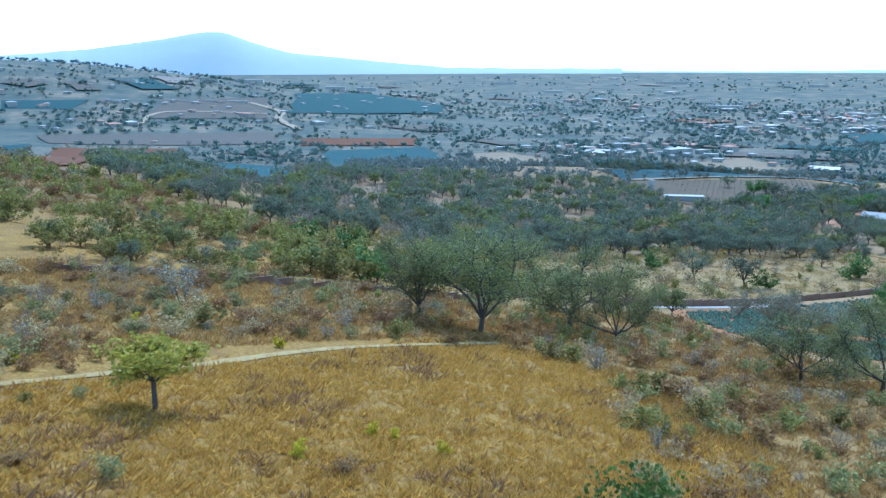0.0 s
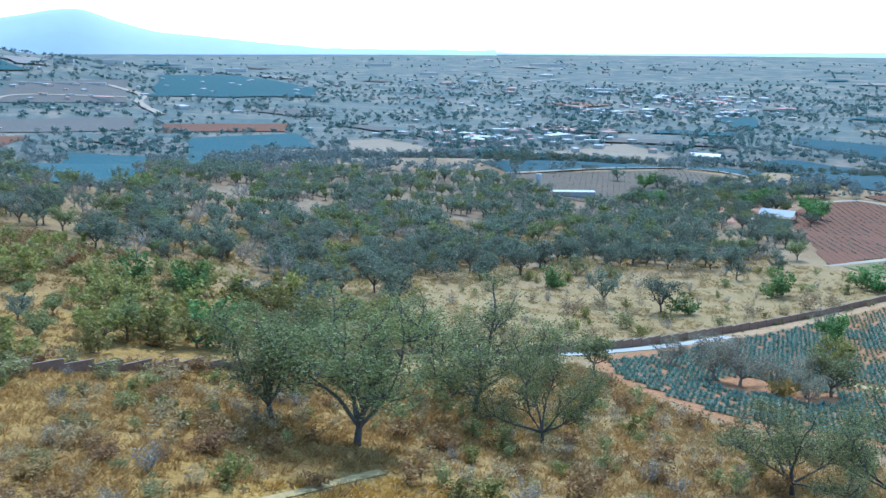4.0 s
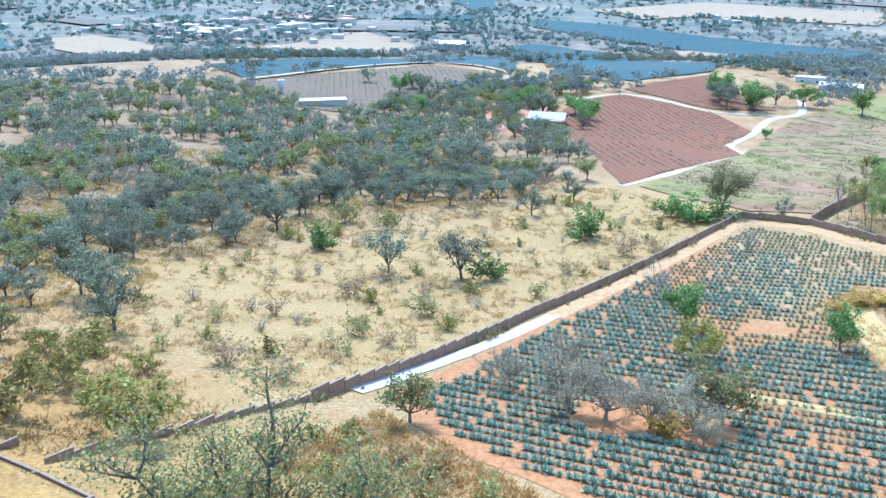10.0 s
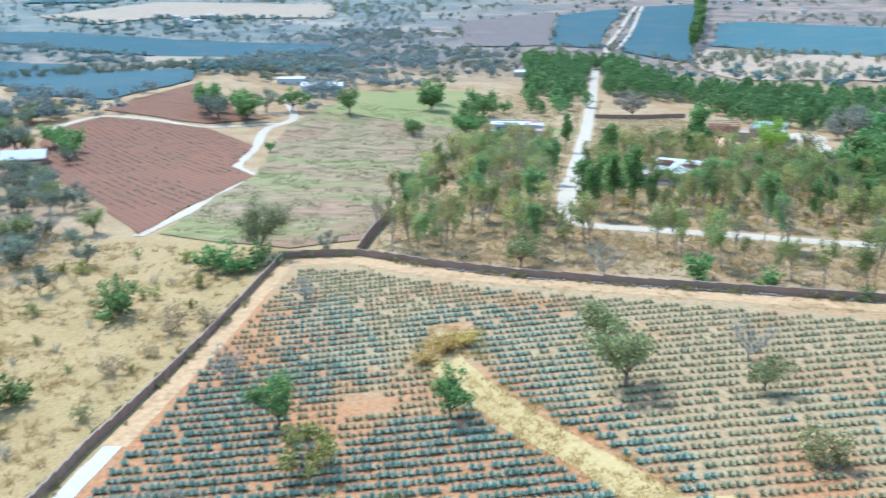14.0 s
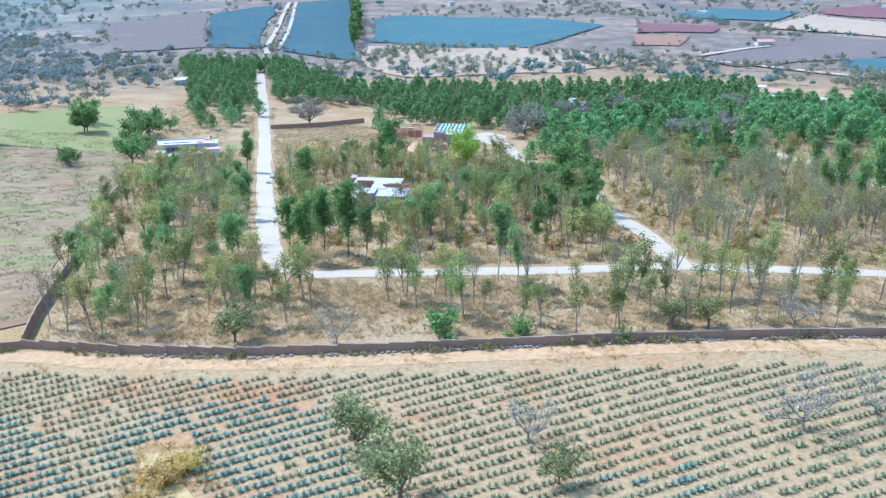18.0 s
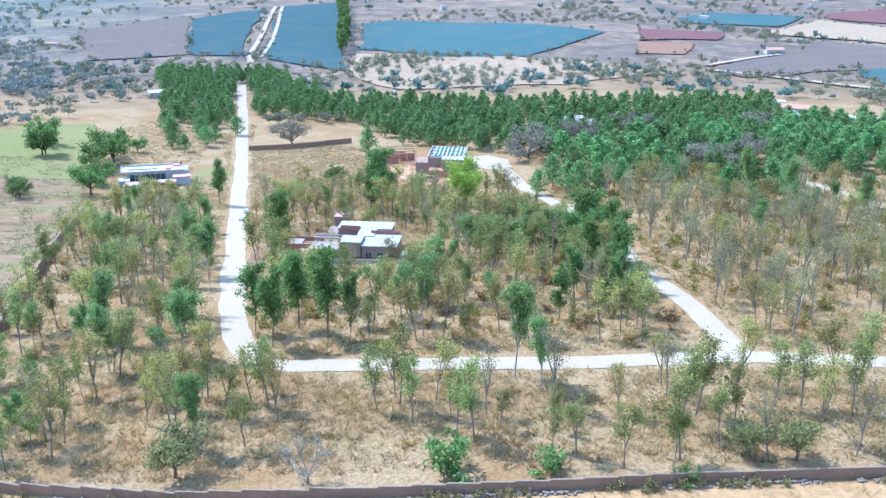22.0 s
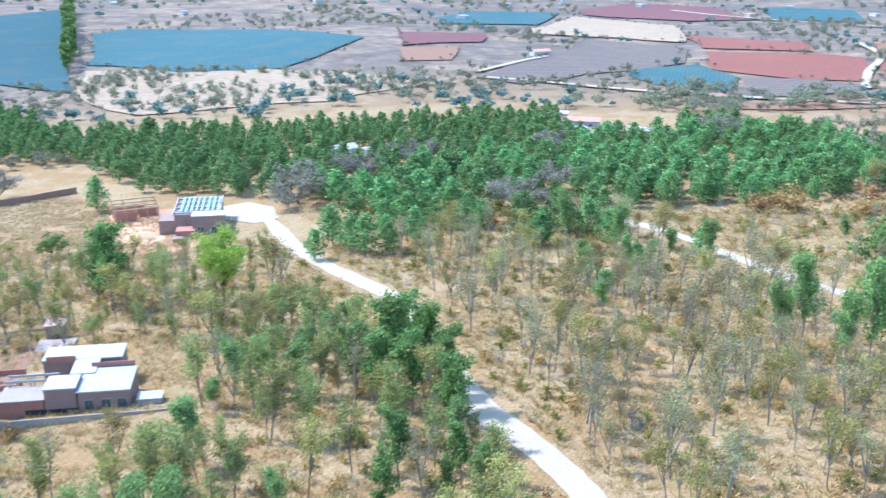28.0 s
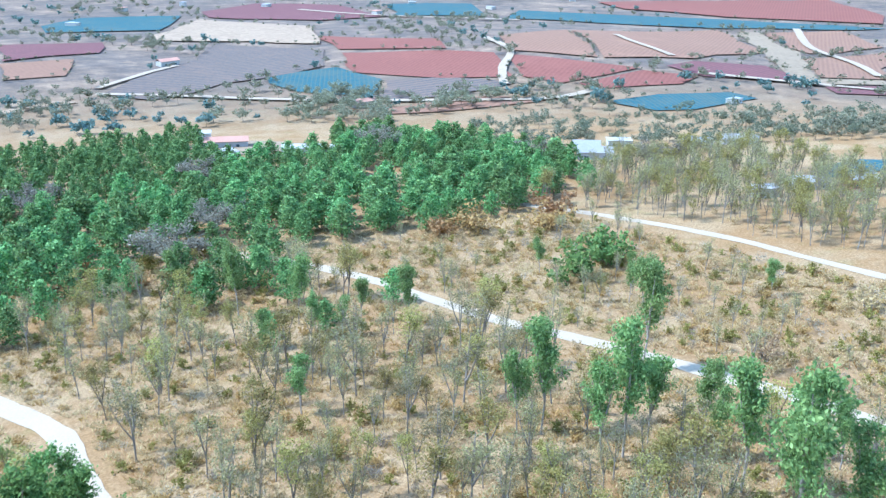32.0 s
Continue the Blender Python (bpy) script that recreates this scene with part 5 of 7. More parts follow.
for x, y, h in ((-44, 46, 9.8), (-38, 48, 10.4), (-32, 51, 7.5), (-27, 55, 9.0), (-23, 52, 5), (-58, 46, 7), (-57, 60, 7.5)):
    plant("dome_tree", x, y, h, 1.1, "leafless grey-tan tree standing among agave rows")
plant("straw_bush", -29, 51, 3.6, 1.3, "straw-yellow bush among agave rows")
plant("olive_tree", -46.5, 84, 8.5, 1.1, "olive-tan tree standing among agave rows")
plant("straw_bush", -43, 134, 3.2, 1.6, "heap of straw-yellow bushes beside the grass strip")
plant("straw_bush", -40, 138, 2.6, 1.6, "heap of straw-yellow bushes beside the grass strip")
plant("straw_bush", -44, 128, 2.2, 1.5, "heap of straw-yellow bushes beside the grass strip")
for x, y, h in ((-85, 158, 6.5), (-79, 114, 7.5), (13.6, 140.5, 8.5), (57, 141.5, 11), (40, 117.5, 5), (70.6, 147, 8), (-21, 184, 8), (70, 185, 8)):
    plant("bare_tree", x, y, h, 1.05, "leafless greyish tree standing among agave rows")
for x, y, h in ((-26, 61, 10), (-54, 23, 8), (-6, 125, 12), (-13.5, 140.5, 10), (17, 128, 6.5), (-42, 188, 9), (53, 185, 8), (46, 186, 7)):
    plant("leafy_tree", x, y, h, 1.1, "grey-green leafy tree standing alone")
for x, y, h in ((-58.8, 97, 9), (-32, 106.5, 8)):
    plant("broad_tree", x, y, h, 0.9, "dense dark green tree among agave rows")
for x, y, h in ((-24, 244, 20), (-35, 241, 17), (-40, 250, 15), (-31, 252, 17), (-20, 252, 12), (41, 316, 15), (45, 306, 17), (46, 299, 12), (45, 290, 16), (30, 263, 13), (39, 260, 11), (47, 321, 13), (37, 302, 20), (38, 290, 16), (42, 275, 16), (35, 254, 8), (25, 251, 11), (-45, 321, 20), (-21, 403, 24), (-25, 410, 18), (30, 303, 14), (-86, 433, 17), (40, 311, 18), (33, 296, 15)):
    plant("dense_gum_tree", x, y, h, 0.95)
for x, y, h in ((13, 219, 16), (17, 213, 12), (-4, 243, 15), (11, 255, 9), (122, 297, 19), (119, 300, 14), (126, 281, 21), (133, 282, 14), (122, 282, 15), (141, 277, 13), (131, 261, 19), (138, 271, 11), (149, 256, 11), (121.5, 244.5, 24), (126, 248, 20), (129, 241, 17), (103, 369, 11), (113, 405, 17), (105, 430, 13), (121, 387, 16), (133, 377, 10), (140, 366, 13), (119, 374, 10), (158, 307, 21)):
    plant("leafy_gum_tree", x, y, h * 1.12, 0.85)
plant("lime_tree", 9, 397, 18, 0.85)
for x, y, h in ((43, 514, 15), (-76, 572, 12), (117, 463, 13), (141, 485, 11), (72, 534, 12), (98, 549, 12), (164, 550, 12), (248, 558, 13), (286, 486, 12), (318, 451, 13)):
    plant("purple_tree", x, y, h * 1.18, 1.2)
for x, y, h in ((47, 448, 13), (51, 438, 12), (39, 433, 10), (55, 432, 13), (63, 435, 11), (73, 438, 12), (70, 477, 15), (77, 469, 16), (84, 466, 14), (110, 419, 12), (120, 431, 14), (126, 420, 13), (127, 405, 12), (108, 376, 9), (123, 377, 8), (147, 384, 9), (113, 443, 12), (106, 476, 14), (106, 431, 12), (108, 416, 11), (121, 423, 12), (136, 430, 13), (85, 481, 15), (74, 458, 13), (62, 427, 11), (94, 472, 13), (136, 441, 13), (-25, 451, 15), (-34, 538, 14), (58, 470, 13), (66, 455, 12), (95, 452, 12), (90, 440, 10), (48, 462, 11), (66, 495, 14), (80, 495, 14), (96, 495, 15), (113, 493, 14), (104, 483, 15)):
    plant("pine_tree", x, y, h * 1.05, rnd.uniform(1.0, 1.25), group="pine wood")
for x, y, h in ((190, 376, 10), (217, 320, 9), (124, 370, 10), (101, 363, 11), (95, 336, 12)):
    plant("leafy_gum_tree", x, y, h, 1.0)
plant("green_bush", 211, 373, 6.5, 1.6, "wide green and rusty leafy bush in dry scrub")
plant("leafy_gum_tree", 189, 341, 13, 0.7, "slender bright green tree with a bare leaning trunk")
for x, y, h in ((224, 412, 8), (204, 424, 8), (194, 430, 6), (237, 424, 8)):
    plant("rust_bush", x, y, h, 1.2)
for x, y, h in ((-190, 526, 15), (-167, 440, 8.5), (-45, 477, 8.5), (-152, 514, 19), (-142, 450, 14), (-222, 481, 14), (-196, 551, 14), (-204, 356, 5.3), (-156, 500, 15), (-158, 530, 14), (-146, 470, 12)):
    plant("broad_tree", x, y, h)

# ---------------------------------------------------------------- woods and scrub
WOOD = [(-471, 101), (-446, 215), (-361, 225), (-290, 262), (-195, 212), (-172, 190), (-180, 155), (-190, 90), (-165, 35), (-145, 0), (-140, -45), (-190, -75), (-240, -110), (-300, -140), (-420, -150), (-460, 0)]
CROPS = [f[5] for f in FIELDS]


def off_crops(places):
    """The places that lie on no field."""
    return [p for p in places if not any(inside(c, p[0], p[1]) for c in CROPS)]


places = off_crops(scatter(WOOD, 7.7, 3, 0.82, 4.6, scale=0.03))
WOOD_NORTH = [(-362, 240), (-392, 322), (-415, 392), (-345, 398), (-338, 352), (-322, 340), (-300, 312), (-282, 289), (-205, 231), (-176, 200), (-200, 216), (-290, 266)]
north = off_crops(scatter(WOOD_NORTH, 9, 4, 0.6, 5.0))
for x, y in north:
    sow(rnd.choice(("grey_tree", "grey_tree", "leafy_tree")), x, y, rnd.uniform(6, 9), 1.1, "dry woodland", 90)
places.sort(key=lambda p: -p[0])
for k, (x, y) in enumerate(places[:270]):
    plant(rnd.choice(("grey_tree", "grey_tree", "grey_tree", "leafy_tree", "bare_tree", "grey_tree", "olive_tree" if y < 20 else "grey_tree")), x, y, rnd.uniform(5, 9), rnd.uniform(1.0, 1.3), group="dry woodland")
rest = [(x, y, rnd.uniform(5.5, 9)) for x, y in places[270:]]
mass("woodland_grey", "grey_tree", rest[::2], "far part of the dry grey-green woodland", "woodland", 0.32, None, True)
mass("woodland_green", "leafy_tree", rest[1::4], "green trees in the far woodland", "woodland", 0.3, None, True)
mass("woodland_bare", "bare_tree", rest[3::4], "leafless grey trees in the far woodland", "woodland", 0.8, None, True)
for x, y in scatter([(-117, -78), (-118, -38), (-132, -12), (-93, 3), (-78, -8), (-64, -48), (-40, -80), (-36, -130), (-40, -190), (-140, -200)], 10.5, 5, 0.75):
    plant(rnd.choice(("olive_tree", "olive_tree", "leafy_tree", "grey_tree", "olive_bush")), x, y, rnd.uniform(4.0, 7.5), 1.15, group="scrub on the hill")
for x, y in scatter([(-46, -80), (-44, -30), (-58, 14), (-10, 18), (40, 46), (150, 34), (150, -50), (90, -70), (40, -42), (12, -62), (28, -104), (60, -132), (90, -160), (60, -190), (-30, -190)], 5.0, 6, 0.72, 2.6, 4.0, 0.05):
    k = rnd.choice(("grey_bush", "grey_bush", "dry_bush", "dry_bush", "olive_bush", "rust_bush", "rust_bush", "bare_bush"))
    sow(k, x, y, rnd.uniform(1.3, 3.2), rnd.uniform(1.0, 1.4), "scrub on the hill", 90)
for x, y in scatter([(-110, 186), (-91, 80), (-72, 20), (-78, 0), (-130, 0), (-165, 40), (-188, 90), (-178, 160), (-165, 195)], 9.5, 8, 0.7, 4.0, 4.0, 0.05):
    sow(rnd.choice(("dry_bush", "dry_bush", "grey_bush", "bare_bush", "olive_bush")), x, y, rnd.uniform(1.4, 3.2), rnd.uniform(1.0, 1.3), "shrubs in the pale field", 150)
slope = scatter([(-118, -40), (-140, -45), (-190, -75), (-240, -110), (-300, -140), (-320, -210), (-140, -210), (-122, -80)], 5.6, 10, 0.85, 3.0, 4.0, 0.04)
for k, name in enumerate(("olive_bush", "grey_bush", "rust_bush", "olive_bush")):
    mass("slope_" + name.replace("bush", "scrub"), name, [(x, y, rnd.uniform(1.5, 4.5)) for x, y in slope[k::4]], KINDS[name][1] + " on the far slope", "shrubs", 0.5)
for x, y in scatter([(60, -112), (110, -60), (150, -75), (130, -160), (70, -150)], 13, 9, 0.75, 4.0, 4.0, 0.05):
    plant(rnd.choice(("olive_bush", "grey_bush", "rust_bush")), x, y, rnd.uniform(1.2, 2.4), 1.2, group="scrub on the hill")

for x, y, h in ((79, -97, 1.5), (71, -88, 1.3), (76, -82, 1.3), (48, -124, 1.5), (72, -86, 1.2), (30, -91, 1.4), (20, -110, 1.5)):
    plant("flowering_bush", x, y, h)
for x, y in scatter([(18, -122), (24, -104), (50, -101), (60, -112), (68, -122), (64, -140), (40, -140)], 3.6, 63, 0.85, 2.0, 1.5, 0.06):
    sow(rnd.choice(("rust_bush", "rust_bush", "dry_bush", "olive_bush", "grey_bush")), x, y, rnd.uniform(0.9, 2.0), rnd.uniform(1.0, 1.4), "scrub on the hill", 150)
for x, y in scatter([(-20, 236), (46, 234), (44, 300), (44, 350), (20, 370), (-2, 340), (-4, 290)], 6.4, 64, 0.85, 3.4, 5.5, 0.03):
    plant(rnd.choice(("gum_tree", "dry_gum_tree", "gum_tree", "leafy_gum_tree", "dry_gum_tree")), x, y, rnd.uniform(7, 14), rnd.uniform(0.95, 1.25), group="trees in the lot")

GUM_LEFT = [(-85, 192), (-95, 245), (-120, 355), (-128, 420), (-95, 425), (-75, 380), (-58, 290), (-50, 245), (-40, 222), (-20, 220), (-30, 190)]
GUM_FRONT = [(-30, 186), (-18, 219), (60, 217), (170, 208), (170, 184), (60, 183)]
GUM_MID = [(-38, 238), (50, 235), (47, 300), (44, 350), (22, 425), (0, 445), (-72, 460), (-66, 400), (-52, 320)]
GUM_RIGHT = [(62, 234), (164, 226), (150, 350), (140, 425), (64, 440), (62, 370)]
GUM_EAST = [(262, 280), (330, 320), (350, 440), (300, 470), (258, 430), (240, 440), (258, 360)]
for poly, sp, seed, mixk, grp in ((GUM_LEFT, 7.4, 21, ("gum_tree", "dry_gum_tree", "dry_gum_tree", "gum_tree", "bare_gum_tree", "leafy_gum_tree", "rust_bush"), "trees in the lot"),
                                  (GUM_FRONT, 7.7, 22, ("gum_tree", "dry_gum_tree", "bare_gum_tree", "gum_tree", "dry_bush"), "trees in the lot"),
                                  (GUM_MID, 8.1, 23, ("gum_tree", "dry_gum_tree", "bare_gum_tree", "rust_bush", "gum_tree"), "trees in the lot"),
                                  (GUM_RIGHT, 6.1, 24, ("bare_gum_tree", "bare_gum_tree", "bare_gum_tree", "dry_gum_tree", "dry_bush", "bare_bush", "olive_bush", "dry_bush"), "trees in the scrub"),
                                  (GUM_EAST, 5.4, 25, ("bare_gum_tree", "bare_gum_tree", "dry_gum_tree", "bare_gum_tree", "dry_bush"), "thin trees behind the track")):
    for x, y in scatter(poly, sp, seed, 0.72, 3.5, 5.5, 0.03):
        k = rnd.choice(mixk)
        sow(k, x, y, rnd.uniform(7, 15.5) if "gum" in k else (rnd.uniform(4, 7) if "tree" in k else rnd.uniform(1.3, 3.0)), rnd.uniform(0.9, 1.25), grp, 170)
for x, y in scatter([(164, 240), (240, 290), (244, 400), (200, 430), (155, 440), (166, 330)], 6.5, 26, 0.72, 3.0, 5.0, 0.04):
    k = rnd.choice(("bare_gum_tree", "dry_bush", "bare_bush", "olive_bush", "dry_bush"))
    sow(k, x, y, rnd.uniform(5, 10) if "tree" in k else rnd.uniform(1.5, 3.2), 1.1, "trees in the scrub", 170)
for x, y in scatter([(60, 455), (64, 440), (150, 440), (130, 470), (100, 500), (60, 500)], 9.0, 29, 0.7, 4.0, 5.0, 0.04):
    sow(rnd.choice(("bare_gum_tree", "olive_bush", "rust_bush", "dry_gum_tree")), x, y, rnd.uniform(3, 6), 1.2, "trees in the scrub", 170)
SCRUB = [(-38, 238), (160, 226), (240, 290), (244, 420), (150, 445), (62, 445), (20, 470), (-60, 455), (-66, 400), (-52, 320)]
low = scatter(SCRUB, 4.4, 28, 0.7, 1.8, 5.0, 0.05)
for k, name in enumerate(("dry_bush", "olive_bush", "rust_bush", "bare_bush", "dry_bush")):
    mass("low_" + name.replace("bush", "scrub"), name, [(x, y, rnd.uniform(0.9, 2.4)) for x, y in low[k::5]], "low " + KINDS[name][1], "shrubs", 0.4)
for k, some in LEFT.items():
    mass(k + "s", k, some, "more of the " + KINDS[k][1], KINDS[k][0] + "s", 0.7 if "tree" in k else 0.5, None, "tree" in k)

PINES = [(-234, 902), (-132, 877), (-60, 710), (48, 668), (160, 645), (225, 636), (280, 585), (302, 528), (296, 446), (242, 428), (180, 437), (150, 455), (130, 470), (112, 440), (72, 446), (62, 500), (36, 528), (-20, 552), (-50, 640), (-113, 663), (-130, 600), (-165, 655)]
places = scatter(PINES, 8.8, 31, 0.5, 5.5, 6.0)
places.sort(key=lambda p: p[1] - 0.3 * p[0])
for x, y in places[:300]:
    plant("pine_tree", x, y, rnd.uniform(9, 14), rnd.uniform(1.0, 1.35), group="pine wood")
mass("pine_wood_far", "pine_tree", [(x, y, rnd.uniform(8.5, 13)) for x, y in places[300:]], "dense green pine wood behind the lots", "pine wood", 0.55)

# ---------------------------------------------------------------- trees beyond the lots
for x, y, h in ((-268, 418, 13), (-262, 432, 14), (-278, 426, 13), (-255, 424, 12), (-288, 440, 14), (-272, 445, 13), (-262, 458, 12), (-296, 452, 13), (-252, 470, 13), (-300, 330, 11), (-312, 318, 12), (-285, 325, 10), (-322, 306, 11), (-278, 312, 9), (-330, 326, 11), (-268, 300, 7), (-390, 300, 10), (-398, 308, 11), (-404, 296, 10), (-384, 308, 9), (-410, 310, 10), (-440, 300, 9), (-372, 292, 8), (-365, 262, 10), (-356, 252, 9), (-345, 262, 10)):
    plant(rnd.choice(("broad_tree", "grey_tree", "broad_tree")), x, y, h, 1.15, group="trees round the ploughed field")
for x, y, h in ((-128, 552, 9), (-136, 560, 9), (-120, 566, 11), (-140, 580, 12), (-128, 590, 12), (-118, 580, 10), (-146, 596, 12), (-152, 610, 12), (-110, 600, 11)):
    plant("pine_tree", x, y, h, 1.25, group="pine wood")
EDGE_RNG = random.Random(52)
edging = []
for f in FIELDS:
    if f[2] < 0.5 or f[0] in ("dry_pasture",) or f[2] > 1.4:
        continue
    for (x1, y1), (x2, y2) in zip(f[5], f[5][1:] + f[5][:1]):
        n = int(math.hypot(x2 - x1, y2 - y1) / 13)
        for j in range(n):
            u = (j + EDGE_RNG.random()) / n
            x, y = x1 + (x2 - x1) * u + EDGE_RNG.gauss(0, 3), y1 + (y2 - y1) * u + EDGE_RNG.gauss(0, 3)
            if noise.noise((x * 0.015, y * 0.015, 9)) > -0.15:
                edging.append((x, y, EDGE_RNG.choice((1.5, 2, 2.5, 3, 3.5, 5))))
mass("field_hedges", "grey_tree", edging, "low shrubs and small trees along field edges", "shrubs", 0.07, L_FARDRY)
FIELD_POLYS = [f[5] for f in FIELDS if f[0] != "dry_pasture"]


def far_places(n, seed, near, far, b0, b1, clump, spread=0.006):
    """Places on the plain, thicker in some stretches, off the crop fields."""
    rng, out = random.Random(seed), []
    tries = 0
    while len(out) < n and tries < n * 40:
        tries += 1
        r = near + (far - near) * rng.random() ** 1.3
        a = radians(rng.uniform(b0, b1))
        x, y = r * math.sin(a), 100 + r * math.cos(a)
        if noise.noise((x * spread, y * spread, seed)) < clump or any(inside(p, x, y) for p in FIELD_POLYS) or inside(PINES, x, y) or inside(WOOD, x, y):
            continue
        if not clear(x, y, 8, 0):
            continue
        out.append((x, y, rng.uniform(3.5, 8.5)))
    return out


mass("mid_trees_west", "grey_tree", far_places(1700, 40, 440, 1050, -102, -22, -0.14, 0.008), "grey-green trees between the western fields", "trees", 0.08, L_HAZED_GREY)
mass("far_trees_west", "broad_tree", far_places(3000, 41, 600, 2500, -102, -30, -0.12, 0.006), "hazy green trees scattered over the western plain", "trees", 0.035, L_HAZED)
mass("far_scrub_west", "grey_tree", far_places(2600, 42, 700, 2300, -102, -22, -0.15, 0.004), "grey-green scrub between far fields", "trees", 0.04, L_HAZED_GREY)
mass("far_trees_north", "broad_tree", far_places(420, 43, 620, 1900, -30, 52, 0.05), "hazy green trees along far field edges", "trees", 0.07, L_HAZED)
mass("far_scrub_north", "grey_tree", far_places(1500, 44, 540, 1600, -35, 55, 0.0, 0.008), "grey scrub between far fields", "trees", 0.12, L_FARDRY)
mass("far_trees_horizon", "broad_tree", far_places(2200, 45, 1500, 3800, -104, 30, -0.05, 0.003), "tree belts across the hazy plain", "trees", 0.015, L_HAZED)
mass("tree_row", "dense_gum_tree", [(-84 - 0.085 * (y - 1000) + rnd.uniform(-4, 4), y, rnd.uniform(16, 26)) for y in range(1000, 1480, 11)], "row of tall trees along a field edge", "trees", 0.12)
mass("pasture_shrubs", "grey_bush", [(x, y, rnd.uniform(3, 6)) for x, y in scatter([(-70, 990), (95, 870), (180, 812), (90, 772), (-28, 780), (-62, 855)], 11, 46, 0.85, 3.0)], "dark shrubs dotted over the pale pasture", "shrubs", 0.5, L_FARDRY)
EAST_BELT = [(296, 560), (330, 610), (420, 590), (560, 480), (640, 400), (560, 360), (420, 440), (340, 470)]
mass("belt_east", "grey_tree", [(x, y, rnd.uniform(5, 8.5)) for x, y in scatter(EAST_BELT, 16, 47, 0.8)], "belt of grey-green trees beyond the lots", "trees", 0.35)
mass("belt_north", "purple_tree", [(x, y, rnd.uniform(7, 11)) for x, y in scatter([(225, 700), (300, 620), (420, 620), (400, 700), (300, 760)], 15, 48, 0.85)], "bare grey trees behind the pine wood", "trees", 0.2, L_FARDRY)
mass("belt_northwest", "broad_tree", [(x, y, rnd.uniform(5, 8.5)) for x, y in scatter([(-240, 905), (-330, 960), (-430, 900), (-380, 740), (-250, 640), (-215, 700), (-180, 790)], 24, 49, 0.9)], "scattered grey-green trees on rough ground", "trees", 0.2, L_HAZED_GREY)
mass("belt_west", "grey_tree", [(x, y, rnd.uniform(5, 8.5)) for x, y in scatter([(-480, 240), (-520, 235), (-650, 330), (-610, 480), (-700, 640), (-450, 780), (-350, 640), (-300, 545), (-345, 545), (-420, 600), (-560, 620), (-640, 560), (-530, 300)], 15, 50, 0.8)], "grey-green tree belt among the western fields", "trees", 0.25)

foot = random.Random(91)
line = [(-100 + k * 1.7 + foot.uniform(-1, 1), 0) for k in range(140)]
weeds = []
for x, _ in line:
    y = np.interp(x, [-106.6, -97, -87.5, -65, -40, -15, 15, 50, 90, 130], [188, 190.5, 192.5, 186, 180.5, 179, 178.5, 179.5, 180.5, 181]) - foot.uniform(0.7, 2.2)
    if noise.noise((x * 0.08, 3, 1)) > -0.1:
        weeds.append((x, float(y), foot.uniform(0.6, 1.7)))
for k in range(150):
    y = -20 + k * 1.3
    x = float(np.interp(y, [-26, -12, 2, 16, 30, 46, 60, 82, 108, 132, 160, 187.5], [-63, -65, -68, -69, -72, -76, -80, -86, -91, -95.5, -101, -106.8])) + foot.choice((-1.6, 1.3)) * foot.uniform(0.7, 1.5)
    if noise.noise((y * 0.07, 5, 1)) > 0.0:
        weeds.append((x, y, foot.uniform(0.5, 1.5)))
mass("wall_weeds", "grey_bush", weeds, "dry weeds growing along the foot of the brick wall", "weeds", 0.35)

# ---------------------------------------------------------------- agaves
def rosette(seed, leaves, radius, height):
    """An agave: stiff folded leaves that rise and taper from one heart."""
    nr = np.random.default_rng(seed)
    vs, fs = [], []
    for k in range(leaves):
        a, u = k * 2.4 + nr.uniform(-0.2, 0.2), k / (leaves - 1)
        tilt = radians(78 - 62 * u)
        ln = radius * (1.0 - 0.15 * u) * nr.uniform(0.85, 1.1)
        d = np.array([math.cos(a) * math.sin(tilt), math.sin(a) * math.sin(tilt), math.cos(tilt) * height / radius])
        s = np.array([-math.sin(a), math.cos(a), 0.0]) * radius * 0.15
        b = np.array([math.cos(a), math.sin(a), 0]) * radius * 0.1 + [0, 0, 0.05]
        mid = b + d * ln * 0.45
        o = len(vs)
        vs += [b - s * 0.7, b + [0, 0, -0.05], b + s * 0.7, mid - s + [0, 0, 0.05], mid + [0, 0, -0.04], mid + s + [0, 0, 0.05], b + d * ln]
        fs += [(o, o + 1, o + 4, o + 3), (o + 1, o + 2, o + 5, o + 4), (o + 3, o + 4, o + 6), (o + 4, o + 5, o + 6)]
    return np.array(vs), fs


AGAVES = [rosette(s, 12, 1.0, 0.95) for s in (1, 2, 3)]
AGAVE_MESH = [mesh_of("agave_plant", v, f, L_AGAVE) for v, f in AGAVES]
SMALL = [rosette(s, 10, 0.78, 0.85) for s in (4, 5)]
AGAVE_FIELD = [(-62, 32), (-50, 25), (-30, 25), (-13, 27), (2, 43), (40, 55), (120, 44), (148, 90), (148, 168), (80, 167), (20, 166), (-40, 170), (-65, 175), (-87, 180), (-97, 178), (-87, 120), (-75, 70)]
GAP = [(-45, 144), (-42, 131), (-31, 118.5), (-20, 107.5), (-9, 99), (2, 89.5), (16, 77), (40, 62)]
CLUMP = [(-37, 50, 7), (-27, 56, 6), (-48, 108, 5)]
LUSH = (-38, 147, 19, 13)
rr = random.Random(77)
ca, sa = math.cos(radians(25)), math.sin(radians(25))
lush, dusty, single = [], [], []
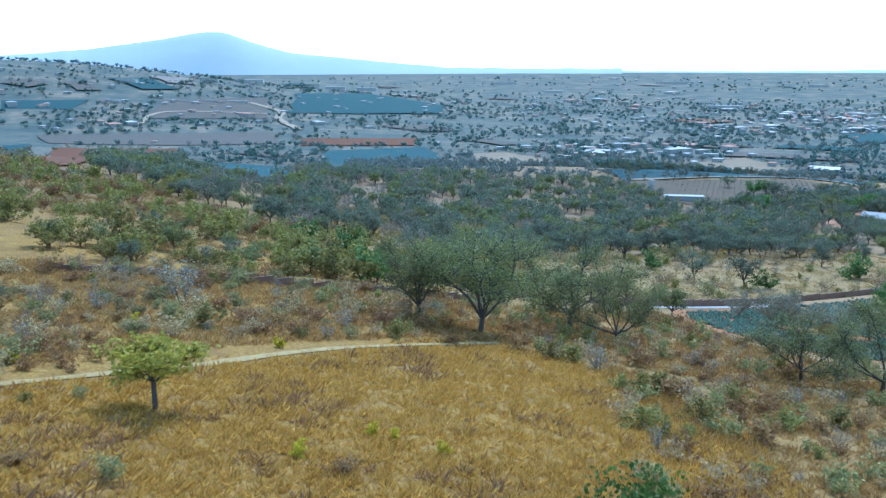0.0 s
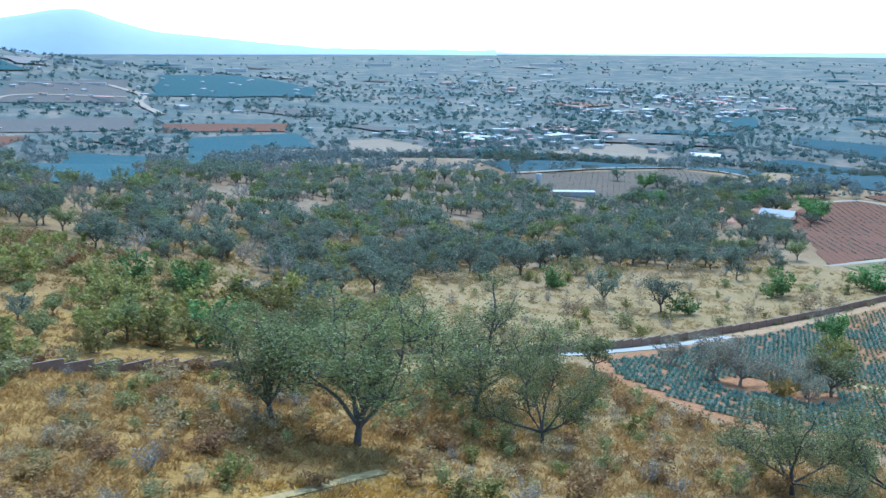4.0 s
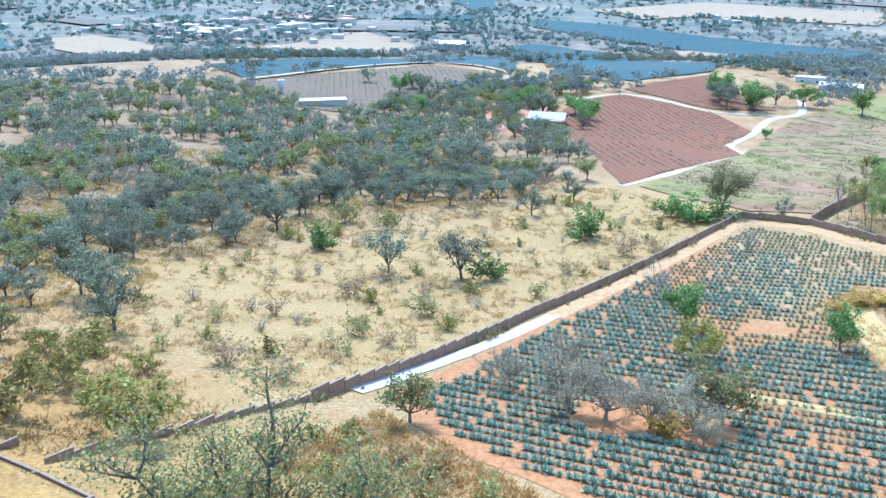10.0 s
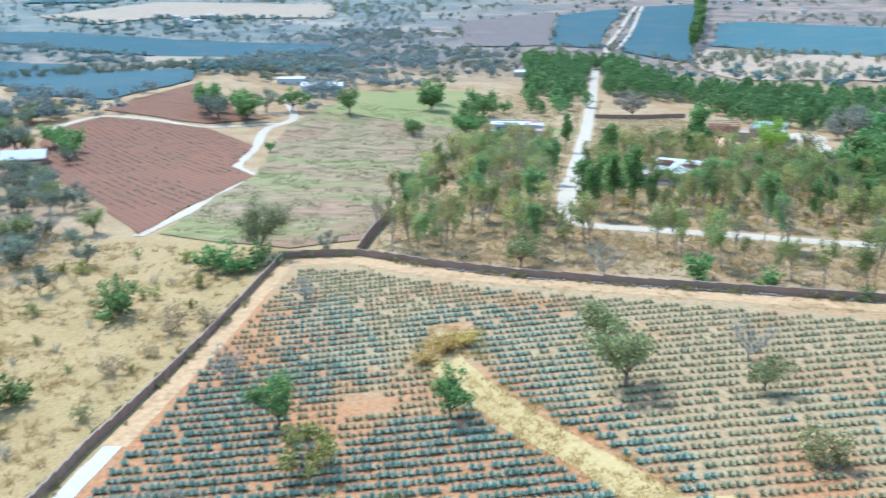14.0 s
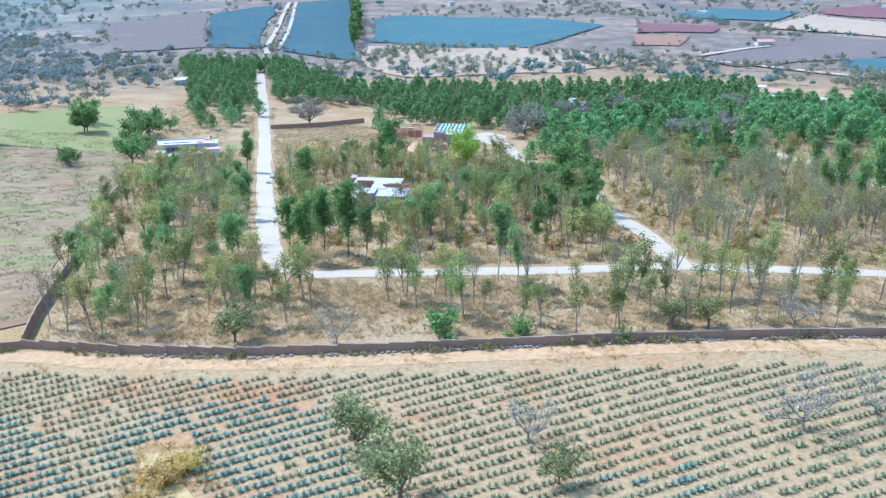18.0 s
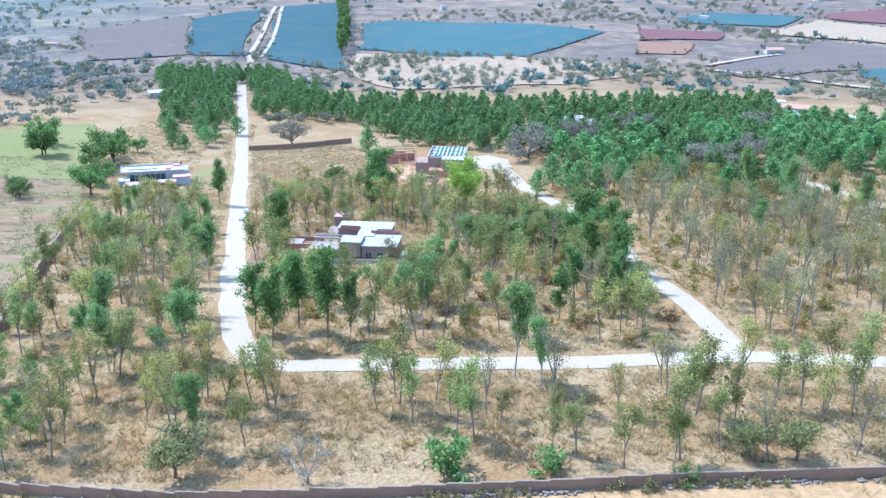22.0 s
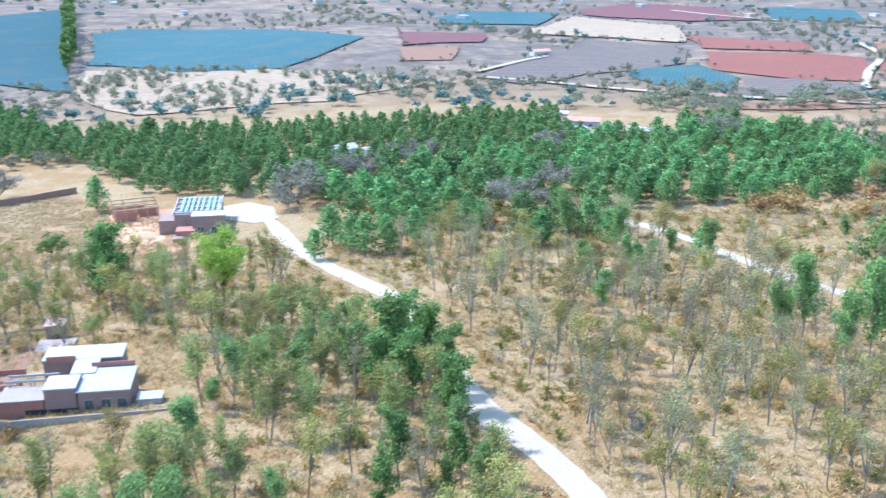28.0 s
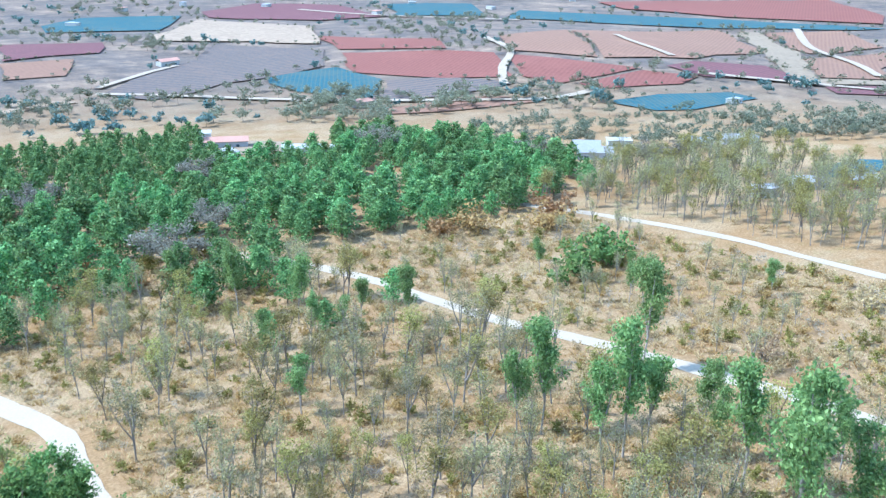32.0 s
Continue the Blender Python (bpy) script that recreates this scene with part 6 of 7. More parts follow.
for i in range(-70, 75):
    for j in range(-190, 190):
        u, v = j * 1.16 + rr.uniform(-0.15, 0.15), i * 3.05 + rr.uniform(-0.12, 0.12)
        x, y = u * ca - v * sa + 20, u * sa + v * ca + 100
        if not inside(AGAVE_FIELD, x, y) or near_line(GAP, x, y, 4.6) or any(math.hypot(x - a, y - b) < r for a, b, r in CLUMP):
            continue
        n = noise.noise((x * 0.035, y * 0.035, 2)) + 0.35 * noise.noise((x * 0.15, y * 0.15, 5))
        edge = (y - 105) / 70 + x / 220
        if rr.random() < 0.04 + max(0, -n) * 0.12:
            continue
        if n > 0.7 * max(edge, -0.8) or math.hypot((x - LUSH[0]) / LUSH[2], (y - LUSH[1]) / LUSH[3]) + 0.6 * n < 1:
            s = rr.uniform(0.85, 1.25) * (1.1 if edge < 0 else 0.95)
            (single if -24 < x < 12 and 26 < y < 82 and len(single) < 240 else lush).append((x, y, s))
        else:
            dusty.append((x, y, rr.uniform(0.9, 1.35)))


def crowd(name, shapes, places, mat, label, category):
    """Many small plants joined into one piece."""
    nr = np.random.default_rng(len(places))
    vs, fs, o = [], {}, 0
    p = np.array(places)
    z = gz(p[:, 0], p[:, 1])
    ready = [(v, [np.array([q for q in f if len(q) == k]) for k in sorted({len(q) for q in f})]) for v, f in shapes]
    for (x, y, s), h in zip(places, z):
        v, groups = ready[nr.integers(len(ready))]
        a = nr.uniform(0, 6.28)
        c, d = math.cos(a) * s, math.sin(a) * s
        vs.append(np.c_[v[:, 0] * c - v[:, 1] * d + x, v[:, 0] * d + v[:, 1] * c + y, v[:, 2] * s + h + 0.05])
        for g in groups:
            fs.setdefault(g.shape[1], []).append(g + o)
        o += len(v)
    ob = new(name, mesh_of(name, np.concatenate(vs), [np.concatenate(g) for g in fs.values()], mat))
    return tagged(ob, label, category, kind="stuff")


crowd("agave_rows_blue", AGAVES, lush, L_AGAVE, "rows of large blue-green agaves on red soil", "agaves")
crowd("agave_rows_dusty", SMALL, dusty, L_AGAVE_DRY, "rows of small dusty agaves on pale soil", "agaves")
TINY = [rosette(s, 5, 0.8, 0.7) for s in (6, 7)]
young = []
PLOUGHED = [f[5] for f in FIELDS if f[0] in ("ploughed_field", "ploughed_strip", "grey_field")]
cb, sb = math.cos(radians(-35)), math.sin(radians(-35))
for poly in PLOUGHED:
    px, py = [p[0] for p in poly], [p[1] for p in poly]
    mid_x, mid_y = (min(px) + max(px)) / 2, (min(py) + max(py)) / 2
    for i in range(-40, 41):
        for j in range(-75, 76):
            u, v = j * 2.4 + rr.uniform(-0.4, 0.4), i * 3.6 + rr.uniform(-0.3, 0.3)
            x, y = mid_x + u * cb - v * sb, mid_y + u * sb + v * cb
            if rr.random() < 0.72 and inside(poly, x, y) and noise.noise((x * 0.03, y * 0.03, 8)) > -0.25:
                young.append((x, y, rr.uniform(1.0, 1.6)))
crowd("young_agave_rows", TINY, young, L_GREY, "rows of small young agaves on reddish soil", "agaves")
for x, y, s in single:
    ob = new("agave_plant", AGAVE_MESH[rr.randrange(3)])
    ob.matrix_basis = pose(x, y, g1(x, y) + 0.03, 0, 0, rr.uniform(0, 360)) @ Matrix.Diagonal((s, s, s, 1))
    tagged(ob, "blue-green agave rosette on reddish soil", "agave", "agave rows")


def stone(seed):
    """A rough lump with eight corners."""
    nr = np.random.default_rng(seed)
    v = np.array([(a, b_, c) for c in (-0.2, 0.6) for a, b_ in ((-0.5, -0.5), (0.5, -0.5), (0.5, 0.5), (-0.5, 0.5))]) * nr.uniform(0.6, 1.2, (8, 1))
    return v, [(0, 3, 2, 1), (4, 5, 6, 7), (0, 1, 5, 4), (1, 2, 6, 5), (2, 3, 7, 6), (3, 0, 4, 7)]


M_RUBBLE = surface("dark_rubble", (0.09, 0.07, 0.055), (0.24, 0.19, 0.15), 4.0, 0.4, 0.95, 0.4, 0.05)
rubble = []
for k in range(620):
    x = foot.uniform(-60, 130)
    y = float(np.interp(x, [-65, -40, -15, 15, 50, 90, 130], [186, 180.5, 179, 178.5, 179.5, 180.5, 181])) - 0.7 - abs(foot.gauss(0, 0.6))
    if noise.noise((x * 0.06, 7, 2)) > -0.25:
        rubble.append((x, y, foot.uniform(0.25, 0.7)))
crowd("wall_rubble", [stone(k) for k in range(5)], rubble, M_RUBBLE, "line of dark stones and debris along the foot of the wall", "rubble")


# ---------------------------------------------------------------- grass
def tuft(seed, blades, radius, height, width):
    nr = np.random.default_rng(seed)
    vs, fs = [], []
    for k in range(blades):
        a, r = nr.uniform(0, 6.28), radius * nr.uniform(0, 1) ** 0.5
        b = np.array([math.cos(a) * r, math.sin(a) * r, -0.05])
        t = nr.uniform(0, 6.28)
        s = np.array([math.cos(t), math.sin(t), 0]) * width
        top = b + np.array([math.cos(a) * 0.9, math.sin(a) * 0.9, 0.8]) * height * nr.uniform(0.6, 1.15) + nr.normal(0, 0.12, 3)
        o = len(vs)
        vs += [b - s, b + s, top]
        fs.append((o, o + 1, o + 2))
    return np.array(vs), fs


TUFTS = [tuft(s, 12, 0.55, 0.8, 0.10) for s in range(4)]


def grass(name, poly, spacing, mat, seed, clump, size, label, road=3.5):
    rng = random.Random(seed)
    xs, ys = [p[0] for p in poly], [p[1] for p in poly]
    n = int((max(xs) - min(xs)) * (max(ys) - min(ys)) / spacing ** 2)
    nr = np.random.default_rng(seed)
    px, py = nr.uniform(min(xs), max(xs), n), nr.uniform(min(ys), max(ys), n)
    ok = inside(poly, px, py)
    pts = [(x, y, rng.uniform(*size)) for x, y in zip(px[ok], py[ok]) if noise.noise((x * 0.09, y * 0.09, seed)) + 0.5 * noise.noise((x * 0.4, y * 0.4, seed)) > clump and not any(near_line(r, x, y, road) for r in LINES)]
    return crowd(name, TUFTS, pts, mat, label, "grass")


LINES = ROADS[:3] + [[(60, -128), (42, -100), (25, -79), (10, -51), (14, -40), (28, -20)], [(-70, 24), (-80, 84), (-91, 127), (-102, 184), (-87, 188), (-65, 181.5), (-35, 176.5), (110, 175)]]
grass("golden_grass_hill", [(150, -60), (90, -45), (45, -30), (12, -40), (10, -60), (34, -92), (60, -130), (110, -170), (150, -130)], 0.9, L_GOLD, 61, -0.5, (0.6, 1.2), "tall golden grass on the hill", 1.6)
grass("golden_grass_slope", [(-45, -130), (-44, -28), (-60, 22), (-10, 20), (45, 48), (120, 35), (140, -25), (60, -45), (12, -35), (8, -60), (40, -110), (60, -135), (100, -165), (60, -190), (-20, -190)], 1.1, L_TAWNY, 62, -0.35, (0.6, 1.3), "tall golden grass among scrub", 1.8)
grass("brown_grass_hill", [(150, -60), (90, -45), (45, -30), (12, -40), (10, -60), (34, -92), (60, -130), (110, -170), (150, -130)], 1.5, L_RUST, 69, 0.22, (0.7, 1.4), "rusty brown grass patches on the hill", 1.6)
grass("brown_grass_slope", [(-45, -130), (-44, -28), (-60, 22), (-10, 20), (45, 48), (120, 35), (140, -25), (60, -45), (12, -35), (8, -60), (40, -110), (100, -165), (20, -190)], 2.2, L_RUST, 70, 0.22, (0.8, 1.6), "rusty brown weeds among scrub", 1.8)
grass("straw_grass_field", [(-109, 186), (-90, 80), (-70, 20), (-66, -20), (-130, -20), (-170, 40), (-200, 90), (-185, 165), (-165, 198)], 1.7, L_STRAW, 63, 0.0, (0.5, 1.2), "tufts of straw grass on pale earth")
grass("straw_grass_lots", [(-84, 192), (-95, 245), (-125, 370), (-100, 430), (-10, 470), (60, 440), (150, 430), (240, 420), (244, 290), (170, 215), (165, 183)], 1.6, L_DRY, 64, -0.2, (0.6, 1.3), "dry brown grass under the thin trees", 5.0)
grass("pale_grass_lots", [(-84, 192), (-95, 245), (-125, 370), (-100, 430), (-10, 470), (60, 440), (150, 430), (240, 420), (244, 290), (170, 215), (165, 183)], 2.4, L_STRAW, 68, -0.05, (0.5, 1.1), "straw-coloured grass under the thin trees", 5.0)
grass("straw_grass_gap", [(-50, 147), (-49, 128), (-36, 114), (-24, 102), (-4, 88), (12, 71), (40, 56), (44, 66), (18, 82), (4, 95), (-15, 112), (-25, 122), (-33, 132), (-39, 148)], 1.0, L_GRASS, 65, -0.3, (0.5, 1.1), "yellow straw grass across the agave rows", 0.0)
grass("grass_wall_foot", [(-96, 186), (-65, 181), (-20, 177), (130, 178), (130, 169), (-20, 170), (-65, 174), (-96, 176)], 1.5, L_STRAW, 66, 0.0, (0.4, 0.9), "pale grass along the wall", 0.0)
grass("hillside_grass", [(-50, -80), (-64, -48), (-66, -5), (-95, 5), (-130, -12), (-120, -80), (-60, -130)], 1.5, L_BROWNG, 67, -0.15, (0.6, 1.3), "brown grass between olive scrub")

grass("dry_grass_north", [(-104, 432), (-72, 425), (-5, 472), (14, 482), (-30, 545), (-52, 572), (-96, 560), (-106, 640), (-120, 600), (-100, 520)], 1.5, L_DRY, 71, -0.45, (0.7, 1.5), "dry orange-brown grass below the pine wood", 5.0)
grass("dry_grass_pines", [(40, 500), (60, 440), (150, 430), (240, 420), (230, 450), (150, 470), (100, 530), (40, 540)], 2.0, L_DRY, 72, -0.25, (0.7, 1.5), "dry brown grass among the first pines", 5.0)
grass("dry_grass_front", [(-84, 190), (-30, 186), (165, 183), (170, 213), (60, 219), (-20, 221), (-60, 240)], 1.5, L_DRY, 78, -0.3, (0.6, 1.3), "dry brown grass behind the brick wall", 4.5)
grass("dry_grass_west", [(-158, 440), (-130, 422), (-105, 436), (-116, 530), (-128, 640), (-165, 650), (-180, 590), (-160, 520)], 2.0, L_DRY, 75, -0.2, (0.8, 1.6), "dry orange-brown grass beside the modern house", 5.0)
grass("slope_grass", [(-118, -40), (-140, -45), (-190, -75), (-240, -110), (-260, -190), (-140, -190), (-122, -80)], 2.2, L_BROWNG, 76, -0.3, (0.9, 1.8), "brown grass on the far slope")
grass("woodland_grass", [(-130, 10), (-165, 40), (-190, 90), (-180, 160), (-172, 195), (-230, 215), (-300, 230), (-330, 60), (-240, -60), (-150, -40)], 1.9, L_BROWNG, 77, -0.3, (0.8, 1.6), "dry brown grass between woodland trees")
grass("dry_grass_rust", [(-84, 192), (-95, 245), (-125, 370), (-100, 430), (-60, 560), (10, 480), (60, 440), (150, 440), (240, 420), (244, 290), (170, 215), (165, 183)], 2.6, L_RUST, 73, 0.05, (0.8, 1.7), "rusty brown weeds under the thin trees", 5.0)
grass("field_weeds", [(-156, 210), (-178, 299), (-231, 425), (-238, 520), (-160, 520), (-143, 444), (-108, 270), (-92, 212), (-110, 198)], 1.9, L_WEED, 74, -0.1, (0.7, 1.5), "green weeds in the fallow field", 4.0)
for x, y, h in ((-189, 528, 12), (-150, 546, 8), (-171, 447, 8)):
    plant("broad_tree", x, y, h, 1.1, "dark green tree alone in the green field")
drape("red_earth", [(-346, 300), (-304, 262), (-262, 264), (-278, 291), (-300, 314), (-328, 348)], M_EARTH_RED, 0.16, 6, "bare red earth under trees", "ground")

# ---------------------------------------------------------------- buildings
M_WHITE = surface("white_render", (0.33, 0.315, 0.295), (0.46, 0.44, 0.415), 2.0, 0.3, 0.8, 0.08, 0.01, world_space=False)
M_WHITEROOF = surface("white_roof_coat", (0.25, 0.235, 0.22), (0.37, 0.35, 0.33), 0.6, 0.2, 0.7, 0.08, 0.01, world_space=False)
M_PINK = surface("pink_roof_tiles", (0.33, 0.18, 0.165), (0.46, 0.29, 0.265), 3.0, 0.4, 0.8, 0.2, 0.02, world_space=False)
M_BROWNBRICK = surface("brown_brick", (0.17, 0.11, 0.09), (0.30, 0.21, 0.17), 3.5, 0.5, 0.9, 0.25, 0.02, world_space=False)
M_REDBRICK = surface("red_brick", (0.24, 0.10, 0.075), (0.38, 0.19, 0.14), 3.5, 0.5, 0.9, 0.25, 0.02, world_space=False)
M_GREYWALL = surface("grey_block", (0.26, 0.25, 0.23), (0.40, 0.38, 0.35), 2.5, 0.4, 0.9, 0.2, 0.02, world_space=False)
M_METAL = surface("corrugated_metal", (0.21, 0.20, 0.19), (0.32, 0.31, 0.295), 1.5, 0.3, 0.55, 0.1, 0.01, 0.15, world_space=False)
M_ROSEWALL = surface("pale_rose_concrete", (0.22, 0.17, 0.14), (0.32, 0.26, 0.22), 1.5, 0.2, 0.9, 0.15, 0.02, world_space=False)
M_GREENROOF = surface("green_roof_sheet", (0.15, 0.29, 0.22), (0.26, 0.42, 0.33), 1.5, 0.3, 0.5, 0.1, 0.01, world_space=False)
M_TIMBER = surface("raw_timber", (0.30, 0.20, 0.10), (0.48, 0.35, 0.20), 5.0, 0.6, 0.85, 0.2, 0.01, world_space=False)
# near-black for tyres, a door and panels that imitate shaded openings
M_DARK = surface("shade_and_tyre_black", (0.02, 0.02, 0.02), (0.05, 0.05, 0.05), 3.0, 0.5, 0.6, 0.05, 0.01, world_space=False)
M_TILE = surface("clay_roof", (0.30, 0.15, 0.10), (0.46, 0.26, 0.19), 3.0, 0.4, 0.85, 0.25, 0.02, world_space=False)
M_GREYROOF = surface("grey_membrane", (0.33, 0.36, 0.38), (0.48, 0.50, 0.52), 1.5, 0.2, 0.8, 0.1, 0.01, world_space=False)
M_EARTH = surface("orange_earth", (0.36, 0.19, 0.10), (0.54, 0.32, 0.19), 1.2, 0.2, 0.95, 0.5, 0.08)
M_GLASS, gt, gb, _ = nodes_of("window_glass")
gb.inputs["Base Color"].default_value = (0.03, 0.06, 0.07, 1)
gb.inputs["Roughness"].default_value, gb.inputs["IOR"].default_value = 0.08, 1.5
gb.inputs["Specular IOR Level"].default_value = 0.8


def block(name, parent, x, y, z, w, d, h, mat, label="", turn=0.0, bevel=0.04):
    """A bevelled block standing at z on the parent's floor."""
    bm = bmesh.new()
    bmesh.ops.create_cube(bm, size=1.0)
    bmesh.ops.transform(bm, matrix=Matrix.LocRotScale((0, 0, h / 2), None, (w, d, h)), verts=bm.verts)
    if bevel:
        bmesh.ops.bevel(bm, geom=bm.edges[:], offset=min(bevel, w / 4, d / 4, h / 4), segments=1, affect="EDGES")
    me = bpy.data.meshes.new(name)
    bm.to_mesh(me)
    bm.free()
    me.materials.append(mat)
    ob = part(name, me, parent, label)
    ob.matrix_basis = pose(x, y, z, 0, 0, turn)
    return ob


def pitched(name, parent, x, y, z, w, d, rise, mat, label=""):
    """A pitched roof with eaves and thickness."""
    e, t = 0.4, 0.15
    a, b_ = w / 2 + e, d / 2 + e
    v = [(-a, -b_, 0), (a, -b_, 0), (a, 0, rise), (-a, 0, rise), (a, b_, 0), (-a, b_, 0)]
    vs = v + [(p, q, r - t) for p, q, r in v]
    f = [(0, 1, 2, 3), (3, 2, 4, 5), (7, 6, 9, 8), (8, 9, 11, 10), (0, 6, 7, 1), (4, 10, 11, 5), (1, 7, 8, 2), (2, 8, 10, 4), (5, 11, 9, 3), (3, 9, 6, 0)]
    ob = part(name, mesh_of(name, vs, f, mat), parent, label)
    ob.matrix_basis = pose(x, y, z)
    return ob


def window(parent, x, y, z, w, h, facing=0.0, panes=2, name="window"):
    """A glazed window with frame and panes, standing proud of its wall."""
    fr = block(name, parent, x, y, z, w, 0.12, h, M_WHITE, turn=facing, bevel=0.02)
    for k in range(panes):
        pw = (w - 0.1) / panes
        block("pane", fr, -w / 2 + 0.05 + pw * (k + 0.5), -0.07, 0.06, pw - 0.06, 0.03, h - 0.12, M_GLASS, bevel=0)
    return fr


def house_base(name, x, y, turn, label, category="house"):
    ob = new(name)
    ob.matrix_basis = pose(x, y, g1(x, y) - 0.15, 0, 0, turn)
    return tagged(ob, label, category)


def small_house(x, y, w, d, h, turn, wall, roof, label, gable=False, name="house"):
    ob = house_base(name, x, y, turn, label)
    block("wall", ob, 0, 0, -1.0, w, d, h + 1.0, wall)
    if gable:
        pitched("roof", ob, 0, 0, h + 0.1, w, d, d * 0.22, roof)
    else:
        block("roof", ob, 0, 0, h + 0.003, w + 0.7, d + 0.7, 0.28, roof)
    window(ob, -w * 0.25, -d / 2 - 0.05, 1.0, min(2.0, w * 0.25), 1.2)
    window(ob, w * 0.28, -d / 2 - 0.05, 1.0, min(1.6, w * 0.2), 1.2)
    door = block("door", ob, 0.02 * w, -d / 2 - 0.05, 0.1, 1.0, 0.1, 2.1, M_TIMBER, bevel=0.02)
    block("door_handle", door, 0.38, -0.07, 1.0, 0.1, 0.05, 0.05, M_METAL, bevel=0)
    return ob


# the modern house beside the lane
h1 = house_base("modern_house", -122, 479, 13, "white modern house with glass front and pink carport roofs")
h1.scale = (0.86, 0.95, 1.3)
block("main_block", h1, 0, 5, -1.5, 30, 9, 5.6, M_GREYWALL)
block("roof", h1, -3, 5, 4.103, 31, 10, 0.35, M_WHITE, "white flat roof with overhang")
block("roof_panel", h1, -7.5, 5.8, 4.46, 17, 4.5, 0.1, M_GREYROOF, "grey-blue roof membrane")
block("roof_light", h1, -7.5, 3.2, 4.46, 14, 0.7, 0.25, M_GLASS, "dark strip of roof glazing")
block("roof_panel", h1, 7.6, 6.8, 4.46, 9.5, 5.2, 0.12, M_PINK, "faded pink roof covering")
block("roof_hatch", h1, 9.2, 7.4, 4.583, 3.6, 2.6, 0.35, M_TILE, "dark red roof hatch")
block("roof_hatch", h1, 5.2, 2.6, 4.46, 2.4, 3.2, 0.4, M_TILE, "dark red roof hatch")
block("roof_parapet", h1, -3, 9.75, 4.46, 30.5, 0.3, 0.5, M_WHITE)
block("roof_parapet", h1, -18.2, 5, 4.46, 0.3, 9.2, 0.5, M_WHITE)
block("chimney", h1, 11.4, 8.2, 4.46, 0.9, 0.9, 1.4, M_BROWNBRICK)
for k in range(7):
    window(h1, -12.6 + 2.5 * k, 0.42, 0.7, 2.4, 2.7, 0, 2)
block("carport_roof", h1, -11, -8.5, 1.7, 11, 7, 0.3, M_PINK, "faded pink flat carport roof")
block("carport_roof", h1, 4.5, -8, 2.0, 9, 6, 0.3, M_PINK, "faded red flat carport roof")
block("side_block", h1, 11.5, -1.5, -1.5, 8, 8, 4.2, M_WHITE)
block("garden_wall", h1, -3.5, -12.4, -1.5, 26, 0.3, 1.9, M_WHITE)
block("side_wing", h1, -16.5, -2, -1.5, 5, 6, 3.6, M_WHITE)
block("wing_roof", h1, -16.5, -2, 2.103, 5.6, 6.6, 0.25, M_GREYROOF, "grey flat roof")
block("side_roof", h1, 11.5, -1.5, 2.703, 8.8, 8.8, 0.25, M_PINK, "faded pink flat roof")
# no recess here: a near-black panel imitates the porch's shade
block("porch_shade_panel", h1, 4.5, -4.9, -0.2, 9.0, 0.1, 2.1, M_DARK, "dark panel standing for the shade under the porch")
for k in range(4):
    block("stair_step", h1, -2.6, -9.9 - 0.35 * k, -1.5, 3.2, 0.35, 1.2 - 0.25 * k, M_WHITE)
for px, py in ((-15.9, -11.6), (-6.1, -11.6), (0.4, -10.6), (8.6, -10.6)):
    block("post", h1, px, py, -1.5, 0.3, 0.3, 3.3, M_WHITE)
block("terrace", h1, -1, -4.5, -1.5, 30, 10, 1.35, M_CONC)
# the brick house under construction with white roofs
h2 = house_base("brick_house", -22, 323, -6, "red-brown brick house under construction with bright white roofs")
h2.scale = (0.66, 0.66, 1.2)
block("rear_block", h2, -2, 22, -1.5, 24, 10, 5.6, M_BROWNBRICK)
block("rear_roof", h2, -2, 22, 4.103, 24.6, 10.6, 0.3, M_WHITEROOF, "bright white flat roof")
block("link_block", h2, 0, 12, -1.5, 7, 10.2, 5.6, M_BROWNBRICK)
block("link_roof", h2, 0, 11.5, 4.103, 7.6, 11, 0.3, M_WHITEROOF, "bright white flat roof")
block("east_block", h2, 8, 2, -1.5, 15, 16, 5.4, M_BROWNBRICK)
block("east_roof", h2, 8, 2, 3.903, 15.6, 16.6, 0.3, M_WHITEROOF, "bright white flat roof")
block("parapet", h2, 8.5, 10.6, 3.9, 13, 0.25, 1.2, M_REDBRICK)
block("parapet", h2, -8.3, 16.6, 3.9, 9, 0.25, 1.2, M_REDBRICK)
block("front_block", h2, -4.5, -1, 1.2, 9, 9, 3.4, M_BROWNBRICK)
block("front_roof", h2, -4.5, -1, 4.603, 9.4, 9.4, 0.28, M_WHITEROOF, "bright white flat roof")
# solid black panel in place of the dim garage interior
block("garage_shade_panel", h2, -7, -4.9, -1.2, 16, 0.3, 2.4, M_DARK, "dark panel standing for the shaded garage inside")
block("west_terrace", h2, -16, 0, -1.5, 13, 10, 4.2, M_REDBRICK)
block("terrace_roof", h2, -16, 0, 2.703, 13.4, 10.4, 0.25, M_ROSEWALL)
block("beam", h2, -15, 5, 3.6, 15, 0.35, 0.4, M_GREYWALL)
block("beam", h2, -15, 9, 3.6, 15, 0.35, 0.4, M_GREYWALL)
for px in (-21.5, -15, -8.5):
    block("post", h2, px, 5, 2.9, 0.35, 0.35, 0.72, M_GREYWALL)
    block("post", h2, px, 9, -1.5, 0.35, 0.35, 5.12, M_GREYWALL)
for px in (3.5, 8.5, 13):
    window(h2, px, -6.1, 0.9, 2.6, 1.8)
block("annex", h2, 21, -4, -1.5, 7, 5, 3.6, M_GREYWALL)
block("annex_roof", h2, 21, -4, 2.103, 7.5, 5.5, 0.25, M_WHITEROOF)
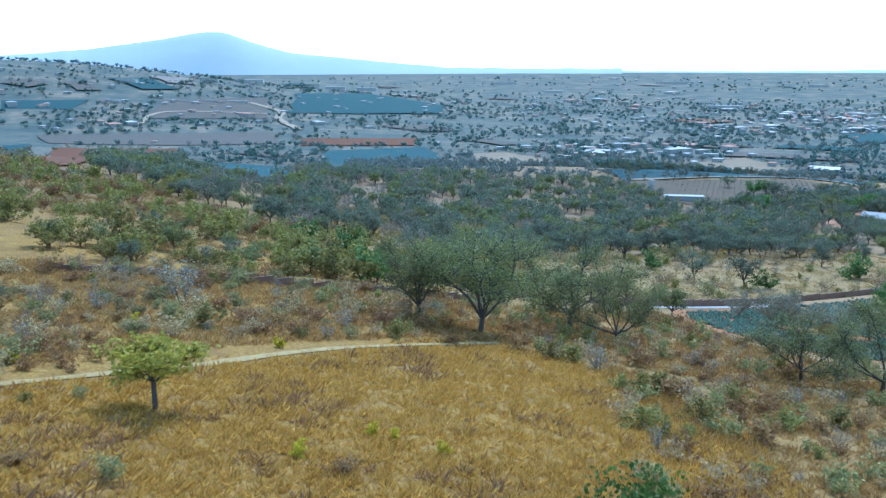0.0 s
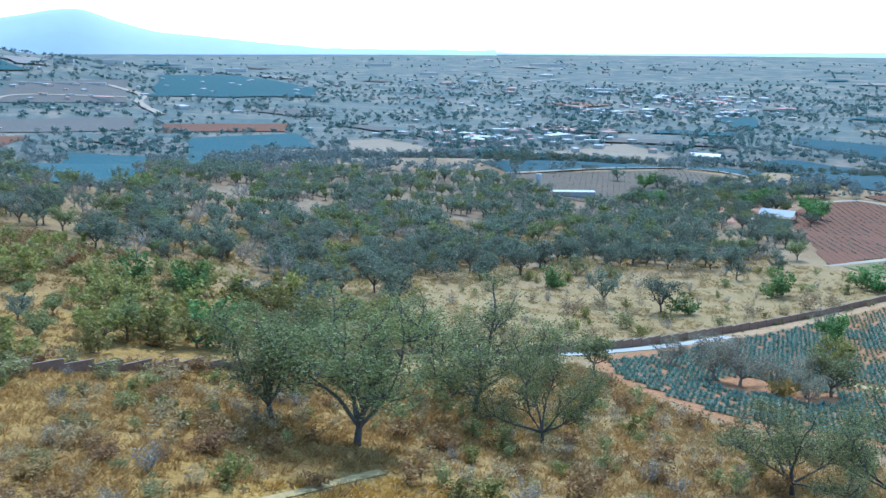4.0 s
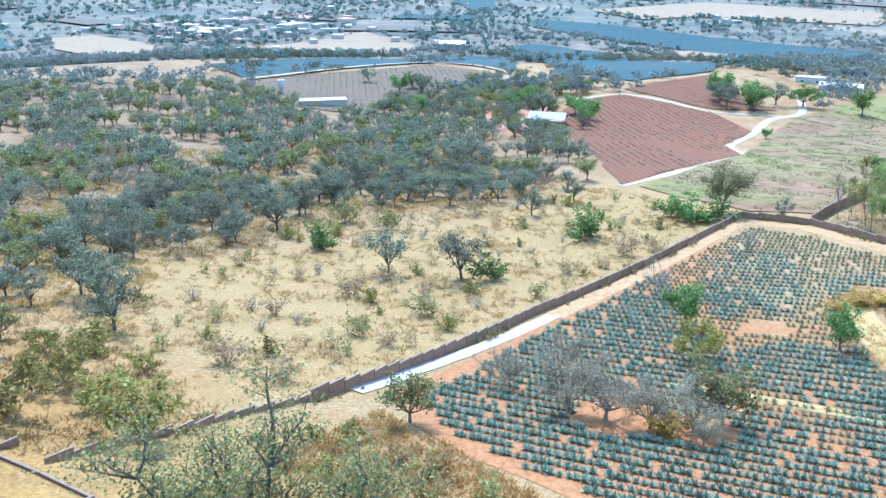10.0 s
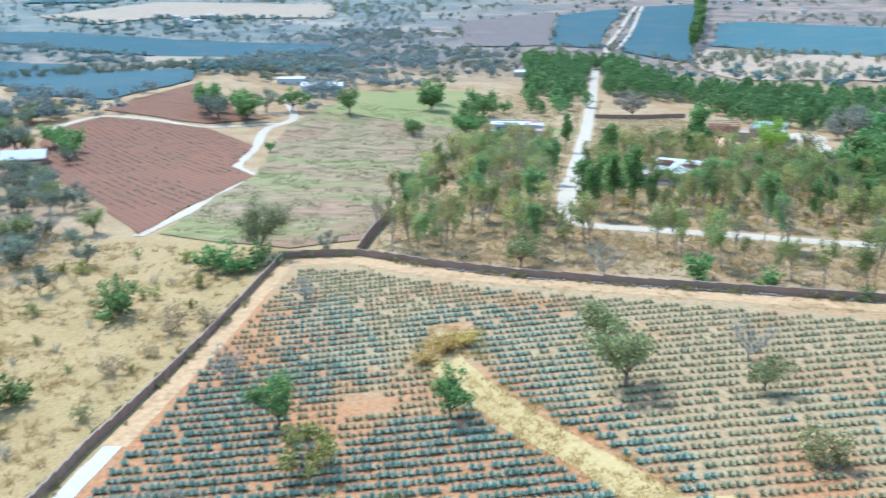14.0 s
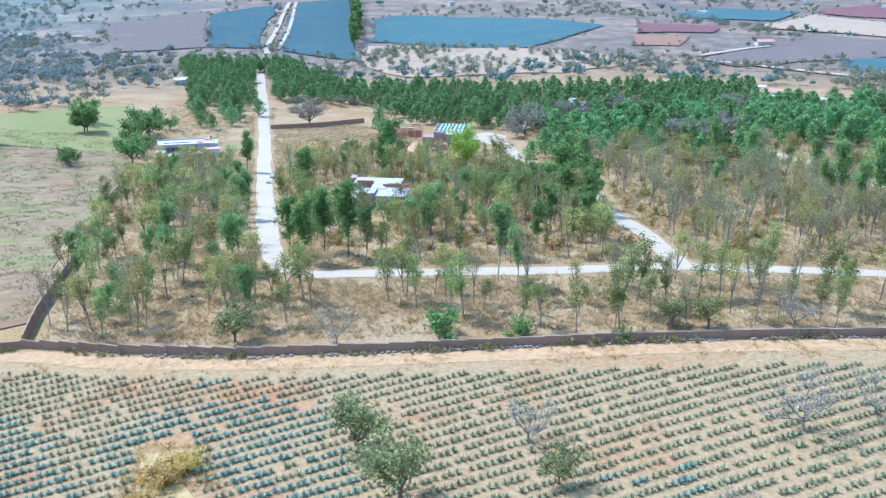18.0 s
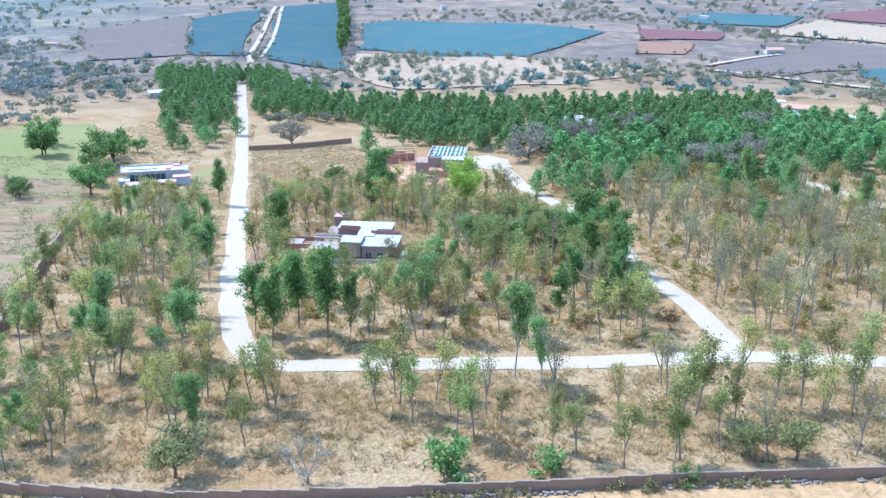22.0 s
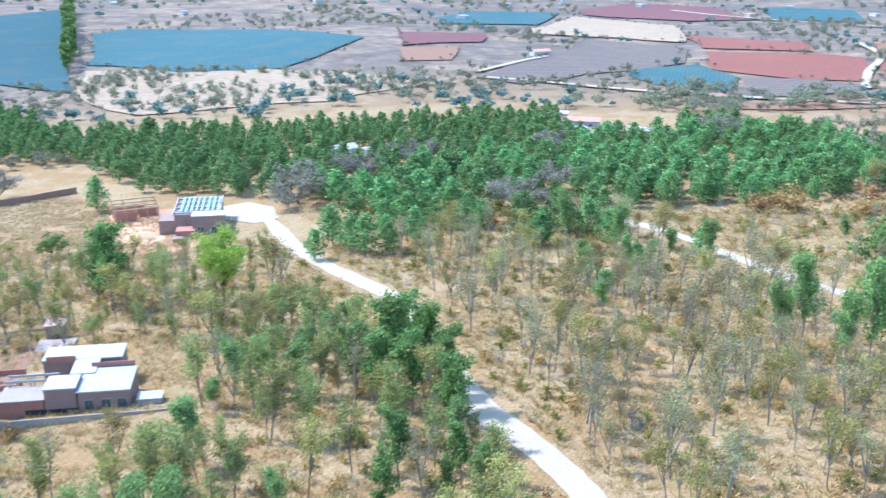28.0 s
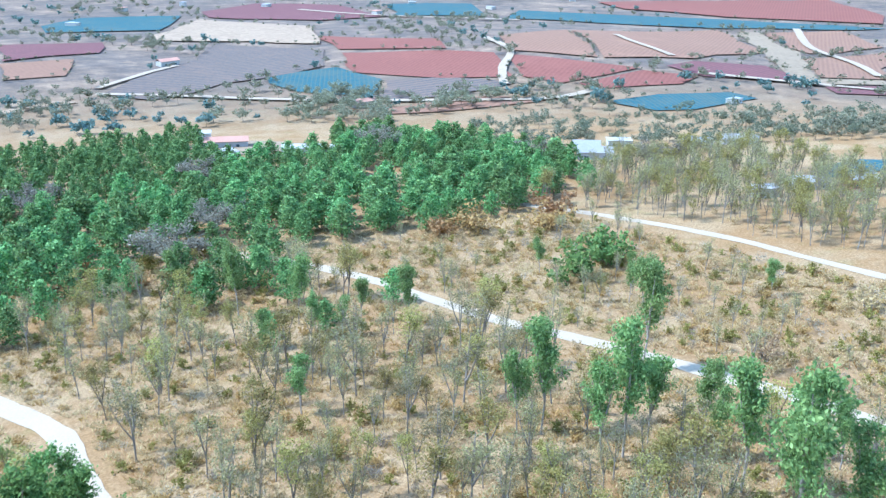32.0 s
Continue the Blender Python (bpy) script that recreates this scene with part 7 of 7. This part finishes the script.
tower = house_base("brick_tower", -33, 380, -4, "small red brick tower room on a pale slab", "outbuilding")
block("wall", tower, 0, 0, -1, 4.2, 4.2, 5.5, M_BROWNBRICK)
block("roof", tower, 0, 0, 4.503, 4.8, 4.8, 0.3, M_PINK)
for k in (-1.9, 1.9):
    block("column", tower, k, 2.0, 4.803, 0.3, 0.3, 1.2, M_GREYWALL)
block("door", tower, 0.3, -2.55, 0, 1.2, 0.12, 2.3, M_DARK)
block("slab", tower, 1, -7.2, -1, 9, 8, 2.6, M_ROSEWALL, "pale pinkish concrete slab")
footing = house_base("house_footing", -43, 334, -6, "low unfinished brick walls and pale slabs beside the brick house", "building site")
for px, py, w, d, h in ((0, -12, 13, 0.3, 1.3), (0, -4, 13, 0.3, 1.0), (0, 5, 13, 0.3, 1.5), (0, 14, 12, 0.3, 0.9), (-6.5, 1, 0.3, 26, 1.1), (6.5, -2, 0.3, 20, 1.4), (0.5, -8, 0.3, 7.6, 1.0)):
    block("brick_wall", footing, px, py, -0.6, w, d, h + 0.6, M_REDBRICK)
for px, py, w, d in ((-3, -8, 5.6, 7.2), (3.4, 0.5, 5.6, 8.2), (-3, 9.5, 6, 8.2)):
    block("slab", footing, px, py, -0.6, w, d, 0.85, M_ROSEWALL, "pale concrete slab")
for px, py in ((-6.5, -12), (6.5, -12), (-6.5, 5), (6.5, 5), (0, 14)):
    block("column", footing, px, py, -0.6, 0.35, 0.35, 3.4, M_GREYWALL)
sitewall = house_base("site_wall", -17, 313, -4, "low dark boundary wall with pale coping", "wall")
block("wall", sitewall, 0, 0, -1.2, 44, 0.3, 2.2, M_GREYWALL)
block("coping", sitewall, 0, 0, 1.003, 44.2, 0.45, 0.12, M_COPE)
# the building site with a green and white roof
h3 = house_base("unfinished_house", 5, 499, -6, "unfinished brown brick house with white and green roof sheets")
h3.scale = (0.95, 0.95, 1.45)
block("main_block", h3, 0, 0, -2, 17, 22, 7.2, M_BROWNBRICK)
block("front_block", h3, 4.5, -13, -2, 12, 6, 7.6, M_BROWNBRICK)
block("low_block", h3, -4, -15.5, -2, 7, 6, 4.6, M_REDBRICK)
block("front_roof", h3, 4.5, -13, 5.603, 12.5, 6.5, 0.25, M_GREYWALL)
block("roof_deck", h3, 0, 0.2, 5.203, 17.0, 22.2, 0.15, M_BROWNBRICK)
for k in range(4):
    block("roof_beam", h3, 0, -9.6 + 6.5 * k, 5.36, 17.4, 0.5, 0.35, M_WHITEROOF)
for k in (-8.6, 8.6):
    block("roof_edge", h3, k, 0.2, 5.36, 0.4, 22.4, 0.55, M_WHITEROOF)
for k in range(8):
    block("roof_sheet", h3, -6 + 1.9 * k - (0 if k < 5 else -0.4), 1.0, 5.73, 0.9, 19, 0.08, M_GREENROOF if k % 4 != 3 else M_METAL, "green translucent roof sheet")
block("stair_block", h3, -6.5, -20, -2, 4, 4, 3.4, M_BROWNBRICK)
block("wall_stub", h3, 0.5, -19.5, -2, 6, 0.4, 4.2, M_REDBRICK)
block("side_wing", h3, -11.5, -5, -2, 6, 9, 5.6, M_BROWNBRICK)
for px in (1.5, 6.5):
    window(h3, px, -16.05, 1.2, 2.2, 1.8)
frames = house_base("timber_formwork", -19, 522, 8, "timber formwork and brick walls of a building site", "building site")
frames.scale = (1.0, 1.0, 1.35)
for i in range(5):
    for j in range(4):
        block("post", frames, -8 + 4 * i, -8 + 5 * j, -1, 0.25, 0.25, 6.2 + (i * j) % 2, M_TIMBER)
for j in range(4):
    block("beam", frames, 0, -8 + 5 * j, 4.2, 17, 0.3, 0.35, M_TIMBER)
for j, (px, w) in enumerate(((-4, 8), (5, 7), (-2, 12))):
    block("brick_wall", frames, px, -5.5 + 5 * j, -1, w, 0.3, 4.2, M_REDBRICK)


def spoil(x, y, r, h, label, mat):
    """A heap of spoil with an uneven surface."""
    vs, fs, n, m = [], [], 18, 7
    for i in range(m):
        q = i / (m - 1)
        for j in range(n):
            a = 2 * math.pi * j / n
            rad = r * q * (1 + 0.3 * noise.noise((math.cos(a) * 1.5 + x, math.sin(a) * 1.5 + y, 1)))
            px, py = x + math.cos(a) * rad, y + math.sin(a) * rad
            vs.append((px, py, g1(px, py) - 0.2 + h * (math.cos(q * math.pi) + 1) / 2 * (1 + 0.4 * noise.noise((px * 0.6, py * 0.6, 4)))))
    for i in range(m - 1):
        for j in range(n):
            fs.append((i * n + j, (i + 1) * n + j, (i + 1) * n + (j + 1) % n, i * n + (j + 1) % n))
    ob = new("earth_mound", mesh_of("earth_mound", vs, fs, mat, True))
    return tagged(ob, label, "heap")


for x, y, r, h in ((-16, 492, 8, 2.2), (-9, 484, 4, 1.6), (-24, 488, 7, 1.5), (-26, 502, 5, 1.2)):
    spoil(x, y, r, h, "orange earth heap at the building site", M_EARTH)
for x, y, r, h in ((-46, 330, 5, 1.2), (-50, 342, 6, 1.4), (-44, 352, 6, 0.9)):
    spoil(x, y, r, h, "pale rubble heap beside the brick house", M_ROSE)
drape("site_ground", [(-30, 480), (14, 480), (16, 496), (-8, 498), (-28, 540)], M_EARTH, 0.1, 6, "orange bare earth at the building site", "ground")
drape("site_yard", [(11, 506), (13, 523), (24, 526), (33, 514), (34, 496), (24, 492)], M_ROAD, 0.16, 5, "white gravel yard", "yard")
drape("site_earth", [(-32, 488), (-25, 473), (-6, 464), (7, 474), (12, 504), (2, 530), (-20, 530), (-29, 510)], M_EARTH_RED, 0.05, 4, "dug red earth round the unfinished house", "yard")
drape("house_yard", [(-56, 320), (-38, 316), (-36, 380), (-52, 384)], M_ROSE, 0.1, 6, "pale trodden yard with rubble", "yard")
drape("green_lawn", [(-110, 492), (-94, 496), (-97, 516), (-112, 512)], M_LUSH, 0.1, 6, "small green lawn beside the house", "lawn")
h4 = small_house(-188, 750, 22, 12, 4.5, 25, M_GREYWALL, M_WHITEROOF, "grey and white house at the edge of the pines")
# barn, tank, canopy
barn = house_base("barn", -392, 235, 62, "grey barn with a pale flat roof", "barn")
block("wall", barn, 0, 0, -1.5, 24, 8, 4.6, M_GREYWALL)
block("roof", barn, 0, 0, 3.103, 25, 9, 0.3, M_METAL)
block("door", barn, -4, -4.06, 0, 3, 0.15, 2.6, M_TIMBER)
tank = house_base("water_tank", -428, 232, 0, "white water tank on a stubby tower", "water tank")


def drum(name, parent, z, r, h, mat, sides=20, top=0.85):
    bm = bmesh.new()
    bmesh.ops.create_cone(bm, cap_ends=True, segments=sides, radius1=r, radius2=r, depth=h)
    bmesh.ops.bevel(bm, geom=[e for e in bm.edges if abs(e.verts[0].co.z - e.verts[1].co.z) < 1e-4], offset=r * 0.12, segments=2, affect="EDGES")
    me = bpy.data.meshes.new(name)
    bm.to_mesh(me)
    bm.free()
    me.materials.append(mat)
    ob = part(name, me, parent)
    ob.matrix_basis = pose(0, 0, z + h / 2)
    return ob


drum("tower", tank, -1, 1.5, 5, M_GREYWALL)
drum("tank_body", tank, 4.02, 2.1, 3.6, M_WHITE)
drum("lid", tank, 7.63, 0.7, 0.4, M_WHITE)
drape("white_yard", [(-304, 282), (-278, 290), (-274, 297), (-296, 312), (-312, 302)], M_ROAD, 0.2, 6, "white gravel yard under trees", "yard")
canopy = house_base("field_canopy", -287, 296, 30, "white peaked canopy on posts beside the ploughed field", "canopy")
canopy.scale = (1.4, 1.3, 1.25)
for px in (-6, 0, 6):
    for py in (-3.5, 3.5):
        block("post", canopy, px, py, -0.5, 0.2, 0.2, 3.6, M_METAL)
pitched("roof", canopy, 0, 0, 3.1, 12.4, 7.4, 2.2, M_WHITE, "white peaked roof sheet")
block("low_wall", canopy, 0, 3.6, -0.5, 12, 0.25, 1.5, M_BROWNBRICK)
# roofs in the pine wood and to the east
for x, y, w, d, h, turn, wall, roof, label, gable in (
        (74, 594, 12, 8, 4, 20, M_WHITE, M_WHITEROOF, "white house half hidden among pines", True), (88, 588, 11, 6, 3.5, 20, M_WHITE, M_METAL, "small white outbuilding among pines", False),
        (190, 590, 12, 9, 4, 40, M_WHITE, M_WHITEROOF, "white house with arched pale roof among pines", True), (226, 582, 20, 9, 4, -30, M_WHITE, M_WHITEROOF, "long white house with faded roof", False),
        (240, 570, 12, 9, 4, -30, M_WHITE, M_METAL, "white house with a metal roof", False), (206, 625, 22, 8, 3.5, -25, M_GREYWALL, M_TILE, "low clay-roofed building by a pale yard", True),
        (205, 655, 12, 8, 3.5, -25, M_WHITE, M_WHITEROOF, "pale flat-roofed house behind pines", False), (320, 490, 15, 9, 3.5, -40, M_WHITE, M_METAL, "farmhouse with a pale metal roof", True),
        (332, 508, 12, 8, 3.2, -40, M_GREYWALL, M_METAL, "shed with a corrugated metal roof", True), (350, 505, 11, 7, 3.5, -35, M_WHITE, M_WHITEROOF, "small white farm building", False),
        (372, 478, 14, 7, 3.2, -35, M_GREYWALL, M_METAL, "long low shed with a metal roof", True), (392, 470, 16, 7, 3, -35, M_WHITE, M_METAL, "long low farm shed", True),
        (303, 388, 9, 6, 3.6, -30, M_WHITE, M_WHITEROOF, "white hut among thin bare trees", False), (322, 384, 12, 7, 3.4, -30, M_GREYWALL, M_METAL, "grey shed among thin bare trees", True),
        (335, 372, 10, 7, 3.4, -30, M_REDBRICK, M_METAL, "brick shed among thin bare trees", True), (294, 930, 16, 8, 4, 10, M_GREYWALL, M_TILE, "lone hut on a rise between fields", True),
        (326, 694, 14, 7, 4, 0, M_GREYWALL, M_TILE, "small house beside a dirt track", True), (500, 560, 9, 5, 3, 0, M_WHITE, M_METAL, "site cabin beside the excavation", False),
        (-745, 630, 34, 14, 5, 30, M_WHITE, M_METAL, "long pale farm shed on the plain", True), (-270, 545, 26, 9, 4, 20, M_WHITE, M_METAL, "white farm building behind trees", True),
        (-300, 560, 18, 9, 4, 20, M_WHITE, M_WHITEROOF, "white farm building behind trees", False)):
    small_house(x, y, w, d, h, turn, wall, roof, label, gable)
drape("pine_yard", [(186, 604), (222, 596), (236, 616), (214, 640), (192, 640)], M_TAN, 0.4, 8, "pale bare yard between farm buildings", "yard")


def car(x, y, turn, mat, label):
    ob = new("car")
    ob.matrix_basis = pose(x, y, g1(x, y) + 0.12, 0, 0, turn)
    tagged(ob, label, "car")
    prof = [(-2.1, 0.35), (2.1, 0.35), (2.15, 0.8), (1.2, 0.95), (0.55, 1.45), (-1.3, 1.5), (-1.95, 1.0), (-2.15, 0.85)]
    vs = [(px, s * 0.85 * (0.86 if pz > 1.2 else 1.0), pz) for s in (-1, 1) for px, pz in prof]
    n = len(prof)
    fs = [tuple(range(n))[::-1], tuple(range(n, 2 * n))] + [(k, (k + 1) % n, n + (k + 1) % n, n + k) for k in range(n)]
    part("body", mesh_of("body", vs, fs, mat), ob)
    block("windscreen", ob, 0.92, 0, 1.0, 0.08, 1.35, 0.42, M_GLASS, bevel=0)
    block("side_glass", ob, -0.3, 0, 1.02, 1.5, 1.62, 0.34, M_GLASS, bevel=0)
    for px in (-1.35, 1.35):
        for py in (-0.8, 0.8):
            bm = bmesh.new()
            bmesh.ops.create_cone(bm, cap_ends=True, segments=14, radius1=0.33, radius2=0.33, depth=0.22)
            me = bpy.data.meshes.new("wheel")
            bm.to_mesh(me)
            bm.free()
            me.materials.append(M_DARK)
            w = part("wheel", me, ob)
            w.matrix_basis = pose(px, py, 0.33, 90, 0, 0)
    return ob


car(-71.5, 401, 100, M_WHITE, "white car parked on the gravel lane")
car(-72.5, 417, 98, M_GREYWALL, "dark grey car parked on the gravel lane")

# ---------------------------------------------------------------- far villages
def village(name, n, seed, places, label):
    """Many tiny far houses as one piece: walls and low roofs."""
    rng = random.Random(seed)
    vs, fs, ms = [], [], []
    for k in range(n):
        cx, cy, sx, sy = rng.choice(places)
        x, y = rng.gauss(cx, sx), rng.gauss(cy, sy)
        w, d, h, a = rng.uniform(6, 15), rng.uniform(6, 10), rng.uniform(3, 5.5), rng.uniform(0, 3.14)
        if rng.random() < 0.06:
            w, d, h = w * 3, d * 2.2, h * 1.4
        z, o = g1(x, y) - 0.5, len(vs)
        c, s = math.cos(a), math.sin(a)
        for q, dz in ((1.0, 0), (1.0, h), (1.06, h + 0.01), (1.06, h + 0.4), (0.02, h + 0.4 + d * 0.12)):
            for px, py in ((-w, -d), (w, -d), (w, d), (-w, d)):
                px, py = px * q / 2, py * q / 2
                vs.append((x + px * c - py * s, y + px * s + py * c, z + dz))
        roof = rng.choice((1, 2, 2, 1, 3))
        for lev in range(4):
            for j in range(4):
                p, q = o + lev * 4 + j, o + lev * 4 + (j + 1) % 4
                fs.append((p, q, q + 4, p + 4))
                ms.append(0 if lev == 0 else roof)
        fs.append((o + 16, o + 17, o + 18, o + 19))
        ms.append(roof)
    me = mesh_of(name, vs, fs, [M_GREYWALL, M_METAL, M_TILE, M_WHITE])
    me.polygons.foreach_set("material_index", ms)
    return tagged(new(name, me), label, "village", kind="stuff")


village("village_west", 30, 81, [(-960, 470, 50, 60), (-900, 560, 60, 50), (-1000, 640, 60, 60)], "low houses of a village beyond the agave fields")
village("town_east", 170, 84, [(-1450, 1250, 90, 60), (-1290, 1090, 50, 80), (-1540, 1240, 80, 70), (-1350, 930, 70, 60), (-1600, 1370, 90, 60), (-1080, 560, 50, 70)], "crowded low houses of a town at the edge of the plain")
village("town_far", 260, 82, [(-1784, 1150, 260, 260), (-1500, 1000, 160, 200), (-1650, 50, 160, 170), (-2000, 400, 200, 200), (-2300, 900, 300, 300), (-2700, 1500, 300, 400), (-1750, -150, 120, 140)], "pale houses of a far town on the plain")
village("village_north", 25, 83, [(-620, 1100, 120, 60), (380, 1500, 200, 80), (900, 1250, 120, 60)], "scattered houses on the northern plain")
for x, y, w, d, h, turn in ((-1768, 27, 42, 10, 4, 72), (-1785, 71, 42, 10, 4, 72), (-1800, 122, 46, 10, 4, 72), (-1956, -72, 40, 18, 7, 70), (-2284, 212, 70, 20, 8, 70), (-2860, 470, 55, 24, 9, 70),
                            (-2850, 545, 60, 24, 9, 70), (-2800, 630, 60, 24, 9, 65), (-2097, 102, 40, 14, 6, 70), (-1861, 1251, 78, 24, 8, 45), (-2600, 1150, 55, 20, 7, 55), (-2900, 1740, 130, 24, 8, 50),
                            (-3100, 1190, 90, 24, 8, 60), (-2059, 965, 30, 12, 5, 50), (-1024, 482, 20, 9, 4, 50), (-989, 577, 22, 9, 4, 50), (-943, 619, 26, 9, 4, 50), (-1580, 1365, 42, 14, 6, 45), (-2515, 2024, 60, 22, 7, 45)):
    small_house(x, y, w, d, h, turn, M_WHITE, M_WHITEROOF, "long low white shed far off on the plain", False, "warehouse")
